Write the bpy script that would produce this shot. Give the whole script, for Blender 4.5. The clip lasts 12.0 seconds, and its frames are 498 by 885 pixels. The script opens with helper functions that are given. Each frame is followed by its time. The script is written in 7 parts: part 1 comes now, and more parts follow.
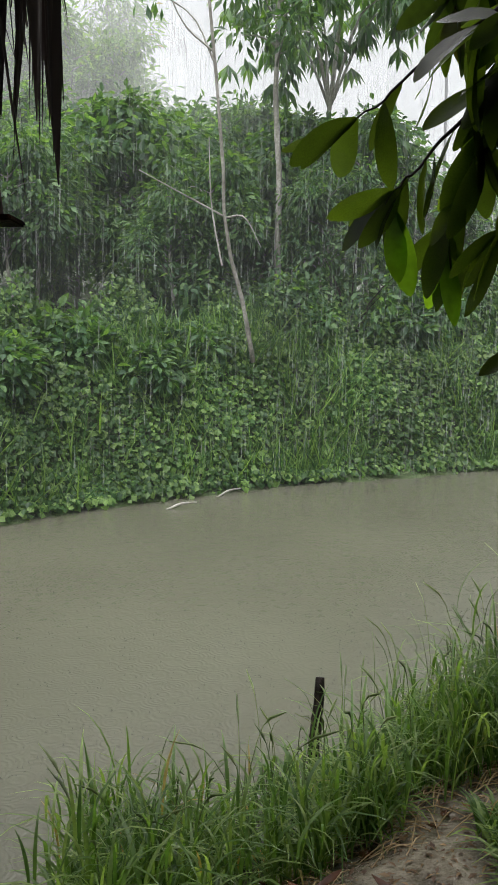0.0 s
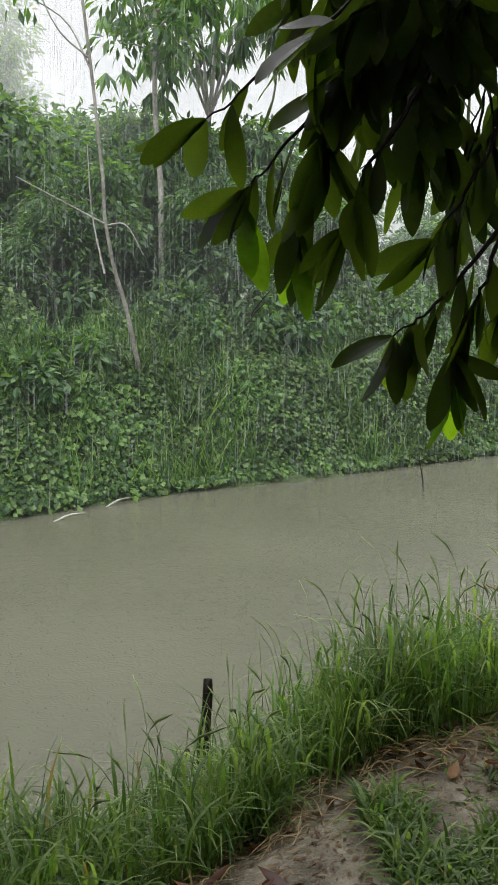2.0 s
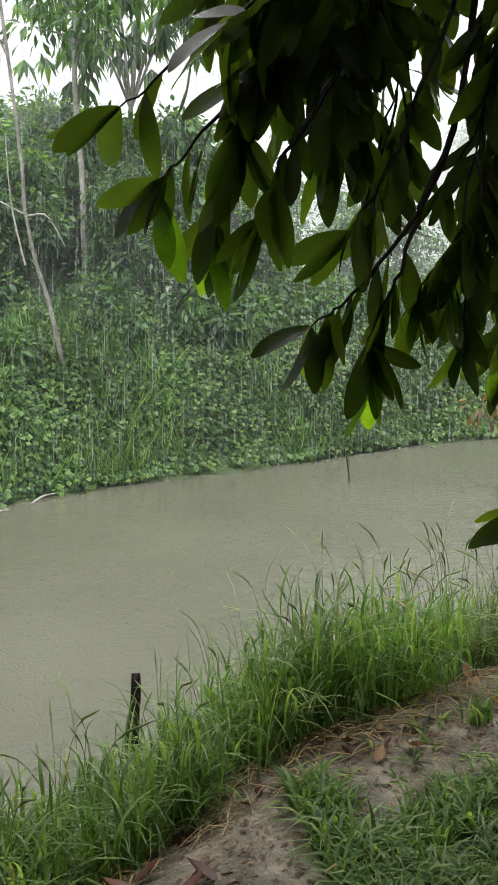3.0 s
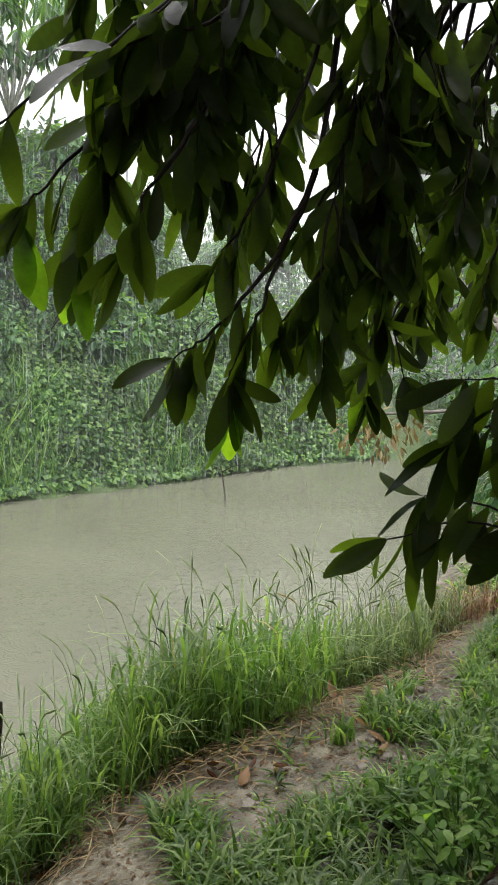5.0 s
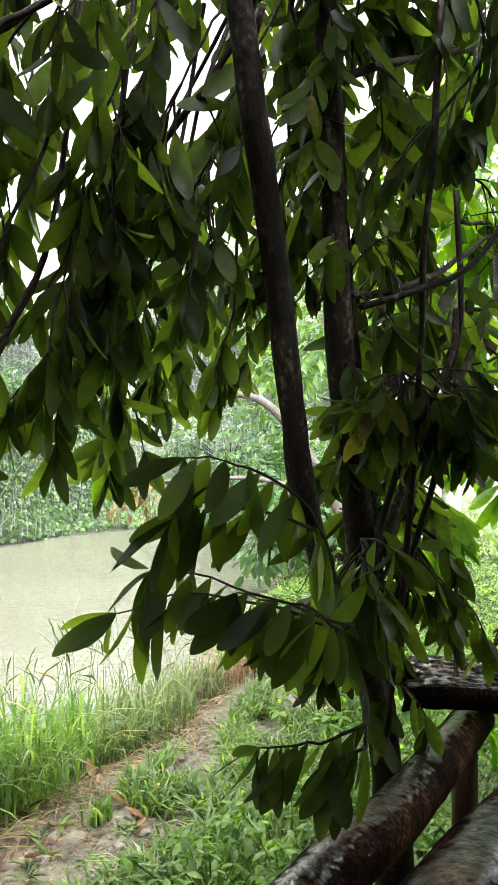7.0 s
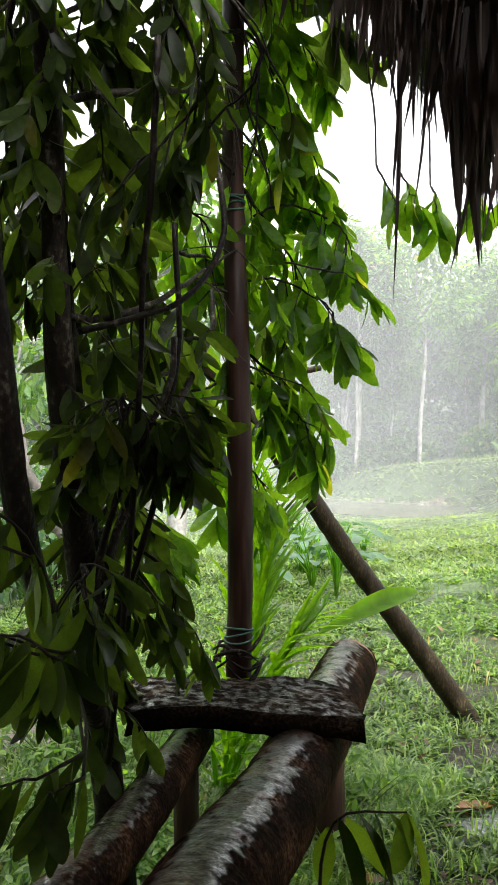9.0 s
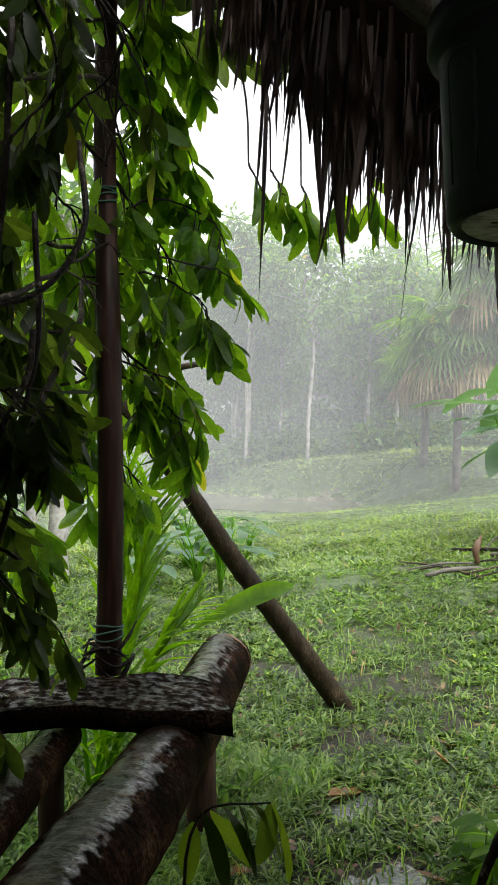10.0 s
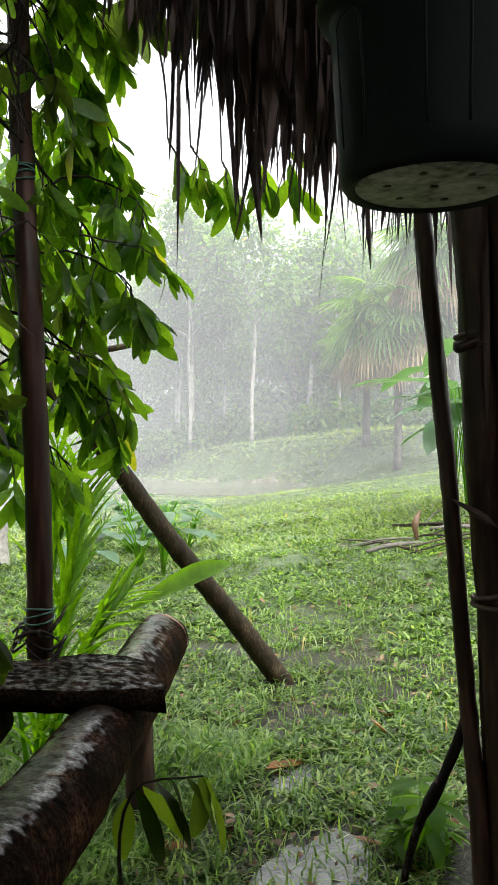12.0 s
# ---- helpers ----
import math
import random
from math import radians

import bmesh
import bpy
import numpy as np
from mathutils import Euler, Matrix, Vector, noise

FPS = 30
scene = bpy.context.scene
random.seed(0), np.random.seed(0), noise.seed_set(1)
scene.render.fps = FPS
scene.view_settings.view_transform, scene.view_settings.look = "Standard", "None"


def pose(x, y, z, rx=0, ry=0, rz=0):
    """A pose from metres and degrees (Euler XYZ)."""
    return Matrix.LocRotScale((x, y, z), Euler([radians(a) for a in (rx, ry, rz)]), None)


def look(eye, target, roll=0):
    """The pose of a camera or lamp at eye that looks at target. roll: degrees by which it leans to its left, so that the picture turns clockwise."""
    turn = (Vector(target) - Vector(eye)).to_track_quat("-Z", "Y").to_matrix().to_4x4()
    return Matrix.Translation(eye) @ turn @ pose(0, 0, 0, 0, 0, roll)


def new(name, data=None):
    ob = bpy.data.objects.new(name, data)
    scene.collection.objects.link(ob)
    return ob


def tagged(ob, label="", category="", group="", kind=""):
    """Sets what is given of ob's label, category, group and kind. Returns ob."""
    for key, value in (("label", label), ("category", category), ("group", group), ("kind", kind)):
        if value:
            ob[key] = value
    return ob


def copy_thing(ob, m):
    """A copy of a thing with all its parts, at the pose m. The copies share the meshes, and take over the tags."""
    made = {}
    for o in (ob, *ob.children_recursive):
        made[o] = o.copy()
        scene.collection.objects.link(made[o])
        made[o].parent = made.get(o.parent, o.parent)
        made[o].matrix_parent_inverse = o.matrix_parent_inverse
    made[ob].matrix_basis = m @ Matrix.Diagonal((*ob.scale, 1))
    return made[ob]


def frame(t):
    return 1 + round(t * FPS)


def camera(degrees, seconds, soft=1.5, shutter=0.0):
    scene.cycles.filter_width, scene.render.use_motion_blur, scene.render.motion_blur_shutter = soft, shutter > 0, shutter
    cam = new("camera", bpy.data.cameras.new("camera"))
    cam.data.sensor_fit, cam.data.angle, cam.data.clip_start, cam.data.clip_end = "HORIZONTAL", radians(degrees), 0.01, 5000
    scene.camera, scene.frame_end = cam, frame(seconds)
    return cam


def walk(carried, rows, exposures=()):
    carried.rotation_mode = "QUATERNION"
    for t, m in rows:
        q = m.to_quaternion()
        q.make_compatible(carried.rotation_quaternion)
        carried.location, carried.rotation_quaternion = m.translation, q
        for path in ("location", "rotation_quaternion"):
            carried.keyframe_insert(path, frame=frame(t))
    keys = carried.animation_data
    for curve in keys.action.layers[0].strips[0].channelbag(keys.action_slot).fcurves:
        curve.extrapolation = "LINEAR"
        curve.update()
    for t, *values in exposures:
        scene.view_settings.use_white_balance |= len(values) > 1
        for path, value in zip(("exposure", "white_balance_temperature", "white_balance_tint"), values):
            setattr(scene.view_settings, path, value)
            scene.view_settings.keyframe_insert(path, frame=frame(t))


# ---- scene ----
cam = camera(33.1, 12.0)
PATH = [
    (0, (0.002, 0.001, 1.499), (0.002, 1.986, 1.255), -0.23),
    (0.5, (0.014, -0.004, 1.490), (0.043, 1.984, 1.276), -0.30),
    (1, (0.013, -0.001, 1.487), (0.062, 1.989, 1.293), -0.46),
    (1.5, (0.022, -0.011, 1.483), (0.155, 1.974, 1.280), -0.83),
    (2, (0.050, -0.028, 1.477), (0.306, 1.943, 1.251), -1.08),
    (2.5, (0.070, -0.035, 1.470), (0.406, 1.924, 1.245), -1.31),
    (3, (0.063, -0.031, 1.473), (0.487, 1.908, 1.227), -1.32),
    (3.2, (0.067, -0.028, 1.472), (0.531, 1.899, 1.208), -1.14),
    (4.8, (0.091, -0.040, 1.491), (0.767, 1.829, 1.272), 0.47),
    (5, (0.090, -0.052, 1.497), (0.791, 1.810, 1.292), 0.53),
    (5.5, (0.105, -0.063, 1.498), (0.908, 1.763, 1.355), 0.28),
    (6, (0.130, -0.092, 1.502), (1.071, 1.670, 1.405), 0.57),
    (6.5, (0.137, -0.120, 1.515), (1.195, 1.576, 1.450), 1.18),
    (7, (0.148, -0.131, 1.519), (1.315, 1.493, 1.479), 0.91),
    (7.5, (0.161, -0.156, 1.526), (1.444, 1.378, 1.490), 0.60),
    (7.7, (0.151, -0.167, 1.526), (1.483, 1.324, 1.490), 0.54),
    (9.3, (0.159, -0.143, 1.518), (1.827, 0.960, 1.549), 0.92),
    (9.5, (0.178, -0.155, 1.517), (1.873, 0.907, 1.544), 0.94),
    (10, (0.196, -0.204, 1.520), (1.955, 0.748, 1.542), 1.01),
    (10.5, (0.211, -0.253, 1.520), (2.022, 0.596, 1.532), 0.82),
    (11, (0.219, -0.284, 1.521), (2.051, 0.517, 1.532), 0.21),
    (11.5, (0.221, -0.279, 1.508), (2.061, 0.504, 1.519), -0.25),
    (12, (0.224, -0.263, 1.494), (2.041, 0.573, 1.479), -0.53),
]

walk(cam, [(t, look(eye, target, roll)) for t, eye, target, roll in PATH],
     exposures=[(0.0, 0.86), (2.0, 0.92), (2.5, 1.1), (3.0, 1.22), (5.0, 1.58), (5.5, 1.75), (6.0, 2.2), (6.6, 2.6), (7.6, 2.85), (9.4, 1.75), (10.0, 1.5), (10.6, 1.82), (12.0, 1.94)])

# ---- light: a bright rain sky ----
world = bpy.data.worlds.new("rain_sky")
scene.world = world
world.use_nodes = True
wn = world.node_tree.nodes
wl = world.node_tree.links
wn.clear()
sky = wn.new("ShaderNodeTexSky")
sky.sky_type = "NISHITA"
sky.sun_disc = False
sky.sun_elevation = radians(58)
sky.sun_rotation = radians(200)
sky.air_density, sky.dust_density, sky.ozone_density = 1.0, 6.0, 1.0
grey = wn.new("ShaderNodeHueSaturation")
grey.inputs["Saturation"].default_value = 0.12
wbg = wn.new("ShaderNodeBackground")
wbg.inputs["Strength"].default_value = 0.15
wout = wn.new("ShaderNodeOutputWorld")
wl.new(sky.outputs[0], grey.inputs["Color"])
wl.new(grey.outputs[0], wbg.inputs["Color"])
wl.new(wbg.outputs[0], wout.inputs["Surface"])

sun_data = bpy.data.lights.new("sun", "SUN")
sun_data.energy, sun_data.angle, sun_data.color = 0.9, radians(60), (1.0, 0.98, 0.95)
sun = new("sun", sun_data)
sun.matrix_world = pose(0, 0, 30, 32, 0, 160)

# ---- materials ----


def material(name):
    m = bpy.data.materials.new(name)
    m.use_nodes = True
    m.node_tree.nodes.clear()
    return m, m.node_tree.nodes, m.node_tree.links


def noise_node(n, l, scale, detail=4.0, coords="Object", stretch=None):
    tc = n.new("ShaderNodeTexCoord")
    tex = n.new("ShaderNodeTexNoise")
    tex.inputs["Scale"].default_value = scale
    tex.inputs["Detail"].default_value = detail
    if stretch:
        mp = n.new("ShaderNodeMapping")
        mp.inputs["Scale"].default_value = stretch
        l.new(tc.outputs[coords], mp.inputs["Vector"])
        l.new(mp.outputs[0], tex.inputs["Vector"])
    else:
        l.new(tc.outputs[coords], tex.inputs["Vector"])
    return tex


def ramp_node(n, l, source, stops):
    r = n.new("ShaderNodeValToRGB")
    el = r.color_ramp.elements
    el[0].position, el[0].color = stops[0][0], (*stops[0][1], 1)
    el[1].position, el[1].color = stops[-1][0], (*stops[-1][1], 1)
    for p, c in stops[1:-1]:
        e = el.new(p)
        e.color = (*c, 1)
    l.new(source, r.inputs[0])
    return r


def leaf_material(name, dark, mid, light, rough=0.38, through_light=0.35, per_object=False, old=None, vein=60.0, spec=0.3, glow=(3.6, 3.9, 0.9)):
    m, n, l = material(name)
    if per_object:
        src = n.new("ShaderNodeObjectInfo").outputs["Random"]
    else:
        src = n.new("ShaderNodeNewGeometry").outputs["Random Per Island"]
    stops = [(0.0, dark), (0.5, mid), (0.92, light)]
    if old:
        stops += [(0.992, light), (0.996, old)]
    col = ramp_node(n, l, src, stops)
    big = noise_node(n, l, 0.9, 3.0)
    fine = noise_node(n, l, vein, 3.0)
    hsv = n.new("ShaderNodeHueSaturation")
    mr = n.new("ShaderNodeMapRange")
    mr.inputs["From Min"].default_value, mr.inputs["From Max"].default_value = 0.3, 0.7
    mr.inputs["To Min"].default_value, mr.inputs["To Max"].default_value = 0.7, 1.3
    l.new(big.outputs["Fac"], mr.inputs["Value"])
    mul = n.new("ShaderNodeMath")
    mul.operation = "MULTIPLY"
    mr2 = n.new("ShaderNodeMapRange")
    mr2.inputs["From Min"].default_value, mr2.inputs["From Max"].default_value = 0.3, 0.7
    mr2.inputs["To Min"].default_value, mr2.inputs["To Max"].default_value = 0.8, 1.2
    l.new(fine.outputs["Fac"], mr2.inputs["Value"])
    l.new(mr.outputs[0], mul.inputs[0])
    l.new(mr2.outputs[0], mul.inputs[1])
    l.new(mul.outputs[0], hsv.inputs["Value"])
    l.new(col.outputs[0], hsv.inputs["Color"])
    pb = n.new("ShaderNodeBsdfPrincipled")
    pb.inputs["Roughness"].default_value = rough
    pb.inputs["Specular IOR Level"].default_value = spec
    l.new(hsv.outputs[0], pb.inputs["Base Color"])
    bump = n.new("ShaderNodeBump")
    bump.inputs["Strength"].default_value = 0.25
    bump.inputs["Distance"].default_value = 0.004
    l.new(fine.outputs["Fac"], bump.inputs["Height"])
    l.new(bump.outputs[0], pb.inputs["Normal"])
    tr = n.new("ShaderNodeBsdfTranslucent")
    warm = n.new("ShaderNodeMix")
    warm.data_type, warm.blend_type = "RGBA", "MULTIPLY"
    warm.inputs["Factor"].default_value = 1.0
    l.new(hsv.outputs[0], warm.inputs["A"])
    warm.inputs["B"].default_value = (*glow, 1)
    l.new(warm.outputs["Result"], tr.inputs["Color"])
    mix = n.new("ShaderNodeMixShader")
    mix.inputs[0].default_value = through_light
    l.new(pb.outputs[0], mix.inputs[1])
    l.new(tr.outputs[0], mix.inputs[2])
    out = n.new("ShaderNodeOutputMaterial")
    l.new(mix.outputs[0], out.inputs["Surface"])
    return m


def solid_material(name, stops, scale=6.0, rough=0.7, bump=0.4, fine_scale=60.0, stretch=None, metallic=0.0, rough_low=None, spec=0.5, dist=0.01, island=False):
    m, n, l = material(name)
    a = noise_node(n, l, scale, 6.0, stretch=stretch)
    b = noise_node(n, l, fine_scale, 5.0, stretch=stretch)
    mixv = n.new("ShaderNodeMath")
    mixv.operation = "MULTIPLY_ADD"
    mixv.inputs[1].default_value = 0.45
    l.new(b.outputs["Fac"], mixv.inputs[0])
    half = n.new("ShaderNodeMath")
    half.operation = "MULTIPLY"
    half.inputs[1].default_value = 0.55
    l.new(a.outputs["Fac"], half.inputs[0])
    l.new(half.outputs[0], mixv.inputs[2])
    src = mixv.outputs[0]
    if island:
        g = n.new("ShaderNodeNewGeometry")
        add = n.new("ShaderNodeMath")
        add.operation = "MULTIPLY_ADD"
        add.inputs[1].default_value = 0.3
        l.new(g.outputs["Random Per Island"], add.inputs[0])
        sub = n.new("ShaderNodeMath")
        sub.operation = "SUBTRACT"
        sub.inputs[1].default_value = 0.15
        l.new(src, sub.inputs[0])
        l.new(sub.outputs[0], add.inputs[2])
        src = add.outputs[0]
    col = ramp_node(n, l, src, stops)
    pb = n.new("ShaderNodeBsdfPrincipled")
    l.new(col.outputs[0], pb.inputs["Base Color"])
    pb.inputs["Metallic"].default_value = metallic
    pb.inputs["Specular IOR Level"].default_value = spec
    if rough_low is None:
        pb.inputs["Roughness"].default_value = rough
    else:
        mr = n.new("ShaderNodeMapRange")
        mr.inputs["From Min"].default_value, mr.inputs["From Max"].default_value = 0.35, 0.65
        mr.inputs["To Min"].default_value, mr.inputs["To Max"].default_value = rough_low, rough
        l.new(a.outputs["Fac"], mr.inputs["Value"])
        l.new(mr.outputs[0], pb.inputs["Roughness"])
    bp = n.new("ShaderNodeBump")
    bp.inputs["Strength"].default_value = bump
    bp.inputs["Distance"].default_value = dist
    l.new(mixv.outputs[0], bp.inputs["Height"])
    l.new(bp.outputs[0], pb.inputs["Normal"])
    out = n.new("ShaderNodeOutputMaterial")
    l.new(pb.outputs[0], out.inputs["Surface"])
    return m


def wet_log_material(name, stops, low_z=1.14, high_z=1.33, dents=0.008):
    """Dark wrinkled wood, rough below, with a shining film of rainwater where it faces up."""
    m = solid_material(name, stops, 9, 0.5, 0.8, 90, dist=dents)
    n, l = m.node_tree.nodes, m.node_tree.links
    pb = next(q for q in n if q.type == "BSDF_PRINCIPLED")
    pb.inputs["Coat IOR"].default_value, pb.inputs["Coat Roughness"].default_value = 1.6, 0.04
    ripple = noise_node(n, l, 75.0, 3.0)
    film = n.new("ShaderNodeBump")
    film.inputs["Strength"].default_value, film.inputs["Distance"].default_value = 0.6, 0.005
    l.new(ripple.outputs["Fac"], film.inputs["Height"])
    l.new(pb.inputs["Normal"].links[0].from_socket, film.inputs["Normal"])
    l.new(film.outputs[0], pb.inputs["Coat Normal"])
    geo = n.new("ShaderNodeNewGeometry")
    sep = n.new("ShaderNodeSeparateXYZ")
    l.new(geo.outputs["Normal"], sep.inputs[0])
    patch = noise_node(n, l, 30.0, 6.0)
    lift = n.new("ShaderNodeMath")
    lift.operation = "MULTIPLY_ADD"
    lift.inputs[1].default_value = 0.6
    l.new(patch.outputs["Fac"], lift.inputs[0])
    l.new(sep.outputs["Z"], lift.inputs[2])
    for socket, low, high in (("Roughness", 0.6, 0.3), ("Specular IOR Level", 0.01, 0.35), ("Coat Weight", 0.0, 1.0)):
        mr = n.new("ShaderNodeMapRange")
        mr.inputs["From Min"].default_value, mr.inputs["From Max"].default_value = low_z, high_z
        mr.inputs["To Min"].default_value, mr.inputs["To Max"].default_value = low, high
        l.new(lift.outputs[0], mr.inputs["Value"])
        l.new(mr.outputs[0], pb.inputs[socket])
    return m


def water_material(name, base, rough, wave_scale, strength, ior=1.33):
    m, n, l = material(name)
    a = noise_node(n, l, wave_scale, 3.0)
    b = noise_node(n, l, wave_scale * 6, 2.0)
    tint = noise_node(n, l, 0.35, 3.0)
    col = ramp_node(n, l, tint.outputs["Fac"], [(0.3, tuple(c * 0.88 for c in base)), (0.7, tuple(c * 1.12 for c in base))])
    # rings of drops
    tc = n.new("ShaderNodeTexCoord")
    vor = n.new("ShaderNodeTexVoronoi")
    vor.inputs["Scale"].default_value = 7.0
    l.new(tc.outputs["Object"], vor.inputs["Vector"])
    sin = n.new("ShaderNodeMath")
    sin.operation = "SINE"
    mul = n.new("ShaderNodeMath")
    mul.operation = "MULTIPLY"
    mul.inputs[1].default_value = 38.0
    l.new(vor.outputs["Distance"], mul.inputs[0])
    l.new(mul.outputs[0], sin.inputs[0])
    s1 = n.new("ShaderNodeMath")
    s1.operation = "MULTIPLY_ADD"
    s1.inputs[1].default_value = 0.12
    l.new(sin.outputs[0], s1.inputs[0])
    l.new(a.outputs["Fac"], s1.inputs[2])
    s2 = n.new("ShaderNodeMath")
    s2.operation = "MULTIPLY_ADD"
    s2.inputs[1].default_value = 0.4
    l.new(b.outputs["Fac"], s2.inputs[0])
    l.new(s1.outputs[0], s2.inputs[2])
    bp = n.new("ShaderNodeBump")
    bp.inputs["Strength"].default_value = strength
    bp.inputs["Distance"].default_value = 0.02
    l.new(s2.outputs[0], bp.inputs["Height"])
    pb = n.new("ShaderNodeBsdfPrincipled")
    l.new(col.outputs[0], pb.inputs["Base Color"])
    pb.inputs["Roughness"].default_value = rough
    pb.inputs["IOR"].default_value = ior
    l.new(bp.outputs[0], pb.inputs["Normal"])
    out = n.new("ShaderNodeOutputMaterial")
    l.new(pb.outputs[0], out.inputs["Surface"])
    return m


def ground_material(name):
    """Wet clay where the mesh says soil, elsewhere dark mud near and paler turf further out."""
    m, n, l = material(name)
    at = n.new("ShaderNodeAttribute")
    at.attribute_name = "soil"
    big = noise_node(n, l, 1.6, 6.0)
    fine = noise_node(n, l, 42.0, 9.0)
    grit = noise_node(n, l, 140.0, 3.0)
    lump = noise_node(n, l, 7.0, 12.0)
    clay = ramp_node(n, l, lump.outputs["Fac"], [(0.3, (0.05, 0.043, 0.032)), (0.5, (0.15, 0.13, 0.098)), (0.7, (0.29, 0.26, 0.205))])
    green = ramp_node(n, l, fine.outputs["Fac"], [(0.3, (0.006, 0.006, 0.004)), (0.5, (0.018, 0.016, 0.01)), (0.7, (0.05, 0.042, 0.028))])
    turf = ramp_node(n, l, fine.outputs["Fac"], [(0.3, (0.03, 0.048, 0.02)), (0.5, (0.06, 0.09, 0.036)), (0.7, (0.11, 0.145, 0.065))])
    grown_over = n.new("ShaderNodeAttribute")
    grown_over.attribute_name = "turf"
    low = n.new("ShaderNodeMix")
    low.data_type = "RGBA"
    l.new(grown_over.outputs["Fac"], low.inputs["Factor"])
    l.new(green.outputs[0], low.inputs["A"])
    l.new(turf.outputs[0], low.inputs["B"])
    addn = n.new("ShaderNodeMath")
    addn.operation = "MULTIPLY_ADD"
    addn.inputs[1].default_value = 1.2
    sub = n.new("ShaderNodeMath")
    sub.operation = "SUBTRACT"
    sub.inputs[1].default_value = 0.5
    l.new(big.outputs["Fac"], sub.inputs[0])
    l.new(sub.outputs[0], addn.inputs[0])
    l.new(at.outputs["Fac"], addn.inputs[2])
    step = n.new("ShaderNodeMapRange")
    step.inputs["From Min"].default_value, step.inputs["From Max"].default_value = 0.35, 0.6
    l.new(addn.outputs[0], step.inputs["Value"])
    mix = n.new("ShaderNodeMix")
    mix.data_type = "RGBA"
    l.new(step.outputs[0], mix.inputs["Factor"])
    l.new(low.outputs["Result"], mix.inputs["A"])
    l.new(clay.outputs[0], mix.inputs["B"])
    pb = n.new("ShaderNodeBsdfPrincipled")
    l.new(mix.outputs["Result"], pb.inputs["Base Color"])
    pb.inputs["Specular IOR Level"].default_value = 0.2
    rr = n.new("ShaderNodeMapRange")
    rr.inputs["From Min"].default_value, rr.inputs["From Max"].default_value = 0.35, 0.65
    rr.inputs["To Min"].default_value, rr.inputs["To Max"].default_value = 0.12, 0.6
    l.new(big.outputs["Fac"], rr.inputs["Value"])
    l.new(rr.outputs[0], pb.inputs["Roughness"])
    bp = n.new("ShaderNodeBump")
    bp.inputs["Strength"].default_value = 0.7
    bp.inputs["Distance"].default_value = 0.03
    ba = n.new("ShaderNodeMath")
    ba.operation = "MULTIPLY_ADD"
    ba.inputs[1].default_value = 0.25
    l.new(grit.outputs["Fac"], ba.inputs[0])
    l.new(fine.outputs["Fac"], ba.inputs[2])
    l.new(ba.outputs[0], bp.inputs["Height"])
    l.new(bp.outputs[0], pb.inputs["Normal"])
    out = n.new("ShaderNodeOutputMaterial")
    l.new(pb.outputs[0], out.inputs["Surface"])
    return m


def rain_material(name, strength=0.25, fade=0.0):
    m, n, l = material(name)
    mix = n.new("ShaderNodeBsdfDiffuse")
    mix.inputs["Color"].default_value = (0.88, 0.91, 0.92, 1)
    # normal forced up: drops and haze sheets shade brighter than they stand
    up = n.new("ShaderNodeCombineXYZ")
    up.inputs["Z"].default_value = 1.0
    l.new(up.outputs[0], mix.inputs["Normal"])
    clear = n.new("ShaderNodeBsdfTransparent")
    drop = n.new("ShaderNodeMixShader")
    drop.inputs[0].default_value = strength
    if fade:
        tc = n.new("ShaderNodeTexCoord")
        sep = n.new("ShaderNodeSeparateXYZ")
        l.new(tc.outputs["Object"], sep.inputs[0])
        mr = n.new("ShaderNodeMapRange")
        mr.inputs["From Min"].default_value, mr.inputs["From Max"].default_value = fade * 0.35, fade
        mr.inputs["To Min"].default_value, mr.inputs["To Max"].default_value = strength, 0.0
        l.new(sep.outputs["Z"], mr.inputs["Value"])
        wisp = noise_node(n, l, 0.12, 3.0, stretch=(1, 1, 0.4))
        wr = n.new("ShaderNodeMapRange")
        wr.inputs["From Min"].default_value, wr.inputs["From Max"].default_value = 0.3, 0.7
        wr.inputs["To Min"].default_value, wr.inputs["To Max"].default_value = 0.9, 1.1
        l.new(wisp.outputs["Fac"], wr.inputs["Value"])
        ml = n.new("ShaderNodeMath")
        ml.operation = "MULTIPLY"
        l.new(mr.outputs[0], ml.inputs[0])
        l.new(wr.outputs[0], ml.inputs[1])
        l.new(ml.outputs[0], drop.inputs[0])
    l.new(clear.outputs[0], drop.inputs[1])
    l.new(mix.outputs[0], drop.inputs[2])
    out = n.new("ShaderNodeOutputMaterial")
    l.new(drop.outputs[0], out.inputs["Surface"])
    return m


M_GROUND = ground_material("wet_ground")
M_WATER = water_material("muddy_water", (0.112, 0.113, 0.083), 0.22, 8.0, 0.22)
# Puddle base kept pale and bluish, with raised IOR, standing in for reflected sky.
M_PUDDLE = water_material("puddle_water", (0.15, 0.155, 0.155), 0.03, 26.0, 0.35, 1.6)
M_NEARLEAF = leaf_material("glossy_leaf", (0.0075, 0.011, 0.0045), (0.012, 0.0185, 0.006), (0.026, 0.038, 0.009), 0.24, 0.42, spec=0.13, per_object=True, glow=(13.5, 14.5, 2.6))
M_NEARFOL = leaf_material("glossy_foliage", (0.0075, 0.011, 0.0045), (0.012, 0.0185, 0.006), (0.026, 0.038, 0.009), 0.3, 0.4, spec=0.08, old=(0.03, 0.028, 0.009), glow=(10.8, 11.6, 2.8))
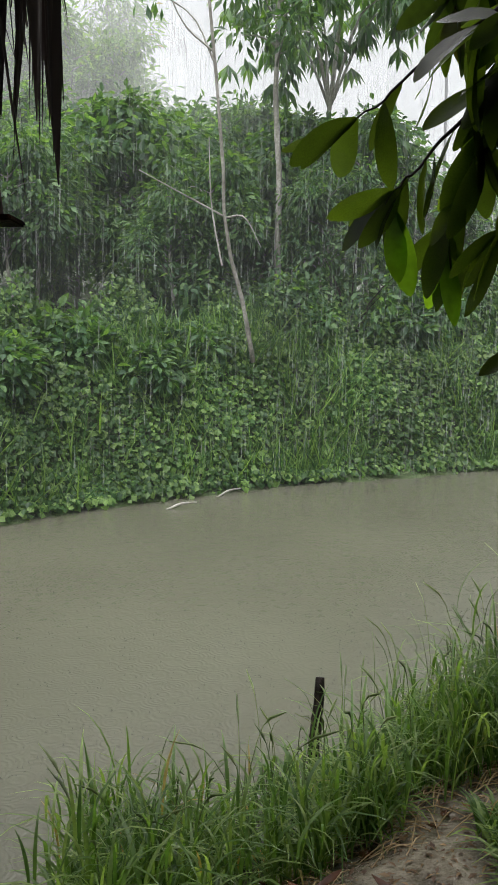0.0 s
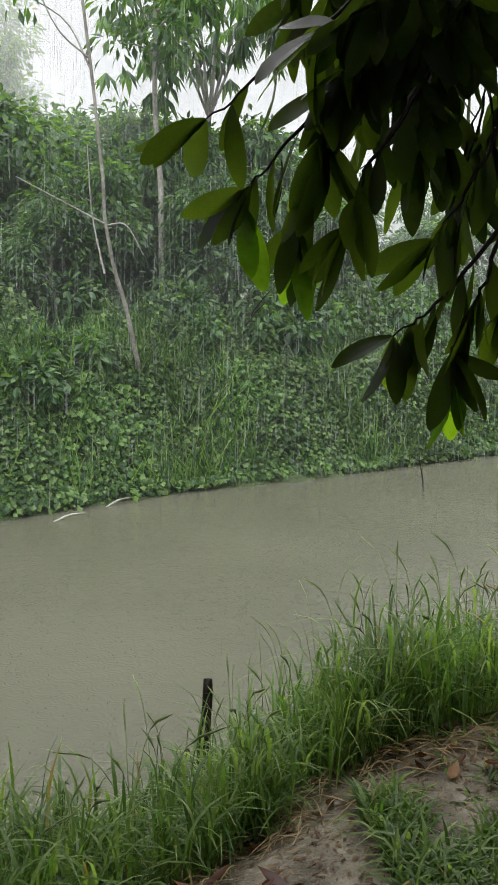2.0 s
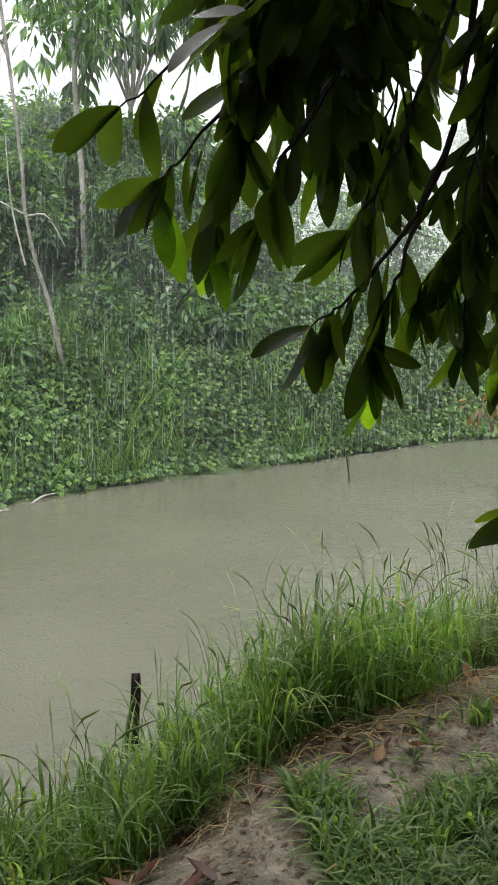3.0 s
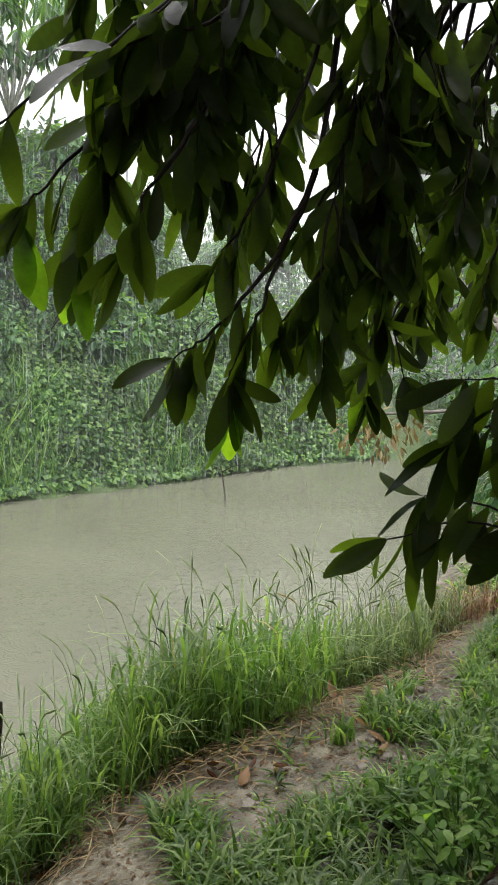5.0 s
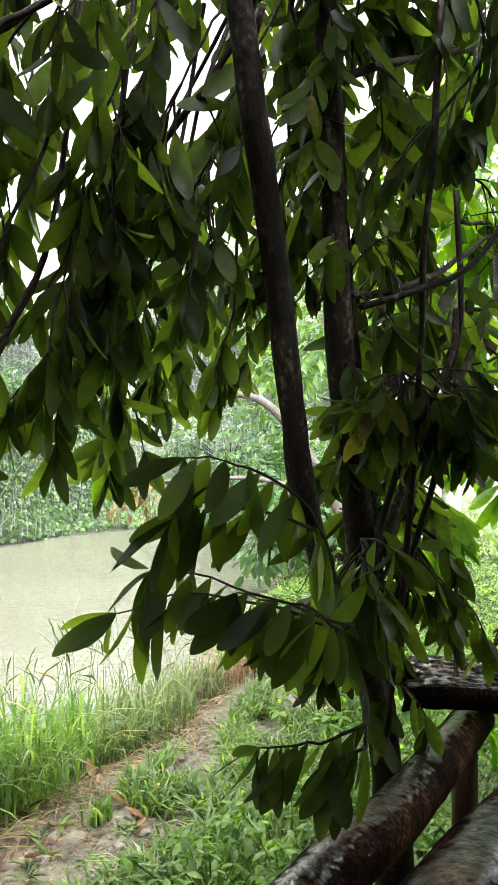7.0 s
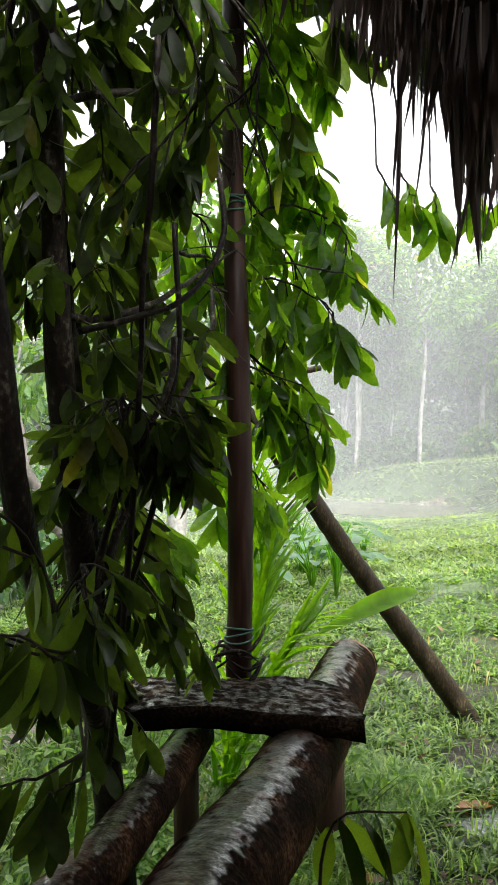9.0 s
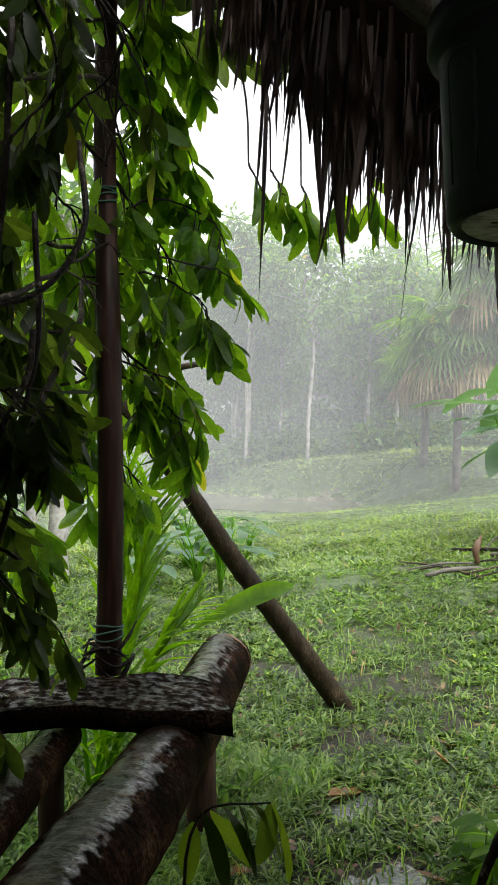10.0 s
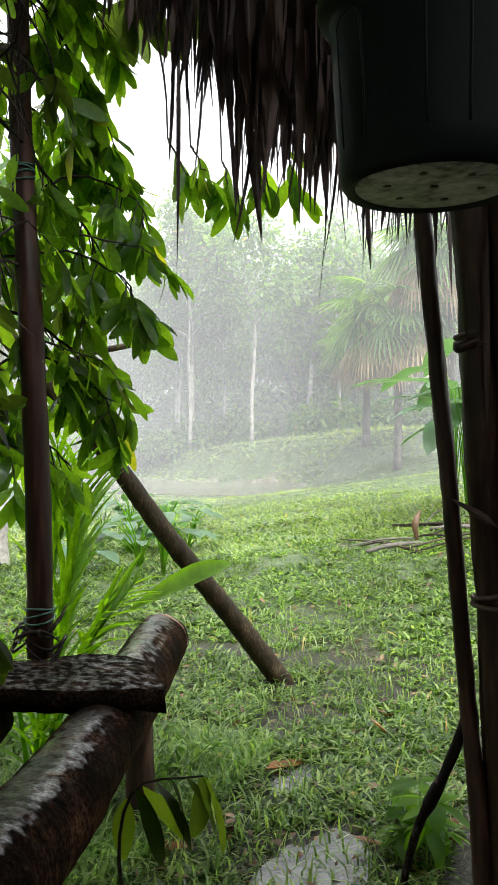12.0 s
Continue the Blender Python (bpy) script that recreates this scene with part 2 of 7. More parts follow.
# Paler copy of the foliage: backlight put into the colour; young tips share it.
M_BACKLIT_YOUNG = leaf_material("backlit_young_leaf", (0.012, 0.026, 0.005), (0.022, 0.045, 0.008), (0.045, 0.08, 0.012), 0.26, 0.5, spec=0.15, old=(0.06, 0.065, 0.014), glow=(15.0, 14.2, 2.4))
M_VINE = leaf_material("vine_leaf", (0.02, 0.05, 0.018), (0.048, 0.1, 0.032), (0.125, 0.2, 0.062), 0.42, 0.3)
M_WOODS = leaf_material("woodland_leaf", (0.028, 0.062, 0.034), (0.05, 0.1, 0.05), (0.1, 0.17, 0.075), 0.5, 0.32)
M_HAZEL = leaf_material("pale_leaf", (0.045, 0.09, 0.035), (0.07, 0.125, 0.045), (0.11, 0.17, 0.06), 0.5, 0.35, old=(0.16, 0.12, 0.06))
M_GRASS = leaf_material("grass_blade", (0.042, 0.086, 0.022), (0.088, 0.148, 0.042), (0.17, 0.225, 0.085), 0.32, 0.4, old=(0.28, 0.2, 0.09), glow=(2.8, 3.1, 1.1))
M_THINGRASS = leaf_material("thin_grass", (0.07, 0.105, 0.045), (0.125, 0.165, 0.07), (0.21, 0.245, 0.12), 0.36, 0.4, old=(0.3, 0.22, 0.1), glow=(2.2, 2.4, 1.3))
M_DRYGRASS = leaf_material("dry_grass", (0.12, 0.06, 0.035), (0.22, 0.12, 0.07), (0.34, 0.22, 0.13), 0.5, 0.2, glow=(1.5, 1.4, 1.2))
M_LAWN = leaf_material("lawn_leaf", (0.014, 0.028, 0.009), (0.055, 0.1, 0.026), (0.15, 0.215, 0.066), 0.22, 0.36, glow=(3.4, 3.6, 1.5), old=(0.24, 0.18, 0.09), spec=0.25)
# Paler than the lawn leaf: rain haze over the field put into the colour.
M_FIELD = leaf_material("field_leaf", (0.075, 0.112, 0.062), (0.128, 0.17, 0.096), (0.21, 0.25, 0.145), 0.45, 0.35, old=(0.26, 0.2, 0.1))
M_HERB = leaf_material("herb_leaf", (0.04, 0.085, 0.018), (0.085, 0.16, 0.034), (0.15, 0.23, 0.06), 0.34, 0.42, spec=0.12, glow=(3.0, 3.3, 1.0))
M_TARO = leaf_material("taro_leaf", (0.05, 0.1, 0.055), (0.075, 0.14, 0.075), (0.11, 0.19, 0.1), 0.35, 0.3, glow=(2.2, 2.4, 1.2))
M_FROND = leaf_material("frond_leaf", (0.03, 0.075, 0.008), (0.055, 0.12, 0.011), (0.09, 0.17, 0.016), 0.35, 0.5, spec=0.08, glow=(5.5, 5.4, 0.7), vein=9.0)
M_RUST = leaf_material("rust_leaf", (0.07, 0.05, 0.022), (0.12, 0.085, 0.035), (0.17, 0.125, 0.055), 0.5, 0.3, glow=(1.8, 1.7, 0.9))
M_DEADLEAF = leaf_material("dead_leaf", (0.05, 0.018, 0.01), (0.1, 0.038, 0.018), (0.22, 0.12, 0.045), 0.25, 0.06, per_object=True)
M_LITTER = leaf_material("litter", (0.05, 0.025, 0.015), (0.1, 0.055, 0.03), (0.2, 0.13, 0.07), 0.5, 0.1)
M_STRAW = solid_material("straw", [(0.3, (0.2, 0.13, 0.06)), (0.7, (0.42, 0.31, 0.17))], 5, 0.6, island=True)
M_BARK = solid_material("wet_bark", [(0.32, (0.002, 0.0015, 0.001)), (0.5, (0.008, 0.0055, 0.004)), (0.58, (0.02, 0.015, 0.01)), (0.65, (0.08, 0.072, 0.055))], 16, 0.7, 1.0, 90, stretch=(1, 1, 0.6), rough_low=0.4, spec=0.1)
M_PALEBARK = solid_material("pale_bark", [(0.3, (0.12, 0.11, 0.095)), (0.5, (0.28, 0.27, 0.24)), (0.7, (0.5, 0.49, 0.46))], 3, 0.7, 0.4, 25)
M_GREYBARK = solid_material("grey_bark", [(0.3, (0.035, 0.03, 0.025)), (0.5, (0.08, 0.07, 0.058)), (0.7, (0.16, 0.145, 0.125))], 5, 0.7, 0.5, 40)
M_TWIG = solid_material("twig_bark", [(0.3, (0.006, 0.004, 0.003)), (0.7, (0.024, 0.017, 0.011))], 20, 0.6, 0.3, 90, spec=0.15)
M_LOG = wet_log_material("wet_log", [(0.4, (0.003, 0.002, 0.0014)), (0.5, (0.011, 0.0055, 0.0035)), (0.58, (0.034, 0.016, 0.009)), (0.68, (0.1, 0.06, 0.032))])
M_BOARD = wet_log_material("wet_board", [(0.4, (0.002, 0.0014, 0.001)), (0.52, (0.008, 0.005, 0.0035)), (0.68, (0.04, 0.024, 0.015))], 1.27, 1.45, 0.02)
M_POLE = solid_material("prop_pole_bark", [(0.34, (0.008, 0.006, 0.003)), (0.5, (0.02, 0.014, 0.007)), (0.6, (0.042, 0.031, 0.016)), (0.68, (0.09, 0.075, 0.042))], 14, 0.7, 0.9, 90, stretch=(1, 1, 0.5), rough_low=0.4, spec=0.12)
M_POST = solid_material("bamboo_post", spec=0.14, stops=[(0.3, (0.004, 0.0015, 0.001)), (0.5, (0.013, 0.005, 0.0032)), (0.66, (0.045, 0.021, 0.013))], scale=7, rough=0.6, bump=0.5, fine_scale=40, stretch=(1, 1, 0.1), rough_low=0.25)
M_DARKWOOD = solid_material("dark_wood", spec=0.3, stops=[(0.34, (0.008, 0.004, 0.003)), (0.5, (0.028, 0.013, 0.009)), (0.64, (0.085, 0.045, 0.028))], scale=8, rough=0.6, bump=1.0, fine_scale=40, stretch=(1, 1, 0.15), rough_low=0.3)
M_CUT = solid_material("cut_wood", [(0.3, (0.09, 0.045, 0.016)), (0.7, (0.26, 0.15, 0.06))], 12, 0.4, 0.4, 60)
M_THATCH = solid_material("dry_thatch", [(0.3, (0.018, 0.01, 0.008)), (0.5, (0.05, 0.028, 0.021)), (0.7, (0.12, 0.075, 0.056))], 4, 0.65, 0.4, 50, stretch=(1, 1, 0.08), island=True)
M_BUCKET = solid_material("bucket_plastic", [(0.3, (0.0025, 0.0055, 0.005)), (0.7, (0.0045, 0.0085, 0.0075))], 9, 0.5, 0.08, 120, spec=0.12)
M_BASE = solid_material("mouldy_plastic", [(0.35, (0.05, 0.06, 0.04)), (0.5, (0.3, 0.31, 0.26)), (0.65, (0.5, 0.5, 0.45))], 16, 0.6, 0.1, 70)
M_CORD = solid_material("green_cord", [(0.3, (0.012, 0.05, 0.035)), (0.7, (0.03, 0.11, 0.08))], 40, 0.6, 0.3, 200)
M_STRING = solid_material("pale_string", [(0.3, (0.25, 0.2, 0.12)), (0.7, (0.5, 0.44, 0.32))], 40, 0.6, 0.3, 200)
M_YELLOW = solid_material("mossy_yellow_wood", [(0.3, (0.08, 0.065, 0.02)), (0.5, (0.22, 0.17, 0.045)), (0.7, (0.36, 0.29, 0.1))], 7, 0.7, 0.5, 50)
M_STONE = solid_material("mud_clod", [(0.3, (0.08, 0.065, 0.05)), (0.7, (0.25, 0.21, 0.17))], 12, 0.5, 0.6, 60)
M_RAIN = rain_material("rain_drops")

# ---- mesh helpers ----
RNG = np.random.default_rng(7)


def mesh_of(name, verts, faces, mat, smooth=True):
    me = bpy.data.meshes.new(name)
    me.from_pydata([tuple(v) for v in verts], [], [tuple(f) for f in faces])
    me.materials.append(mat)
    if smooth:
        me.polygons.foreach_set("use_smooth", [True] * len(me.polygons))
    me.update()
    return me


def fast_mesh(name, verts, faces, mat, smooth=False):
    """A mesh from arrays: verts (n, 3), faces (m, 3) or (m, 4)."""
    verts, faces = np.asarray(verts, np.float32), np.asarray(faces, np.int32)
    k = faces.shape[1]
    me = bpy.data.meshes.new(name)
    me.vertices.add(len(verts))
    me.vertices.foreach_set("co", verts.ravel())
    me.loops.add(faces.size)
    me.loops.foreach_set("vertex_index", faces.ravel())
    me.polygons.add(len(faces))
    me.polygons.foreach_set("loop_start", np.arange(0, faces.size, k, dtype=np.int32))
    me.polygons.foreach_set("use_smooth", np.full(len(faces), smooth))
    me.materials.append(mat)
    me.update(calc_edges=True)
    me.validate()
    return me


def thing(name, label, category, group="", kind="", at=(0, 0, 0)):
    ob = new(name)
    ob.empty_display_size = 0.1
    ob.location = at
    return tagged(ob, label, category, group, kind)


def part(name, me, parent, label=""):
    ob = new(name, me)
    ob.parent = parent
    if label:
        ob["label"] = label
    return ob


def joined(pieces):
    """Several (verts, faces) as one; faces of one length."""
    vs, fs, k = [], [], 0
    for v, f in pieces:
        vs.append(np.asarray(v, float))
        fs.append(np.asarray(f, int) + k)
        k += len(v)
    return np.concatenate(vs), np.concatenate(fs)


def spline(points, n):
    """n points along a smooth curve through the given ones."""
    p = np.asarray(points, float)
    if len(p) == 2:
        s = np.linspace(0, 1, n)[:, None]
        return p[0] * (1 - s) + p[1] * s
    q = np.vstack([2 * p[0] - p[1], p, 2 * p[-1] - p[-2]])
    out = []
    for u in np.linspace(0, len(p) - 1 - 1e-9, n):
        i = int(u)
        t = u - i
        a, b, c, d = q[i:i + 4]
        out.append(0.5 * (2 * b + (c - a) * t + (2 * a - 5 * b + 4 * c - d) * t * t + (3 * b - a - 3 * c + d) * t ** 3))
    return np.array(out)


def tube(points, radii, sides=8, rough=0.0, seed=0, caps=True):
    """A tapered, slightly uneven tube along points: quads, with fans of quads closing its ends."""
    p = np.asarray(points, float)
    n = len(p)
    r = np.interp(np.linspace(0, 1, n), np.linspace(0, 1, len(radii)), radii)
    g = np.random.default_rng(seed)
    tan = np.gradient(p, axis=0)
    tan /= np.linalg.norm(tan, axis=1, keepdims=True) + 1e-9
    ref = np.array([0.0, 0, 1]) if abs(tan[0][2]) < 0.8 else np.array([1.0, 0, 0])
    verts, faces = [], []
    lump = 1 + rough * (g.random((n, sides)) - 0.5) * 2
    for i in range(n):
        u = ref - tan[i] * (ref @ tan[i])
        u /= np.linalg.norm(u)
        ref = u
        w = np.cross(tan[i], u)
        for k in range(sides):
            a = 2 * math.pi * k / sides
            verts.append(p[i] + r[i] * lump[i, k] * (math.cos(a) * u + math.sin(a) * w))
    for i in range(n - 1):
        for k in range(sides):
            k2 = (k + 1) % sides
            faces.append((i * sides + k, i * sides + k2, (i + 1) * sides + k2, (i + 1) * sides + k))
    if caps:
        for i, order in ((0, -1), (n - 1, 1)):
            c = len(verts)
            verts.append(p[i] + tan[i] * r[i] * 0.12 * order)
            for k in range(0, sides, 2):
                k1, k2 = (k + 1) % sides, (k + 2) % sides
                q = (c, i * sides + k, i * sides + k1, i * sides + k2)
                faces.append(q if order > 0 else q[::-1])
    return np.array(verts), np.array(faces)


def tube_mesh(name, points, radii, mat, sides=8, n=14, rough=0.0, seed=0):
    v, f = tube(spline(points, n), radii, sides, rough, seed)
    return fast_mesh(name, v, f, mat, True)


def basis(direction, normal):
    """Rotation matrices (n, 3, 3) with y along direction and z near normal."""
    y = direction / (np.linalg.norm(direction, axis=-1, keepdims=True) + 1e-9)
    x = np.cross(y, normal)
    x /= np.linalg.norm(x, axis=-1, keepdims=True) + 1e-9
    z = np.cross(x, y)
    return np.stack([x, y, z], -1)


def leaf_shape(width=0.4, droop=0.18, fold=0.12, stations=5, widest=0.45, tip=1.0, wave=0.0, seed=0):
    """One leaf of length 1 along y, its upper face to z, with a midrib and two halves."""
    g = np.random.default_rng(seed)
    v, f = [(0, 0, 0)], []
    for i in range(1, stations):
        s = i / stations if stations < 7 else 0.5 - 0.5 * math.cos(math.pi * i / stations)
        w = width / 2 * (math.sin(math.pi * s ** (math.log(0.5) / math.log(widest)))) ** 0.62
        if s > 0.75:
            w *= tip
        z = -droop * s * s
        wob = wave * (g.random(2) - 0.5)
        v += [(-w, s, z + fold * w + wob[0]), (0, s, z), (w, s, z + fold * w + wob[1])]
    v.append((0, 1, -droop))
    a = 1
    f += [(0, a + 1, a, a), (0, a + 2, a + 1, a + 1)]
    for i in range(stations - 2):
        b = a + 3
        f += [(a, a + 1, b + 1, b), (a + 1, a + 2, b + 2, b + 1)]
        a = b
    e = len(v) - 1
    f += [(a, a + 1, e, e), (a + 1, a + 2, e, e)]
    tris = []
    for q in f:
        q = list(dict.fromkeys(q))
        tris.append(q[:3])
        if len(q) == 4:
            tris.append([q[0], q[2], q[3]])
    return np.array(v, float), np.array(tris, int)


SIMPLE = {
    "lance": leaf_shape(0.34, 0.2, 0.25, 2, 0.5),
    "heart": leaf_shape(0.95, 0.15, 0.2, 2, 0.4),
    "oval": leaf_shape(0.48, 0.2, 0.25, 3, 0.5),
    "strap": leaf_shape(0.09, 0.35, 0.3, 4, 0.35),
}


def leaves(shape, pos, direction, normal, size, wide=None):
    """Many leaves of one shape as arrays."""
    v, f = shape
    R = basis(direction, normal)
    s = np.asarray(size)[:, None, None] * v[None]
    if wide is not None:
        s = s * np.stack([wide, np.ones_like(wide), np.ones_like(wide)], -1)[:, None, :]
    out = np.einsum("nij,nkj->nki", R, s) + pos[:, None]
    faces = f[None] + (np.arange(len(pos)) * len(v))[:, None, None]
    return out.reshape(-1, 3), faces.reshape(-1, f.shape[1])


def smooth01(a, b, x):
    t = np.clip((x - a) / (b - a), 0, 1)
    return t * t * (3 - 2 * t)


def value_noise(x, y, seed=0):
    """Smooth noise in -1..1 on arrays."""
    g = np.random.default_rng(seed)
    table = g.random((64, 64)) * 2 - 1
    xi, yi = np.floor(x).astype(int), np.floor(y).astype(int)
    fx, fy = x - xi, y - yi
    fx, fy = fx * fx * (3 - 2 * fx), fy * fy * (3 - 2 * fy)
    p = lambda a, b: table[a % 64, b % 64]
    return (p(xi, yi) * (1 - fx) + p(xi + 1, yi) * fx) * (1 - fy) + (p(xi, yi + 1) * (1 - fx) + p(xi + 1, yi + 1) * fx) * fy


def fractal(x, y, scale, seed=0):
    return sum(value_noise(x / scale * 2 ** k, y / scale * 2 ** k, seed + k) * 0.5 ** k for k in range(4)) / 1.6


# ---- the lie of the land ----
WATER_Z = -0.41
FAR_SHORE = [(-34, -14), (-14, -1), (-8, 4.2), (-2.64, 8.7), (-1.6, 9.6), (0, 10.68), (1.23, 11.3), (3.7, 12.26), (6.2, 13.5), (8.0, 13.75)]
END_SHORE = [(9.3, 13.0), (9.0, 11.2)]
NEAR_SHORE = [(6.6, 8.6), (4.8, 6.7), (3.5, 5.45), (2.6, 4.75), (1.7, 4.15), (0.9, 3.7), (0.2, 3.15), (-0.6, 2.55), (-3, 1.5), (-8, -2), (-24, -16)]
POND = np.array(FAR_SHORE + END_SHORE + NEAR_SHORE, float)
POND_FAR = np.array([(24.5, 19), (24.8, 11.0), (28.5, 10.9), (31.5, 11.8), (31.2, 16.3), (34, 23), (28, 25)], float)
PATH_EDGE = np.array([(-3, 0.6), (-0.9, 1.75), (-0.04, 2.25), (0.28, 2.48), (0.86, 2.8), (1.37, 3.0), (1.9, 3.15), (2.3, 3.45), (2.8, 3.9), (3.7, 4.6), (6, 6.5)], float)
PUDDLES = [(2.95, 0.77, 0.42, 0.23), (3.68, 1.13, 0.22, 0.1), (10.7, 3.7, 0.32, 0.16)]


def outline_distance(x, y, poly, closed=True):
    """Distance to an outline; negative inside when closed."""
    d = np.full(x.shape, 1e9)
    inside = np.zeros(x.shape, bool)
    n = len(poly)
    for i in range(n if closed else n - 1):
        a, b = poly[i], poly[(i + 1) % n]
        e = b - a
        t = np.clip(((x - a[0]) * e[0] + (y - a[1]) * e[1]) / (e @ e), 0, 1)
        d = np.minimum(d, np.hypot(x - a[0] - t * e[0], y - a[1] - t * e[1]))
        cross = ((a[1] > y) != (b[1] > y)) & (x < e[0] * (y - a[1]) / (e[1] if e[1] else 1e-9) + a[0])
        inside ^= cross
    return np.where(inside, -d, d) if closed else d


def far_side(x, y):
    return smooth01(-1.0, 1.0, y - (0.62 * x + 6.9))


def height(x, y):
    x, y = np.asarray(x, float), np.asarray(y, float)
    wob = 0.16 * value_noise(x / 0.7, y / 0.7, 3) + 0.3 * value_noise(x / 2.3, y / 2.3, 4)
    d1 = outline_distance(x, y, POND) + wob * 0.6
    d2 = outline_distance(x, y, POND_FAR) + wob
    r = np.hypot(x, y)
    along, side = 0.883 * x + 0.469 * y, 0.469 * x - 0.883 * y
    base = smooth01(4, 10, along) * (0.1 * np.clip(side, -1, 8) * smooth01(0, 1, side + 0.5))
    base = base - 0.25 * smooth01(9, 24, along) * smooth01(3, -3, side)
    base = base + 0.95 * smooth01(31, 33.5, r) * smooth01(0.2, 2.8, d2) + 0.03 * fractal(x, y, 2.2, 11) * smooth01(1, 4, r) + 0.006 * fractal(x, y, 0.35, 12)
    f = far_side(x, y)
    dd = np.clip(d1, 0, None)
    bank = 1.35 * smooth01(0, 1.0, dd) + 0.55 * smooth01(0.6, 2.2, dd) + 0.04 * np.clip(dd - 1.5, 0, 6.5) + 0.2 * np.clip(dd - 8, 0, 12) + 0.12 * np.clip(dd - 20, 0, 40) + WATER_Z
    bank = bank + 0.25 * fractal(x, y, 1.3, 15) * smooth01(0.3, 1.4, dd) * smooth01(5, 2.2, dd)
    low = smooth01(4, 12, x)
    bank = bank * (1 - 0.35 * low) - 0.1 * low
    near = WATER_Z - 0.02 + (base - WATER_Z) * smooth01(0, 0.95, dd)
    z = near * (1 - f) + bank * f
    z = np.where(d1 < 0, WATER_Z - 0.9 * smooth01(0, 2.5, -d1), z)
    slope = smooth01(0, np.interp(r, [28, 32], [9.0, 2.0]), d2)
    z = z * slope + (WATER_Z - 0.02) * (1 - slope)
    z = np.where(d2 < 0, WATER_Z - 0.5 * smooth01(0, 2.0, -d2), z)
    for px, py, rx, ry in PUDDLES:
        z = z - 0.05 * np.exp(-(((x - px) / rx) ** 2 + ((y - py) / ry) ** 2))
    hill = (smooth01(52, 120, r) * 20 + smooth01(110, 420, r) * 45) * (0.8 + 0.45 * fractal(x, y, 60, 21))
    return z + hill


def soil(x, y):
    """1 where bare wet clay shows."""
    dp = outline_distance(x, y, PATH_EDGE, False)
    mid = np.hypot(x - 1.3, y - 2.4)
    s = smooth01(0.75, 0.25, np.abs(dp - 0.3)) * smooth01(5.2, 4.2, np.hypot(x, y - 0.6))
    s = np.maximum(s, smooth01(0.5, 0.0, np.abs(outline_distance(x, y, POND)) - 0.1) * (1 - far_side(x, y)))
    hut = smooth01(2.3, 1.5, np.hypot(x - 0.6, y + 0.6))
    s = np.maximum(s, hut)
    for px, py, rx, ry in PUDDLES:
        s = np.maximum(s, 0.25 * np.exp(-0.5 * (((x - px) / rx) ** 2 + ((y - py) / ry) ** 2)))
    s = np.maximum(s, 0.36 * smooth01(1.6, 0.6, np.hypot((x - 10.5) * 0.5, y - 2.3)))
    s = np.maximum(s, 0.8 * smooth01(0.5, 0.1, outline_distance(x, y, POND_FAR)))
    return s


def worn(x, y):
    """1 along the trodden, muddy line through the grass."""
    track = outline_distance(x, y, np.array([(2.2, 0.3), (2.9, 0.8), (3.5, 1.13), (4.0, 1.35), (5.3, 1.5), (7.0, 2.4), (9.0, 3.3)]), False)
    return smooth01(0.55, 0.1, track)


def build_ground():
    fine = np.radians(np.concatenate([np.linspace(62, -82, 520, endpoint=False), np.linspace(-82, -298, 90, endpoint=False)]))
    radii = np.concatenate([[0.02], np.geomspace(0.35, 1200, 250)])
    A, R = np.meshgrid(fine, radii, indexing="ij")
    x, y = -np.sin(A) * R, np.cos(A) * R
    v = np.stack([x, y, height(x, y)], -1).reshape(-1, 3)
    na, nr = A.shape
    i, j = np.meshgrid(np.arange(na), np.arange(nr - 1), indexing="ij")
    k = (i + 1) % na
    f = np.stack([i * nr + j, i * nr + j + 1, k * nr + j + 1, k * nr + j], -1).reshape(-1, 4)
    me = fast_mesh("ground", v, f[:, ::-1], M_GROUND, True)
    a = me.attributes.new("soil", "FLOAT", "POINT")
    a.data.foreach_set("value", soil(x, y).ravel().astype(np.float32))
    # turf rises from 0 to 1 between 5 and 10 m out
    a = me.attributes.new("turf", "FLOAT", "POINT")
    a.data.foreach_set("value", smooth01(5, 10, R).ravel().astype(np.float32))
    return tagged(new("ground", me), "wet clay ground with low green growth", "ground", kind="structure")


def flat_outline(name, poly, z, mat):
    me = bpy.data.meshes.new(name)
    bm = bmesh.new()
    bm.faces.new([bm.verts.new((x, y, z)) for x, y in poly])
    bmesh.ops.triangulate(bm, faces=bm.faces)
    bm.normal_update()
    for face in bm.faces:
        if face.normal.z < 0:
            face.normal_flip()
    bm.to_mesh(me)
    bm.free()
    me.materials.append(mat)
    return me


def grown(poly, d):
    c = poly.mean(0)
    return [tuple(p + (p - c) / np.linalg.norm(p - c) * d) for p in poly]


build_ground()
# the pond's sheet reaches a little under its banks
POND_WIDE = [(-36, -12), (-15, 1), (-8.8, 5.6), (-2.9, 9.6), (0, 11.5), (3.5, 13.1), (6.2, 14.3), (8.3, 14.6), (10.2, 13.4), (9.6, 10.8), (7, 8.2),
             (5, 6.2), (3.6, 4.9), (1.8, 3.7), (0.9, 3.25), (0.2, 2.8), (-0.5, 2.2), (-3, 1.1), (-8, -2.6), (-24, -17)]
tagged(new("water", flat_outline("water", POND_WIDE, WATER_Z, M_WATER)), "muddy brown pond dimpled by heavy rain", "pond", kind="structure")
tagged(new("water", flat_outline("water", grown(POND_FAR, 0.5), WATER_Z, M_WATER)), "pale strip of a second muddy pond", "pond", kind="structure")


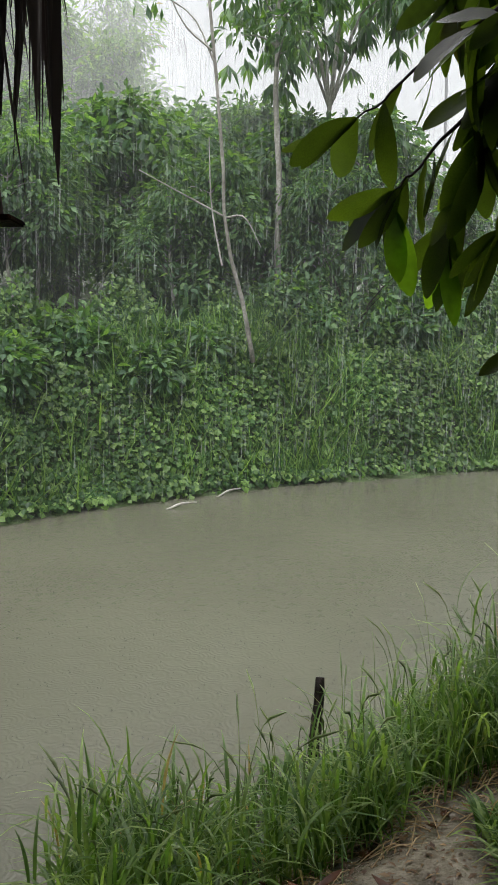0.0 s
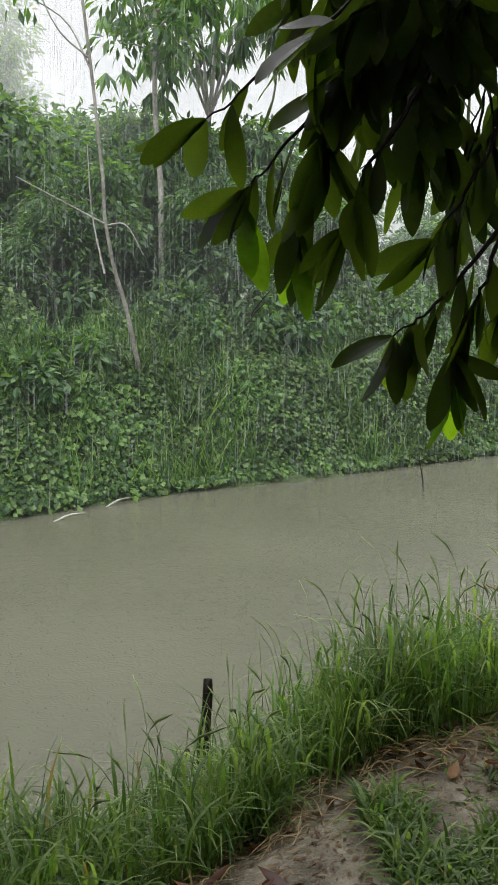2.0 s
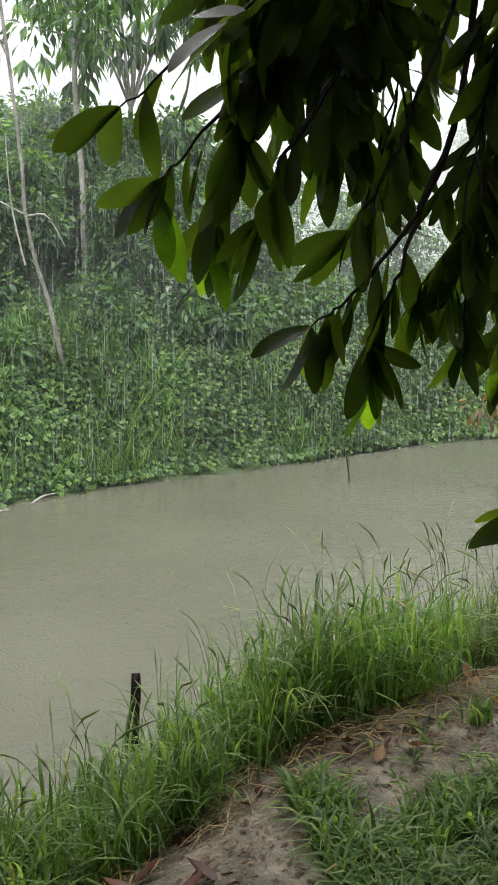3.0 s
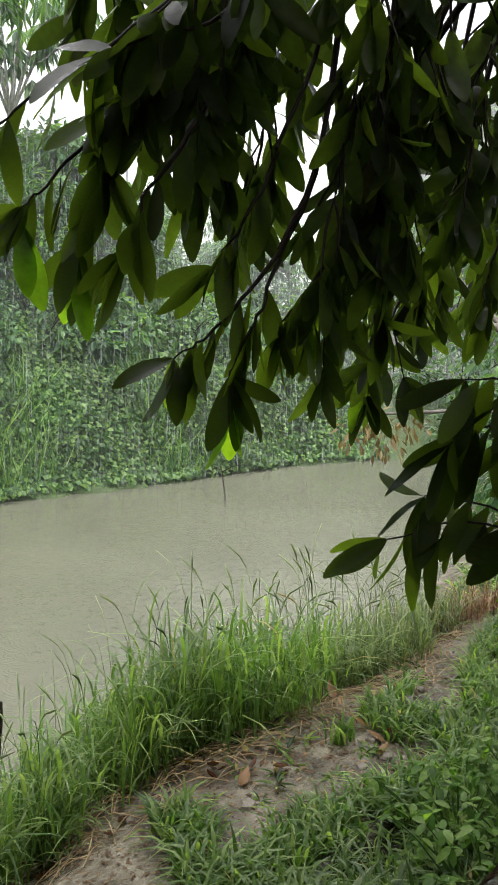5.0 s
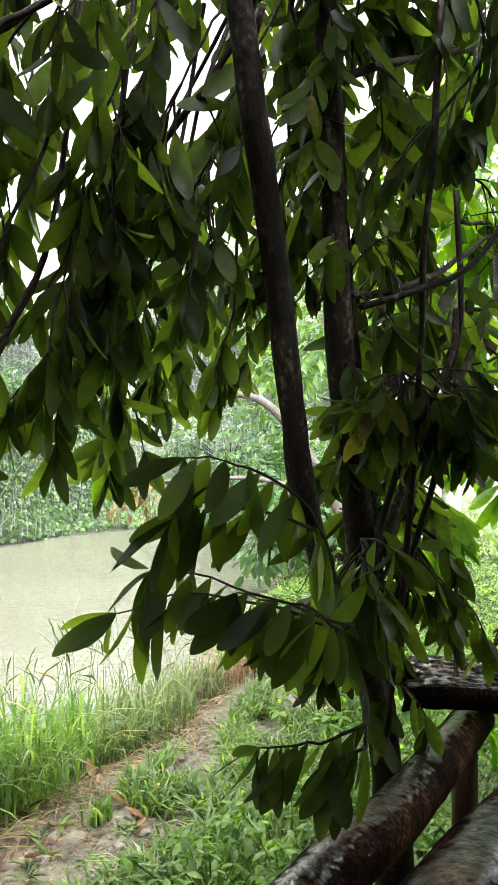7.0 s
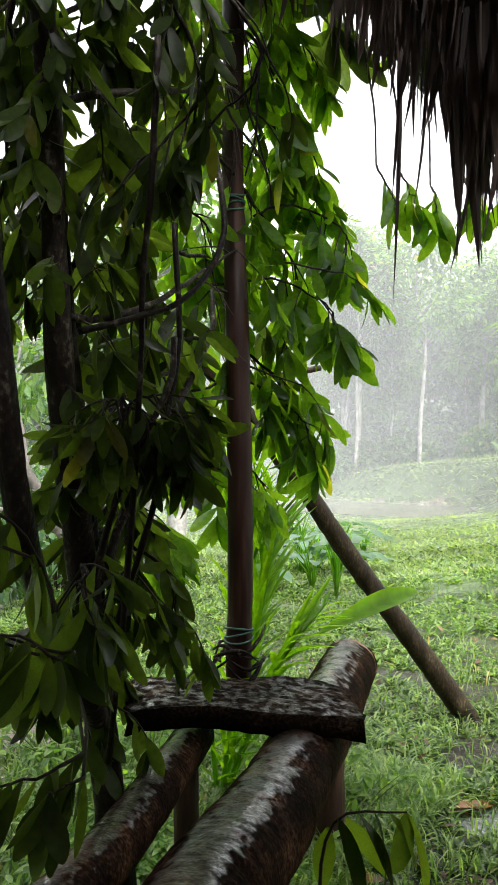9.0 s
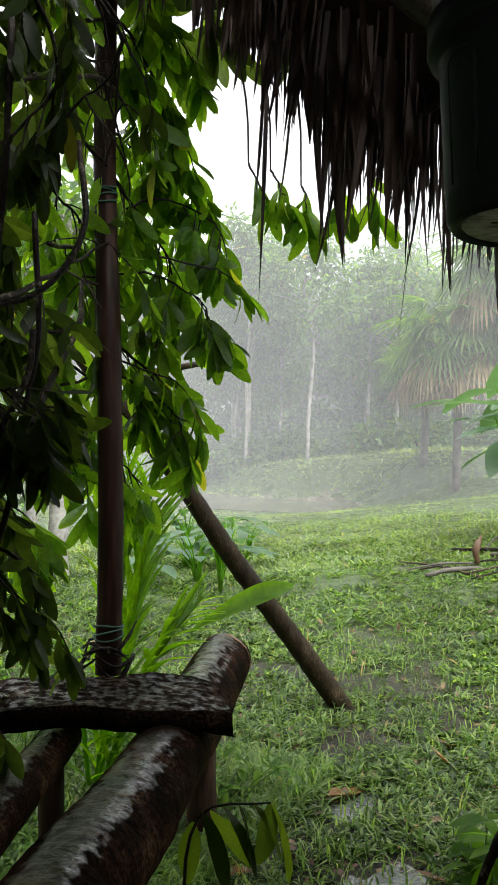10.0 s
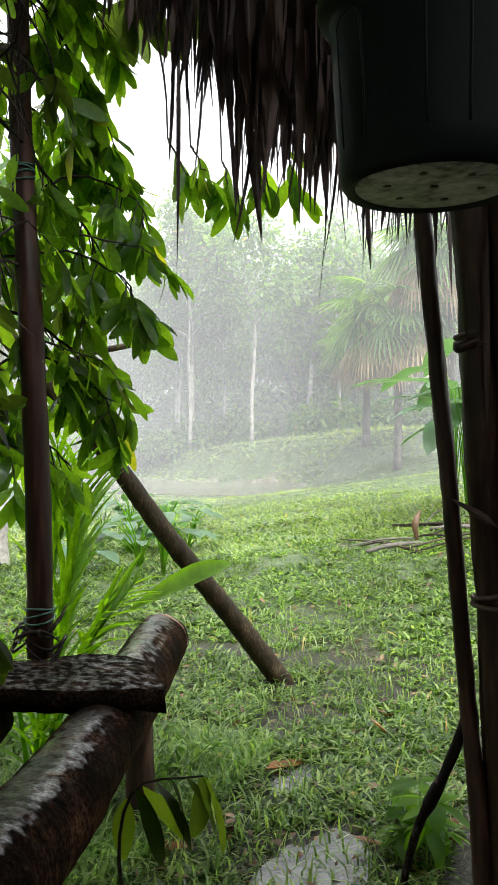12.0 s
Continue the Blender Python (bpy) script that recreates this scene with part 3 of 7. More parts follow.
def puddle(px, py, rx, ry, seed):
    g = np.random.default_rng(seed)
    wave = g.random(4) * 6.28
    ring = []
    for a in np.linspace(0, 2 * math.pi, 64, endpoint=False):
        k = 0.92 + 0.2 * math.sin(2 * a + wave[0]) + 0.16 * math.sin(3 * a + wave[1]) + 0.09 * math.sin(7 * a + wave[2]) + 0.05 * math.sin(13 * a + wave[3])
        ring.append((px + rx * k * math.cos(a), py + ry * k * math.sin(a)))
    edge = [(px + rx * 0.8 * math.cos(a), py + ry * 0.8 * math.sin(a)) for a in np.linspace(0, 6.28, 12)]
    z = float(np.median(height(np.array([e[0] for e in edge]), np.array([e[1] for e in edge])))) + 0.002
    tagged(new("puddle", flat_outline("puddle", ring, z, M_PUDDLE)), "shallow rain puddle in the trodden grass", "puddle", "puddles in the grass")


for i, p in enumerate(PUDDLES):
    puddle(*p, i)


# ---- vegetation ----
def unit(n, g):
    v = g.normal(size=(n, 3))
    return v / np.linalg.norm(v, axis=1, keepdims=True)


def cluster(g, centres, per, spread, size, shape, hang=0.5, flat=1.0):
    """Leaves in loose bunches round centres, pointing out and hanging."""
    c = np.repeat(centres, per, axis=0)
    o = unit(len(c), g) * (g.random((len(c), 1)) ** 0.45) * spread * np.array([1, 1, flat])
    d = o / (np.linalg.norm(o, axis=1, keepdims=True) + 1e-6) + np.array([0, 0, -hang]) + 0.5 * unit(len(c), g)
    nrm = np.array([0, 0, 1.0]) + 0.7 * unit(len(c), g)
    return leaves(shape, c + o, d, nrm, size * (0.65 + 0.7 * g.random(len(c))))


def tree(name, label, base, tall, seed, crown_from=0.45, spread=1.6, clumps=22, per=60, leaf=0.2, mat=None, bark=None, trunk_r=0.07, lean=(0, 0), shape="lance",
         clump_r=0.55, group="", wiggle=0.15, hang=0.5):
    """A tree: tapered trunk and limbs in one mesh, a crown of leaf bunches in another."""
    g = np.random.default_rng(seed)
    t = thing(name, label, "tree", group, at=base)
    h = tall
    stem = [(wiggle * (g.random() - 0.5) * 2 * s + lean[0] * s, wiggle * (g.random() - 0.5) * 2 * s + lean[1] * s, h * s - 0.15 * (s == 0)) for s in np.linspace(0, 1, 6)]
    sp = spline(stem, 22)
    pieces = [tube(sp, [trunk_r, trunk_r * 0.75, trunk_r * 0.3], 7, 0.12, seed)]
    centres = []
    for k in range(clumps):
        s = crown_from + (1 - crown_from) * g.random() ** 0.8
        p = sp[min(int(s * 21), 21)]
        a = g.random() * 2 * math.pi
        reach = spread * (0.35 + 0.65 * g.random()) * (1 - 0.55 * max(0, (s - crown_from) / (1 - crown_from)) ** 2)
        e = p + np.array([math.cos(a) * reach, math.sin(a) * reach, reach * (0.15 + 0.5 * g.random())])
        m = (p + e) / 2 + np.array([0, 0, 0.12 * reach])
        pieces.append(tube(spline([p, m, e], 6), [trunk_r * 0.38, trunk_r * 0.1], 5, 0, k, False))
        centres += [e, m * 0.3 + e * 0.7 + g.normal(size=3) * 0.12 * spread]
    centres = np.array(centres)
    v, f = joined(pieces)
    part("trunk", fast_mesh("trunk", v, f, bark or M_PALEBARK, True), t)
    v, f = cluster(g, centres, per, clump_r, leaf, SIMPLE[shape], hang, 0.75)
    part("crown", fast_mesh("crown", v, f, mat or M_WOODS), t)
    return t


def on_ground(x, y, sink=0.05):
    return (x, y, float(height(np.array([x]), np.array([y]))[0]) - sink)


def shore_point(s, off):
    """A place along the far shore, s from 0 to 1, off metres behind the water."""
    p = np.array(FAR_SHORE[2:], float)
    seg = np.linalg.norm(np.diff(p, axis=0), axis=1)
    acc = np.concatenate([[0], np.cumsum(seg)])
    q = s * acc[-1]
    i = min(np.searchsorted(acc, q, "right") - 1, len(seg) - 1)
    e = (p[i + 1] - p[i]) / seg[i]
    b = p[i] + e * (q - acc[i])
    return b + off * np.array([-e[1], e[0]])


def bank_vines():
    """The climbing leaves that cover the far bank, with tufts of grass between them."""
    g = np.random.default_rng(31)
    n = 80000
    s, off = g.random(n) * 1.0, g.random(n) ** 1.1 * 2.5 - 0.07
    xy = np.array([shore_point(a, b) for a, b in zip(s, off)])
    xy += g.normal(size=xy.shape) * 0.08
    x, y = xy[:, 0], xy[:, 1]
    lump = 0.5 + 0.62 * fractal(x, y, 0.95, 41)
    z = height(x, y) + 0.02 + g.random(n) ** 0.4 * (0.15 + 1.15 * lump ** 2 * smooth01(-0.1, 0.5, off))
    d = np.stack([0.45 * np.ones(n), -0.75 * np.ones(n), -0.9 * np.ones(n)], -1) + 0.9 * unit(n, g)
    nrm = np.array([0.3, -0.55, 0.75]) + 0.55 * unit(n, g)
    keep = fractal(x, y, 1.6, 44) > -0.45
    v, f = leaves(SIMPLE["heart"], np.stack([x, y, z], -1)[keep], d[keep], nrm[keep], (0.045 + 0.06 * g.random(n))[keep])
    tagged(new("bank_vine", fast_mesh("bank_vine", v, f, M_VINE)), "dense heart-leaved vines over the pond bank", "vine", kind="stuff")
    n = 15000
    s, off = g.random(n), g.random(n) ** 1.1 * 3.6 - 0.1
    xy = np.array([shore_point(a, b) for a, b in zip(s, off)])
    tuft = fractal(xy[:, 0], xy[:, 1], 1.2, 51)
    keep = tuft + 0.4 * g.random(n) > 0.32
    xy, off = xy[keep], off[keep]
    k = len(xy)
    pos = np.stack([xy[:, 0], xy[:, 1], height(xy[:, 0], xy[:, 1]) + 0.15 * g.random(k)], -1)
    d = np.stack([0.5 * (g.random(k) - 0.3), -0.5 * g.random(k), 0.75 * np.ones(k)], -1) + 0.35 * unit(k, g)
    v, f = leaves(SIMPLE["strap"], pos, d, np.array([0.3, -0.9, 0.5]) + 0.5 * unit(k, g), 0.25 + 0.4 * g.random(k), 0.18 + 0.25 * g.random(k))
    tagged(new("bank_grass", fast_mesh("bank_grass", v, f, M_VINE)), "long wet grass tufts hanging on the pond bank", "grass", kind="stuff")


bank_vines()


def shrub(base, seed, r=0.9, leaf=0.13, mat=None, per=70, clumps=20, shape="oval"):
    g = np.random.default_rng(seed)
    t = thing("shrub", "bushy green shrub on the pond bank", "shrub", "shrubs on the bank", at=base)
    a = g.random(clumps) * 6.28
    rr = r * np.sqrt(g.random(clumps))
    c = np.stack([np.cos(a) * rr, np.sin(a) * rr, r * (0.25 + 0.9 * g.random(clumps)) * (1.15 - rr / r * 0.6)], -1)
    pieces = [tube(spline([(0, 0, -0.1), p * np.array([0.4, 0.4, 0.6]), p], 5), [0.02, 0.006], 5, 0, i, False) for i, p in enumerate(c)]
    v, f = joined(pieces)
    part("stem", fast_mesh("stem", v, f, M_TWIG, True), t)
    v, f = cluster(g, c, per, 0.34 * r, leaf, SIMPLE[shape], 0.45)
    part("crown", fast_mesh("crown", v, f, mat or M_WOODS), t)
    return t


def far_bank_woods():
    g = np.random.default_rng(77)
    # shrubs along the top of the bank
    for i in range(40):
        s = (i + g.random()) / 40 if i % 2 else 0.55 + 0.45 * g.random()
        x, y = shore_point(s, (0.9 if s < 0.55 else 1.7) + (1.0 if s < 0.55 else 4.0) * g.random())
        shrub(on_ground(x, y, 0.1), 200 + i, (0.35 if s < 0.55 else 0.6) + (0.35 if s < 0.55 else 0.75) * g.random(), 0.12 + 0.05 * g.random())
    # the wood behind, lower where the shore runs away
    kinds = []
    for k in range(5):
        kinds.append(tree("tree", "slender rain-soaked woodland tree with drooping leaves", (0, 0, -60 - k), 4.2, 300 + k, 0.42 if k < 2 else 0.12, 1.6 if k < 2 else 1.35, 34, 62, 0.2, M_WOODS, M_PALEBARK, 0.05,
                          group="trees behind the pond", wiggle=0.25, shape="lance" if k % 2 else "oval"))
    spots = []
    for row, (off, count) in enumerate(((3.2, 14), (4.8, 15), (7.0, 16), (10, 16), (14, 14))):
        for i in range(count):
            s = (i + 0.2 + 0.6 * g.random()) / count
            spots.append((*shore_point(s, off + 1.2 * (g.random() - 0.5)), row, s))
    for i, (x, y, row, s) in enumerate(spots):
        bx, by, bz = on_ground(x, y)
        # the wood falls away towards the pond's far end
        east = math.degrees(math.atan2(x, y))
        rise = np.interp(east, [-20, 2, 6, 10, 15, 25, 40], [16.5, 16.5, 14.5, 13, 12, 9.5, 6])
        size = max(0.3, (1.5 + math.hypot(x, y) * math.tan(radians(rise)) * (0.72 + 0.3 * g.random()) - bz) / 4.9)
        m = Matrix.Translation((bx, by, bz)) @ Matrix.Rotation(g.random() * 6.28, 4, "Z") @ Matrix.Diagonal((size, size, size * (0.9 + 0.25 * g.random()), 1))
        if i < len(kinds):
            kinds[i].matrix_basis = m
        else:
            k = i % 2 if row < 3 and east < 9 else 2 + i % 3
            copy_thing(kinds[k], m @ Matrix.Diagonal((*[1 / v for v in kinds[k].scale], 1)))


far_bank_woods()


def pond_end_thicket():
    """Low bushes and small trees that close the view past the pond's end."""
    g = np.random.default_rng(37)
    for i in range(34):
        a, r = radians(33 + 10 * g.random()), 9.0 + 9 * g.random()
        x, y, size = math.sin(a) * r, math.cos(a) * r, 0.8 + 0.7 * g.random()
        if outline_distance(np.array([x]), np.array([y]), POND)[0] > 0.7:
            shrub(on_ground(x, y, 0.1), 1400 + i, size, 0.14)
    for i in range(12):
        a, r = radians(30 + 13 * (i + g.random()) / 12), 18 + 6 * g.random()
        tree("tree", "small misty tree in the thicket past the pond", on_ground(math.sin(a) * r, math.cos(a) * r), 3.2 + 1.8 * g.random(), 1430 + i, 0.2, 1.5, 22, 50, 0.22, M_WOODS, M_PALEBARK, 0.05, group="trees past the pond end", wiggle=0.25)


pond_end_thicket()


def slender_tree():
    """The thin pale stem that leans over the bank."""
    t = thing("tree", "thin pale crooked sapling leaning on the bank", "tree", at=(0.06, 11.15, 1.2))
    pts = [(0, 0, 0), (-0.13, -0.25, 0.75), (-0.27, -0.42, 1.3), (-0.35, -0.55, 1.85), (-0.36, -0.75, 2.4), (-0.42, -0.95, 3.3), (-0.52, -1.2, 4.5), (-0.6, -1.3, 5.6)]
    pieces = [tube(spline(pts, 26), [0.03, 0.024, 0.022, 0.018, 0.012], 8, 0.2, 4)]
    for a, b, c in (((-0.33, -0.5, 1.8), (-0.75, -0.7, 2.0), (-1.35, -0.9, 2.3)), ((-0.33, -0.5, 1.8), (-0.1, -0.5, 1.8), (0.1, -0.4, 1.45)),
                    ((-0.38, -0.66, 1.2), (-0.5, -0.7, 1.9), (-0.52, -0.8, 2.7)), ((-0.45, -1.0, 3.5), (-0.7, -1.0, 4.0), (-1.2, -1.0, 4.3)),
                    ((-0.45, -1.0, 3.6), (-0.8, -1.1, 3.9), (-1.1, -1.1, 4.6))):
        pieces.append(tube(spline([a, b, c], 8), [0.014, 0.006], 5, 0.1, 3, False))
    v, f = joined(pieces)
    part("trunk", fast_mesh("trunk", v, f, M_PALEBARK, True), t)
    g = np.random.default_rng(5)
    c = np.array([(-0.55, -1.25, 4.9), (-0.6, -1.3, 5.5), (-0.3, -1.2, 5.3), (-0.9, -1.2, 5.2), (-1.2, -1.0, 4.4), (-0.2, -1.3, 5.8), (0.1, -1.1, 5.5)])
    v, f = cluster(g, c, 34, 0.35, 0.19, SIMPLE["lance"], 0.7)
    part("crown", fast_mesh("crown", v, f, M_WOODS), t)


slender_tree()
tree("tree", "tall pale-barked tree with an open crown", on_ground(0.54, 15.0), 6.6, 801, 0.66, 1.4, 11, 30, 0.24, M_WOODS, M_PALEBARK, 0.065, (-0.1, -0.9), clump_r=0.45, wiggle=0.08)


def umbrella_tree(base, tall, seed, lean):
    """A tall stem with big many-fingered leaves that hang from the top."""
    g = np.random.default_rng(seed)
    t = thing("tree", "tall pale tree with hanging many-fingered leaves", "tree", at=base)
    top = np.array([lean[0], lean[1], tall])
    stem = spline([(0, 0, -0.2), top * 0.5 + np.array([0.05, 0, 0]), top], 16)
    pieces = [tube(stem, [0.06, 0.05, 0.035], 8, 0.08, seed)]
    ends = []
    for k in range(9):
        a = 6.28 * k / 9 + 0.3 * g.random()
        e = top + np.array([math.cos(a) * (0.7 + 0.6 * g.random()), math.sin(a) * (0.7 + 0.6 * g.random()), -0.1 + 1.3 * g.random()])
        pieces.append(tube(spline([stem[12], (stem[14] + e) / 2 + np.array([0, 0, 0.2]), e], 6), [0.03, 0.014], 5, 0, k, False))
        ends.append(e)
    v, f = joined(pieces)
    part("trunk", fast_mesh("trunk", v, f, M_PALEBARK, True), t)
    pos, d = [], []
    for e in ends:
        for j in range(13):
            hub = e + g.normal(size=3) * np.array([0.4, 0.4, 0.32])
            for q in range(9):
                a = 6.28 * q / 9
                pos.append(hub)
                d.append((math.cos(a), math.sin(a), -0.75 - 0.5 * g.random()))
    pos, d = np.array(pos), np.array(d)
    v, f = leaves(SIMPLE["lance"], pos, d, np.array([0, 0, 1.0]) + 0.3 * unit(len(pos), g), 0.34 + 0.2 * g.random(len(pos)), np.full(len(pos), 0.75))
    part("crown", fast_mesh("crown", v, f, M_WOODS), t)


umbrella_tree(on_ground(0.9, 17.0), 5.2, 61, (0.75, -0.9))


def far_field_trees():
    """The pale wood beyond the second pond and up the hill."""
    g = np.random.default_rng(91)
    kinds = [tree("tree", "tall misty tree with a thin pale trunk", (0, 0, -80 - k), 10.0, 500 + k, 0.24 if k > 1 else 0.4, 2.6, 36, 40, 0.36, M_HAZEL, M_PALEBARK, 0.14,
                  group="trees beyond the field", wiggle=0.35, clump_r=0.95, shape="oval" if k % 2 else "lance", hang=0.35) for k in range(4)]
    spots = []
    for r, count in ((43, 13), (46, 16), (50, 18), (53, 22), (57, 18), (66, 18), (78, 16)):
        for i in range(count):
            a = -28 - 62 * (i + g.random()) / count
            spots.append((r + 3 * (g.random() - 0.5), a))
    for r, count in ((43, 9), (50, 10), (58, 11)):
        for i in range(count):
            spots.append((r + 3 * (g.random() - 0.5), 30 - 22 * (i + g.random()) / count))
    for i, (r, a) in enumerate(spots):
        x, y = -math.sin(radians(a)) * r, math.cos(radians(a)) * r
        bx, by, bz = on_ground(x, y)
        s = (0.6 + 0.55 * g.random()) * (1.0 if r < 60 else 1.15) * (1.35 if a > 0 else 1.0)
        k = kinds[i % 4 if i >= 26 or i < 4 else i % 2]
        m = Matrix.Translation((bx, by, bz)) @ Matrix.Rotation(g.random() * 6.28, 4, "Z") @ Matrix.Diagonal((s, s, s * (0.85 + 0.3 * g.random()), 1))
        if i < 4:
            k.matrix_basis = m
        else:
            copy_thing(k, m @ Matrix.Diagonal((*[1 / v for v in k.scale], 1)))
    # pale-stemmed trees at the wood's edge
    for i, (x, y, h, cf, sp) in enumerate(((34.8, 15.5, 9.5, 0.5, 3.0), (35.3, 19.0, 11.5, 0.5, 2.4), (36.2, 19.4, 12.0, 0.55, 2.2), (36.8, 20.4, 11.0, 0.5, 2.4), (38.5, 12.6, 9.0, 0.4, 2.8))):
        tree("tree", "pale slim trunk with a loose misty crown", on_ground(x, y), h, 520 + i, cf, sp, 26, 44, 0.3, M_HAZEL, M_PALEBARK, 0.1, group="pale trees at the wood edge", wiggle=0.5, clump_r=0.8, shape="oval", hang=0.35)
    for i in range(44):
        a, r = -30 - 58 * (i + g.random()) / 44, 45.5 + 3 * g.random()
        x, y = -math.sin(radians(a)) * r, math.cos(radians(a)) * r
        shrub(on_ground(x, y), 1000 + i, 1.8 + 1.2 * g.random(), 0.5, M_WOODS, 36, 18)
    for i in range(26):
        a, r = -30 - 58 * (i + g.random()) / 26, 49 + 3 * g.random()
        shrub(on_ground(-math.sin(radians(a)) * r, math.cos(radians(a)) * r), 1060 + i, 2.6 + 1.2 * g.random(), 0.5, M_WOODS, 36, 18)
    for i in range(60):
        a, r = -30 - 58 * (i + g.random()) / 60, 40 + 5 * g.random()
        x, y = -math.sin(radians(a)) * r, math.cos(radians(a)) * r
        if outline_distance(np.array([x]), np.array([y]), POND_FAR)[0] > 1.0:
            shrub(on_ground(x, y), 900 + i, 0.9 + 1.1 * g.random(), 0.3, M_HAZEL, 40, 16).name = "shrub"


far_field_trees()


# ---- the near bank ----
def blades(g, pos, tall, lean, wide, segs=5):
    """Grass blades that rise and bend over: arrays of quads."""
    n = len(pos)
    a = g.random(n) * 6.28
    out = np.stack([np.cos(a), np.sin(a), np.zeros(n)], -1)
    side = np.stack([-np.sin(a), np.cos(a), np.zeros(n)], -1)
    vs = []
    for i in range(segs + 1):
        s = i / segs
        c = pos + out * (lean * s * s)[:, None] * tall[:, None] + np.array([0, 0, 1.0]) * (tall * (s - 0.55 * lean * s ** 3))[:, None]
        w = (wide * (1 - s ** 2.2) * (0.55 + 0.9 * min(s * 3, 1) * 0.5))[:, None]
        vs += [c - side * w, c + side * w]
    v = np.stack(vs, 1)
    f = np.array([(2 * i, 2 * i + 1, 2 * i + 3, 2 * i + 2) for i in range(segs)])
    k = 2 * (segs + 1)
    return v.reshape(-1, 3), (f[None] + (np.arange(n) * k)[:, None, None]).reshape(-1, 4)


def tall_grass():
    """Tufts of jointed culms, each with long blades that arch away from it, between path and water."""
    g = np.random.default_rng(12)
    culms = []
    for k in range(235):
        x = -0.55 + 3.6 * g.random() ** 1.1
        edge = float(np.interp(x, PATH_EDGE[:, 0], PATH_EDGE[:, 1]))
        y = edge + 0.02 + (0.72 if x < 1.6 else 0.85) * g.random()
        lush = float(np.interp(x, [-0.6, 0.0, 0.5, 0.9, 1.6, 2.0, 3.0], [0.85, 0.6, 0.62, 1.0, 0.9, 0.62, 0.45])) * (0.7 + 0.5 * g.random())
        for q in range(int((4 + 7 * g.random()) * (1.0 if x < 1.7 else 0.75))):
            culms.append((x + 0.05 * g.normal(), y + 0.05 * g.normal(), lush, x > 1.7))
    c = np.array(culms, float)
    c = c[(outline_distance(c[:, 0], c[:, 1], POND) > -0.16) & (c[:, 0] > -0.62)]
    for name, thin, mat, label in (("tall_grass", 0, M_GRASS, "tall lush green grass tufts along the pond edge"), ("thin_grass", 1, M_THINGRASS, "thin sparse yellow-green grass by the muddy path")):
        q = c[c[:, 3] == thin]
        n = len(q)
        base = np.stack([q[:, 0], q[:, 1], height(q[:, 0], q[:, 1]) - 0.01], -1)
        a, lean = g.random(n) * 6.28, 0.1 + 0.7 * g.random(n) ** 1.5
        out = np.stack([np.cos(a), np.sin(a), np.zeros(n)], -1)
        H = q[:, 2] * (0.26 + 0.2 * g.random(n))
        pieces = []
        for s in (0.05, 0.2, 0.4, 0.6, 0.8, 0.97):
            use = g.random(n) < 0.85
            p = base + out * (lean * H * s ** 1.6)[:, None] + np.array([0, 0, 1.0]) * (H * s)[:, None]
            m = int(use.sum())
            pieces.append(blades(g, p[use], (0.14 + 0.26 * g.random(m)) * q[use, 2] ** 0.7, 0.25 + 1.0 * g.random(m), (0.0032 if thin else 0.0042) + 0.004 * g.random(m)))
        # the culms themselves
        side = np.stack([-np.sin(a), np.cos(a), np.zeros(n)], -1) * 0.0022
        vs = []
        for s in (0.0, 0.5, 1.0):
            p = base + out * (lean * H * s ** 1.6)[:, None] + np.array([0, 0, 1.0]) * (H * s)[:, None]
            vs += [p - side, p + side]
        v = np.stack(vs, 1).reshape(-1, 3)
        f = (np.array([(0, 1, 3, 2), (2, 3, 5, 4)])[None] + (np.arange(n) * 6)[:, None, None]).reshape(-1, 4)
        v, f = joined(pieces + [(v, f)])
        tagged(new(name, fast_mesh(name, v, f, mat, True)), label, "grass", kind="stuff")
    # seed stalks that stand over the rest, bent at the neck
    pieces = []
    for k in range(190):
        x = -0.5 + 3.3 * g.random()
        y = float(np.interp(x, PATH_EDGE[:, 0], PATH_EDGE[:, 1])) + 0.12 + 0.6 * g.random()
        p = np.array([x, y, float(height(np.array([x]), np.array([y]))[0])])
        h, a = (0.5 + 0.34 * g.random()) * float(np.interp(x, [-0.6, 0.4, 0.9, 1.6, 3], [0.8, 0.75, 1.0, 1.0, 0.75])), g.random() * 6.28
        out = np.array([math.cos(a), math.sin(a), 0]) * (0.05 + 0.16 * g.random())
        st = spline([p, p + np.array([0, 0, h * 0.5]) + out * 0.2, p + np.array([0, 0, h * 0.88]) + out * 0.7, p + np.array([0, 0, h]) + out * 1.4], 10)
        pieces.append(tube(st, [0.0018, 0.0014, 0.0008], 4, 0, k, False))
        if k % 3:
            pieces.append(tube(st[-4:], [0.001, 0.0042, 0.0036, 0.001], 6, 0.6, k, False))
    v, f = joined(pieces)
    tagged(new("grass_stalk", fast_mesh("grass_stalk", v, f, M_THINGRASS, True)), "thin seeding grass stalks over the pond edge", "grass", kind="stuff")
    # the reddish dead tuft where the path meets the water
    n = 520
    a, r = g.random(n) * 6.28, 0.3 * np.sqrt(g.random(n))
    x, y = 2.95 + r * np.cos(a) * 1.25, 4.2 + r * np.sin(a)
    v, f = blades(g, np.stack([x, y, height(x, y)], -1), 0.1 + 0.26 * g.random(n), 0.2 + 0.9 * g.random(n), 0.002 + 0.003 * g.random(n), 4)
    tagged(new("dry_grass", fast_mesh("dry_grass", v, f, M_DRYGRASS, True)), "reddish dead grass tuft beside the path", "grass", kind="stuff")


tall_grass()


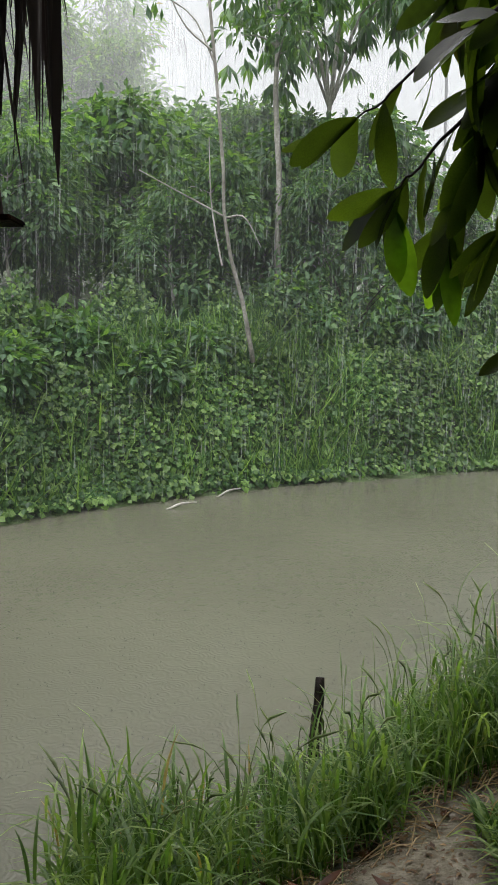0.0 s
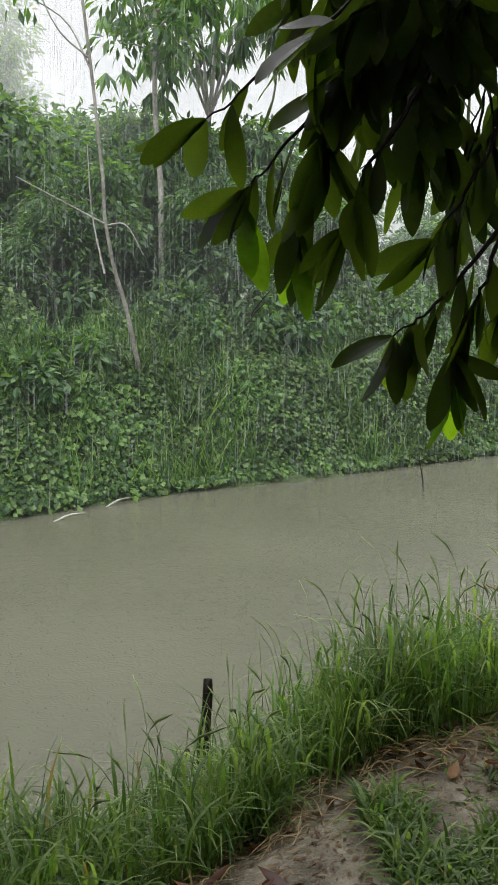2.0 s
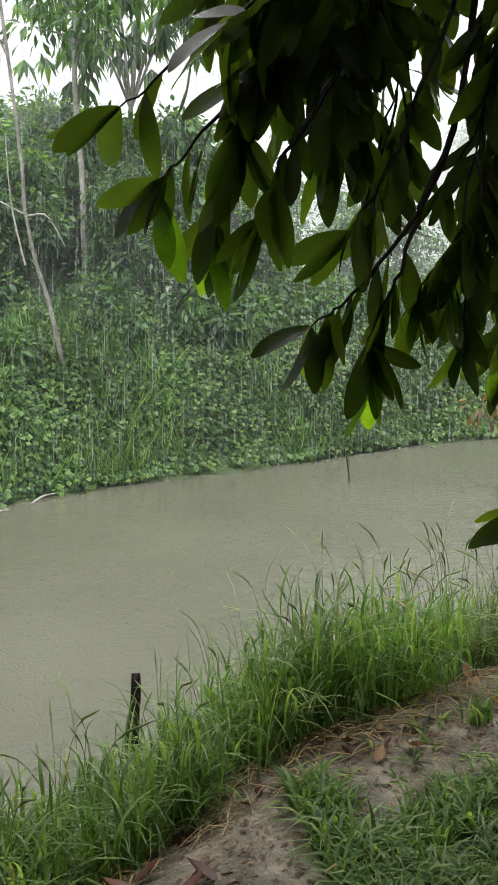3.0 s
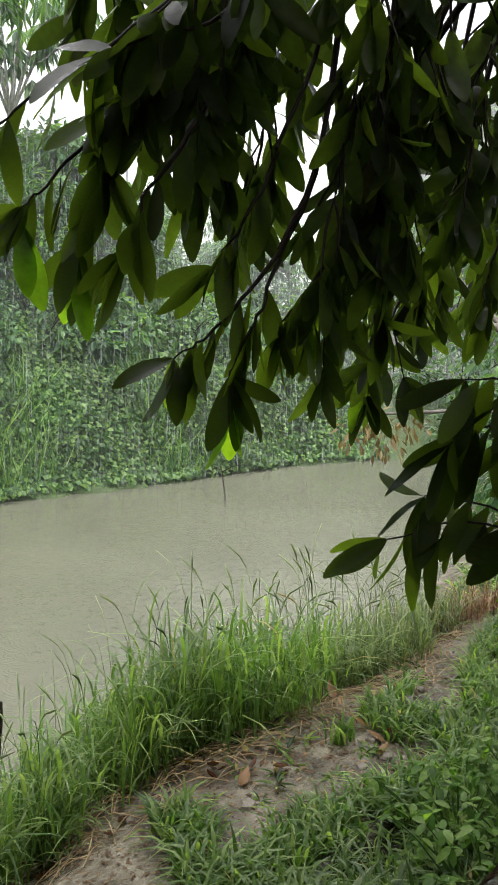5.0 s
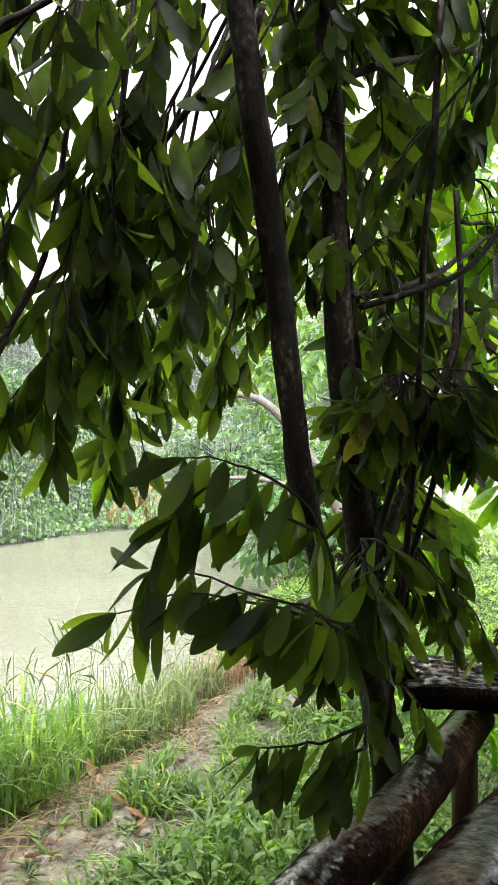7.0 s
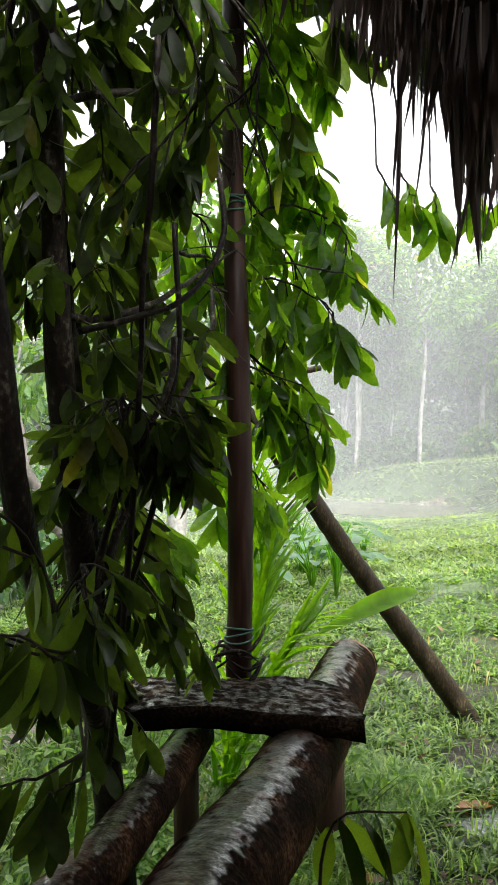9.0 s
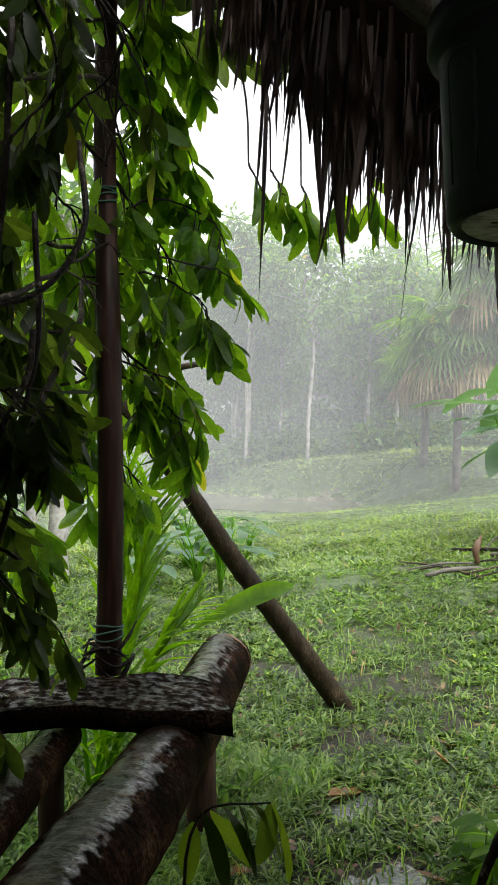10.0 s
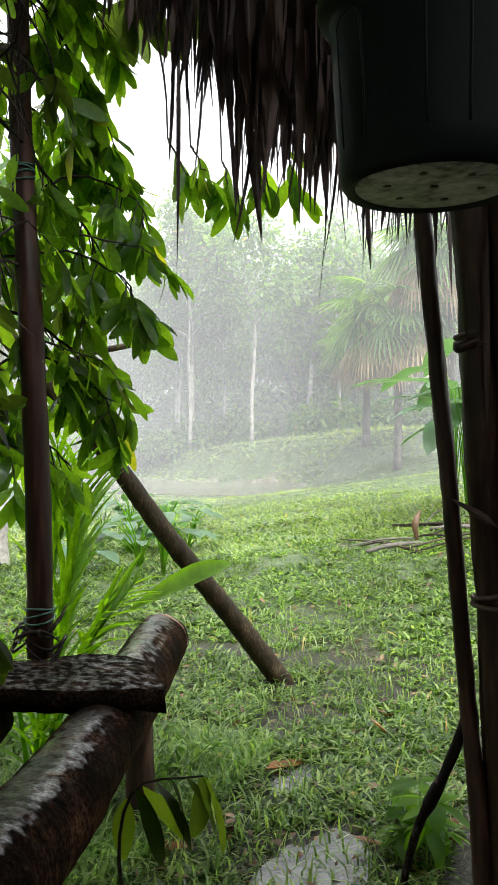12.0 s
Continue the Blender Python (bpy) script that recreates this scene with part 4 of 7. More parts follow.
def low_growth():
    """Broad-bladed creeping grass and herbs on the near ground."""
    g = np.random.default_rng(14)
    n = 27000
    r = 2.0 + 11 * g.random(n) ** 1.35
    a = np.radians(-18 - 66 * g.random(n))
    x, y = -np.sin(a) * r, np.cos(a) * r
    below = y - np.interp(x, PATH_EDGE[:, 0], PATH_EDGE[:, 1])
    so = soil(x, y)
    patch = fractal(x, y, 0.5, 71)
    keep = (below < 0.1) | (x > 3.0)
    keep &= (outline_distance(x, y, POND) > 0.1) & ((so + 0.35 * patch < 0.45 + 0.25 * (g.random(n) - 0.5)) | (g.random(n) < 0.1)) & (patch - 0.15 * worn(x, y) > -0.58 + 0.3 * g.random(n))
    keep &= (x > 2.7) | (y < 1.3) | (g.random(n) < 0.3)
    for px, py, rx, ry in PUDDLES:
        keep &= ((x - px) / rx) ** 2 + ((y - py) / ry) ** 2 > 0.75 + 0.6 * g.random(n)
    x, y, r = x[keep], y[keep], r[keep]
    n = len(x)
    pos = np.stack([x, y, height(x, y) + 0.03 * np.clip(fractal(x, y, 0.3, 72) + 0.1, 0, 1) * g.random(n)], -1)
    # each tuft spreads a rosette of short broad blades
    per = 9
    a = np.repeat(g.random(n) * 6.28, per) + np.tile(np.arange(per) * 2.4, n) + 0.4 * g.normal(size=n * per)
    up = 0.1 + 1.3 * g.random(n * per)
    d = np.stack([np.cos(a), np.sin(a), up], -1)
    base = np.repeat(pos, per, axis=0) + np.stack([np.cos(a), np.sin(a), np.zeros(n * per)], -1) * (0.015 * g.random(n * per))[:, None]
    big = np.repeat((0.7 + 0.75 * np.clip(fractal(x, y, 0.6, 73) + 0.5, 0, 1)) * (1 + 0.1 * np.clip(r - 4, 0, 10)), per)
    v, f = leaves(leaf_shape(0.22, 0.42, 0.3, 3, 0.4), base, d, np.array([0, 0, 1.0]) + 0.25 * unit(n * per, g), (0.025 + 0.042 * g.random(n * per)) * big, 0.75 + 0.5 * g.random(n * per))
    tagged(new("creeping_grass", fast_mesh("creeping_grass", v, f, M_LAWN, True)), "low wet broad-bladed creeping grass on muddy ground", "grass", kind="stuff")
    # thin blades among them
    n = 22000
    r = 2.0 + 16 * g.random(n) ** 1.5
    a = np.radians(-18 - 66 * g.random(n))
    x, y = -np.sin(a) * r, np.cos(a) * r
    keep = ((y - np.interp(x, PATH_EDGE[:, 0], PATH_EDGE[:, 1]) < 0) | (x > 3.5)) & (soil(x, y) < 0.5) & (outline_distance(x, y, POND) > 0.1)
    x, y = x[keep], y[keep]
    n = len(x)
    v, f = blades(g, np.stack([x, y, height(x, y)], -1), 0.05 + 0.12 * g.random(n), 0.3 + 0.8 * g.random(n), 0.002 + 0.004 * g.random(n), 3)
    n = 38000
    x, y = 0.7 + 3.2 * g.random(n), 1.3 + 2.4 * g.random(n)
    tuft = fractal(x, y, 0.4, 78)
    below = np.interp(x, PATH_EDGE[:, 0], PATH_EDGE[:, 1]) - y
    keep = (below > 0.62 - 0.3 * smooth01(1.8, 2.6, x) + 0.12 * tuft) & (tuft > -0.35) | (below > 0.1) & (tuft > 0.42)
    x, y = x[keep], y[keep]
    n = len(x)
    v2, f2 = blades(g, np.stack([x, y, height(x, y)], -1), 0.07 + 0.11 * g.random(n), 0.3 + 0.9 * g.random(n), 0.004 + 0.006 * g.random(n), 3)
    v, f = joined([(v, f), (v2, f2)])
    tagged(new("short_grass", fast_mesh("short_grass", v, f, M_GRASS, True)), "short wet grass blades on the open ground", "grass", kind="stuff")


low_growth()


def field_growth():
    """Coarse grass and weeds over the far field."""
    g = np.random.default_rng(15)
    n = 95000
    r = 10.5 + 33 * g.random(n) ** 1.3
    a = np.radians(-20 - 66 * g.random(n))
    x, y = -np.sin(a) * r, np.cos(a) * r
    keep = (outline_distance(x, y, POND_FAR) > 0.2) & (outline_distance(x, y, POND) > 0.3) & (far_side(x, y) < 0.6) & (soil(x, y) + 0.3 * fractal(x, y, 1.5, 3) < 0.55)
    x, y, r = x[keep], y[keep], r[keep]
    n = len(x)
    pos = np.stack([x, y, height(x, y)], -1)
    lump = np.clip(fractal(x, y, 2.5, 75) + 0.25, 0, 1)
    d = unit(n, g) * np.array([1, 1, 0.4]) + np.array([0, 0, 0.5])
    v, f = leaves(SIMPLE["lance"], pos, d, np.array([0, 0, 1.0]) + 0.5 * unit(n, g), (0.07 + 0.1 * lump + 0.06 * g.random(n)) * (0.7 + r / 40) * np.interp(r, [14, 18, 30, 33], [1, 0.4, 0.4, 1.2]), np.full(n, 0.7))
    tagged(new("field_grass", fast_mesh("field_grass", v, f, M_FIELD)), "coarse grass and weeds over the wet field", "grass", kind="stuff")


field_growth()


def old_stake():
    b = on_ground(0.25, 3.3, 0.15)
    t = tube_mesh("stake", [(0, 0, 0), (0.02, 0.08, 0.27), (0.055, 0.17, 0.61)], [0.022, 0.026, 0.02], M_BARK, 10, 14, 0.2, 3)
    ob = tagged(new("stake", t), "short weathered dark stake leaning in the grass", "stake")
    ob.location = b


old_stake()


def fallen_leaf(mesh, x, y, size, turn, up=0.012):
    ob = new("fallen_leaf", mesh)
    z = float(height(np.array([x]), np.array([y]))[0]) + up
    ob.matrix_basis = pose(x, y, z, RNG.uniform(-14, 14), RNG.uniform(-14, 14), turn) @ Matrix.Diagonal((size, size, size, 1))
    return tagged(ob, "curled brown fallen leaf on wet mud", "fallen leaf", "fallen leaves")


def litter():
    shapes = []
    for k in range(4):
        v, f = leaf_shape(0.42, -0.22 - 0.1 * k, 0.5, 5, 0.45, 0.8, 0.05, k)
        shapes.append(fast_mesh("fallen_leaf", v, f, M_DEADLEAF, True))
    for i in range(60):
        x = 0.0 + 3.0 * RNG.random()
        y = float(np.interp(x, PATH_EDGE[:, 0], PATH_EDGE[:, 1])) - 0.75 * RNG.random() + 0.1
        fallen_leaf(shapes[i % 4], x, y, 0.05 + 0.06 * RNG.random(), 360 * RNG.random())
    for x, y, s, a in ((3.86, 1.14, 0.23, 60), (3.7, 1.2, 0.16, 20), (4.14, 1.8, 0.12, 100), (3.2, 0.55, 0.15, 30), (3.3, 0.4, 0.14, 140), (3.5, 0.35, 0.16, 80),
                       (4.3, 0.85, 0.13, 10), (4.6, 0.9, 0.12, 70), (2.9, 1.2, 0.18, 40), (3.1, 1.15, 0.13, 110), (5.4, 1.9, 0.14, 50), (3.35, 0.62, 0.13, 200)):
        fallen_leaf(shapes[int(a) % 4], x, y, s, a, 0.02)
    # straws on the path
    g = np.random.default_rng(8)
    pieces = []
    for i in range(420):
        x = -0.35 + 3.3 * g.random()
        y = float(np.interp(x, PATH_EDGE[:, 0], PATH_EDGE[:, 1])) - 0.35 * g.random() + 0.12
        a, ln = g.random() * 3.14, 0.08 + 0.18 * g.random()
        p0, p1 = np.array([x, y]), np.array([x + math.cos(a) * ln, y + math.sin(a) * ln])
        m = (p0 + p1) / 2
        h = height(np.array([p0[0], m[0], p1[0]]), np.array([p0[1], m[1], p1[1]])) + np.array([0.004, 0.015 + 0.02 * g.random(), 0.006])
        pieces.append(tube(spline([(*p0, h[0]), (*m, h[1]), (*p1, h[2])], 5), [0.0018, 0.0024, 0.0012], 5, 0, i, False))
    v, f = joined(pieces)
    tagged(new("straw", fast_mesh("straw", v, f, M_STRAW, True)), "dry straws and stems strewn on the wet path", "straw", kind="stuff")
    # crumbs of leaf and bark
    n = 6500
    x = -0.2 + 3.6 * g.random(n)
    y = np.interp(x, PATH_EDGE[:, 0], PATH_EDGE[:, 1]) + 0.2 - 0.95 * g.random(n) ** 1.4
    v, f = leaves(SIMPLE["lance"], np.stack([x, y, height(x, y) + 0.004], -1), unit(n, g) * np.array([1, 1, 0.25]), np.array([0, 0, 1.0]) + 0.4 * unit(n, g), 0.012 + 0.03 * g.random(n), 0.5 + g.random(n))
    n = 1500
    r, a = 2.2 + 7 * g.random(n) ** 1.3, np.radians(48 + 36 * g.random(n))
    x, y = np.sin(a) * r, np.cos(a) * r
    v2, f2 = leaves(SIMPLE["oval"], np.stack([x, y, height(x, y) + 0.012 + 0.02 * g.random(n)], -1), unit(n, g) * np.array([1, 1, 0.3]), np.array([0, 0, 1.0]) + 0.5 * unit(n, g), 0.02 + 0.06 * g.random(n) ** 2, 0.6 + 0.7 * g.random(n))
    v, f = np.concatenate([v, v2]), [np.asarray(f), np.asarray(f2) + len(v)]
    f = np.concatenate(f)
    tagged(new("leaf_litter", fast_mesh("leaf_litter", v, f, M_LITTER)), "brown crumbs of leaf and bark on the wet ground", "litter", kind="stuff")
    # clods of clay
    for i in range(12):
        x = 0.2 + 2.4 * g.random()
        y = float(np.interp(x, PATH_EDGE[:, 0], PATH_EDGE[:, 1])) - 0.1 - 0.55 * g.random()
        bm = bmesh.new()
        bmesh.ops.create_icosphere(bm, subdivisions=2, radius=0.012 + 0.02 * g.random())
        for vert in bm.verts:
            vert.co *= 1 + 0.35 * (g.random() - 0.5)
            vert.co.z *= 0.6
        me = bpy.data.meshes.new("clod")
        bm.to_mesh(me)
        bm.free()
        me.materials.append(M_STONE)
        ob = tagged(new("clod", me), "small lump of wet clay on the path", "clod", "clods on the path")
        ob.location = (x, y, float(height(np.array([x]), np.array([y]))[0]) + 0.004)


litter()


def herb(x, y, seed, r=0.24, count=70, leaf=0.052, label="leafy green herb beside the muddy path", mat=None):
    g = np.random.default_rng(seed)
    t = thing("herb", label, "herb", "herbs by the path", at=on_ground(x, y, 0.01))
    c = np.stack([(g.random(count) - 0.5) * 2 * r, (g.random(count) - 0.5) * 2 * r, 0.04 + 0.2 * g.random(count)], -1)
    pieces = [tube(spline([(p[0] * 0.3, p[1] * 0.3, 0), p * 0.6, p], 4), [0.004, 0.002], 4, 0, i, False) for i, p in enumerate(c)]
    v, f = joined(pieces)
    part("stem", fast_mesh("stem", v, f, M_GRASS, True), t)
    cc = np.repeat(c, 4, axis=0)
    d = unit(len(cc), g) * np.array([1, 1, 0.3]) + np.array([0, 0, -0.1])
    v, f = leaves(leaf_shape(0.45, 0.3, 0.2, 4), cc, d, np.array([0, 0, 1.0]) + 0.3 * unit(len(cc), g), leaf * (0.6 + 0.6 * g.random(len(cc))))
    part("foliage", fast_mesh("foliage", v, f, mat or M_HERB, True), t)


for i, (x, y) in enumerate(((2.3, 2.3), (2.55, 2.1), (2.2, 1.95), (2.75, 2.45), (1.95, 2.1), (1.75, 1.85), (2.0, 1.7), (1.5, 1.75), (2.45, 1.75), (1.6, 2.05))):
    herb(x, y, 40 + i)
for i, (x, y) in enumerate(((3.3, 2.7), (3.8, 3.1), (3.0, 3.0), (4.2, 3.6), (3.6, 2.2), (3.2, 1.6))):
    herb(x, y, 60 + i, 0.32, 60, 0.065)


for i, (x, y) in enumerate(((3.2, 0.47), (3.12, 0.4), (3.38, 0.5))):
    herb(x, y, 80 + i, 0.07, 5, 0.13, "fresh green sprout with long pointed leaves", M_FROND)


# ---- the overhanging tree with glossy leaves ----
def barked(points, radii, n, sides, seed, ridge=0.012, lumps=0.04, grain=1.0):
    """A log's skin: long lumps, and fine wrinkles across the grain."""
    sp = spline(points, n)
    v, f = tube(sp, radii, sides, 0.0, seed, False)
    v = v.reshape(n, sides, 3)
    u, k = np.meshgrid(np.linspace(0, 1, n) * np.linalg.norm(sp[-1] - sp[0]), np.arange(sides) / sides, indexing="ij")
    tall = lumps * fractal(u, 0.06 * np.cos(6.2832 * k) + 5, 0.16, seed) + lumps * 0.8 * fractal(u + 3, np.sin(6.2832 * k), 0.5, seed + 9)
    fine = fractal(u * grain, np.sin(3.1416 * k) * 0.5 + np.cos(6.2832 * k) * 0.25, 0.045, seed + 20)
    tall = tall - ridge * np.clip(fine + 0.1, 0, 1) ** 1.3
    v = sp[:, None] + (v - sp[:, None]) * (1 + tall)[..., None]
    return v.reshape(-1, 3), f


LEAF_KINDS = [leaf_shape(w, d, f, 9, 0.56, 1.0, 0.02, k) for k, (w, d, f) in
              enumerate(((0.32, 0.12, 0.12), (0.3, 0.22, 0.2), (0.34, 0.3, 0.1), (0.28, 0.05, 0.24), (0.33, 0.18, 0.06)))]
NEAR_TREE = thing("broadleaf_tree", "dark overhanging tree with large glossy hanging leaves", "tree", at=(0, 0, 0))
TREE_LEAVES, TREE_TWIGS = [], []


def add_leaf(g, at, d, size, near):
    nrm = np.array([0.0, 0.0, 0.45]) + 0.8 * g.normal(size=3)
    R = basis(np.array([d]), np.array([nrm]))[0]
    TREE_LEAVES.append((near, g.integers(len(LEAF_KINDS)), np.asarray(at), R, size))


def twig(g, start, heading, length, near, leaf=0.11, gap=0.03):
    """A thin drooping twig with alternate leaves and a whorl at its end."""
    gap = gap * (1.08 if near == 1 else 1.0)
    n = max(4, int(length / gap))
    p, d = np.array(start, float), np.array(heading, float)
    pts = [p.copy()]
    for i in range(n):
        d = d + np.array([0, 0, -0.16]) + 0.1 * g.normal(size=3)
        d /= np.linalg.norm(d)
        p = p + d * gap
        pts.append(p.copy())
        if i > 0 and g.random() < 0.9:
            side = np.cross(d, (0, 0, 1.0))
            side = side / (np.linalg.norm(side) + 1e-6) * (1 if i % 2 else -1)
            out = 0.6 * side + 0.45 * d + np.array([0, 0, -0.75 if leaf < 0.13 else -0.5]) + 0.3 * g.normal(size=3)
            add_leaf(g, p, out, leaf * (0.75 + 0.5 * g.random()), near)
    for q in range(4):
        add_leaf(g, p, d * 0.8 + np.array([0, 0, -0.7]) + 0.5 * g.normal(size=3), leaf * (0.8 + 0.4 * g.random()), near)
    TREE_TWIGS.append(tube(np.array(pts), [0.0035, 0.0018], 5, 0, 0, False))


def limb(points, radii, twigs, seed, length=0.24, first=0.15, near=False, leaf=0.11, drop=0.5, name="branch"):
    g = np.random.default_rng(seed)
    sp = spline(points, 24)
    if name == "branch":
        radii = [0.7 * q for q in radii]
        sp = sp + np.cumsum(g.normal(size=sp.shape), axis=0) * 0.004
    if name == "trunk":
        v, f = barked(points, radii, 180, 28, seed, 0.16, 0.12, 0.5)
    else:
        v, f = tube(sp, radii, 7, 0.12, seed)
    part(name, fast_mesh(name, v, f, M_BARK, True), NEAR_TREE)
    twigs = int(twigs * (1.45 if near == 2 else 1.65))
    for k in range(twigs):
        s = first + (1 - first) * (k + g.random()) / twigs
        i = min(int(s * 23), 22)
        tan = sp[i + 1] - sp[i]
        tan /= np.linalg.norm(tan) + 1e-9
        side = g.normal(size=3)
        heading = tan * 0.5 + 0.75 * side / np.linalg.norm(side) + np.array([0, 0, -drop])
        twig(g, sp[i], heading / np.linalg.norm(heading), length * (0.55 + 0.7 * g.random()), near, leaf)
    twig(g, sp[-1], (sp[-1] - sp[-2]) / np.linalg.norm(sp[-1] - sp[-2]), length * 0.6, near, leaf)


def spray(points, seed, count, size=0.125, spread=0.5, hang=0.9, young=0, near=1):
    """A slender leafy twig: leaves hang in two rows from it, and a whorl closes it."""
    g = np.random.default_rng(seed)
    sp = spline(points, 16) + np.cumsum(g.normal(size=(16, 3)), axis=0) * 0.003
    TREE_TWIGS.append(tube(sp, [0.0045, 0.0028, 0.0014], 5, 0, 0, False))
    for k in range(count):
        i = min(int((0.2 + 0.8 * (k + 0.6 * g.random()) / count) * 15), 14)
        tan = (sp[i + 1] - sp[i]) / np.linalg.norm(sp[i + 1] - sp[i])
        side = np.cross(tan, (0, 0, 1.0))
        side = side / (np.linalg.norm(side) + 1e-6) * (1 if k % 2 else -1)
        add_leaf(g, sp[i], 0.5 * tan + spread * side * g.random() + np.array([0, 0, -hang]) + 0.3 * g.normal(size=3), size * (0.75 + 0.45 * g.random()), near)
    for q in range(4):
        add_leaf(g, sp[-1], 0.7 * tan + np.array([0, 0, -0.6 * hang]) + 0.4 * g.normal(size=3), size * (0.85 + 0.35 * g.random()), near)
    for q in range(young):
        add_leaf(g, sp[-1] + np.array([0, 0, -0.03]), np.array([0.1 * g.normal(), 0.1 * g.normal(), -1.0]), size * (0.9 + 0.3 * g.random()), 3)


def near_tree():
    limb([(1.98, 1.61, -0.15), (1.93, 1.59, 0.3), (1.8, 1.53, 0.75), (1.5, 1.36, 1.05), (1.27, 1.23, 1.38), (1.19, 1.235, 1.85), (1.07, 1.2, 2.3), (0.98, 1.2, 2.75), (0.9, 1.3, 3.5)],
         [0.04, 0.034, 0.03, 0.028, 0.028, 0.026, 0.018], 0, 1, name="trunk")
    limb([(2.02, 1.64, -0.15), (1.94, 1.6, 0.3), (1.8, 1.54, 0.82), (1.6, 1.43, 1.37), (1.545, 1.43, 1.7), (1.44, 1.36, 2.2), (1.35, 1.3, 2.6), (1.3, 1.35, 3.6)],
         [0.07, 0.05, 0.04, 0.036, 0.033, 0.028, 0.02], 4, 2, 0.16, 0.5, name="trunk")
    limb([(2.05, 1.66, -0.12), (1.9, 1.6, 0.6), (1.7, 1.48, 1.3), (1.62, 1.5, 1.9), (1.6, 1.55, 2.6)], [0.035, 0.026, 0.022, 0.016], 6, 3, 0.2, 0.6, name="trunk")
    # towards the water: slender twigs that hang from one high branch
    limb([(1.05, 1.2, 2.4), (0.8, 1.25, 2.3), (0.6, 1.25, 2.16), (0.47, 1.23, 2.05)], [0.016, 0.01, 0.005], 10, 11, 0.2, 0.1, drop=0.5)
    for k, (p, n, young) in enumerate((
            ([(0.47, 1.23, 2.05), (0.34, 1.25, 1.94), (0.23, 1.3, 1.87), (0.16, 1.31, 1.83)], 5, 0), ([(0.45, 1.28, 1.95), (0.34, 1.29, 1.83), (0.28, 1.32, 1.76), (0.23, 1.33, 1.73)], 8, 2),
            ([(0.5, 1.3, 2.05), (0.4, 1.27, 1.95), (0.34, 1.28, 1.86)], 9, 0), ([(0.46, 1.32, 2.0), (0.39, 1.32, 1.88), (0.36, 1.33, 1.8)], 9, 0), ([(0.55, 1.28, 2.1), (0.47, 1.27, 1.98), (0.42, 1.27, 1.9)], 10, 0),
            ([(0.5, 1.25, 1.89), (0.41, 1.26, 1.75), (0.38, 1.27, 1.66)], 9, 0), ([(0.41, 1.28, 1.87), (0.35, 1.31, 1.77), (0.31, 1.33, 1.69)], 7, 2),
            ([(0.68, 1.37, 1.69), (0.56, 1.38, 1.54), (0.5, 1.4, 1.49)], 8, 0), ([(0.68, 1.38, 1.67), (0.62, 1.36, 1.55), (0.59, 1.37, 1.47)], 9, 3),
            ([(0.79, 1.38, 1.69), (0.71, 1.37, 1.6), (0.68, 1.39, 1.54)], 8, 0), ([(0.79, 1.38, 1.65), (0.76, 1.38, 1.6), (0.74, 1.39, 1.56)], 6, 0),
            ([(0.68, 1.39, 1.87), (0.59, 1.35, 1.73), (0.54, 1.38, 1.67)], 9, 0), ([(0.88, 1.46, 1.81), (0.81, 1.46, 1.67), (0.79, 1.47, 1.57)], 8, 0),
            ([(1.04, 1.54, 1.85), (0.99, 1.53, 1.69), (0.99, 1.55, 1.59)], 8, 0))):
        spray(p, 1100 + k, n, 0.12, 0.4 if k > 1 else 0.55, 0.9, young)
        # what carries the twig, up in the thick of the crown
        TREE_TWIGS.append(tube(spline([p[0], (p[0][0] + 0.1, p[0][1] + 0.03, p[0][2] + 0.22), (p[0][0] + 0.16, p[0][1], 2.5)], 8), [0.004, 0.006], 5, 0, 0, False))
    for k, p in enumerate(([(1.13, 1.48, 1.85), (1.1, 1.53, 1.69), (1.09, 1.55, 1.59)], [(1.34, 1.6, 1.82), (1.3, 1.58, 1.7), (1.26, 1.55, 1.61)], [(1.26, 1.9, 1.67), (1.16, 1.85, 1.53), (1.14, 1.86, 1.46)])):
        spray(p, 1130 + k, 8 if k < 2 else 3, 0.12, 0.4, 0.9, 2 if k == 2 else 0)
        TREE_TWIGS.append(tube(spline([p[0], (p[0][0] - 0.03, p[0][1] - 0.06, 2.15), (1.22, 1.4, 2.5)], 8), [0.004, 0.006], 5, 0, 0, False))
    # the thick mass over them
    for k in range(9):
        g = np.random.default_rng(1150 + k)
        x, y, z = 0.41 + 0.66 * (k % 6) / 5 + 0.04 * g.normal(), 1.38 + 0.16 * (k // 6) + 0.05 * g.normal(), 1.88 + 0.14 * (k // 6) + 0.07 * g.normal() + 0.08 * (k % 2)
        limb([(x + 0.2, y - 0.04, z + 0.6), (x + 0.1, y + 0.03, z + 0.3), (x, y, z)], [0.005, 0.0025], 7, 1170 + k, 0.13, 0.25, leaf=0.12, drop=0.7)
    spray([(0.62, 1.25, 2.1), (0.5, 1.22, 2.0), (0.4, 1.22, 1.96), (0.34, 1.23, 1.93)], 1128, 8, 0.13, 0.5, 0.7)
    limb([(1.2, 1.3, 2.4), (1.22, 1.5, 2.15), (1.15, 1.7, 1.92), (1.11, 1.78, 1.72), (1.14, 1.85, 1.6)], [0.012, 0.004], 8, 16, 0.2, 0.1)
    limb([(1.15, 1.3, 2.35), (1.06, 1.58, 2.05), (0.94, 1.6, 1.85), (0.86, 1.55, 1.7)], [0.012, 0.004], 7, 17, 0.2, 0.1)
    limb([(1.2, 1.3, 2.5), (1.36, 1.75, 2.1), (1.36, 1.92, 1.85), (1.34, 1.95, 1.72)], [0.012, 0.004], 8, 18, 0.2, 0.1)
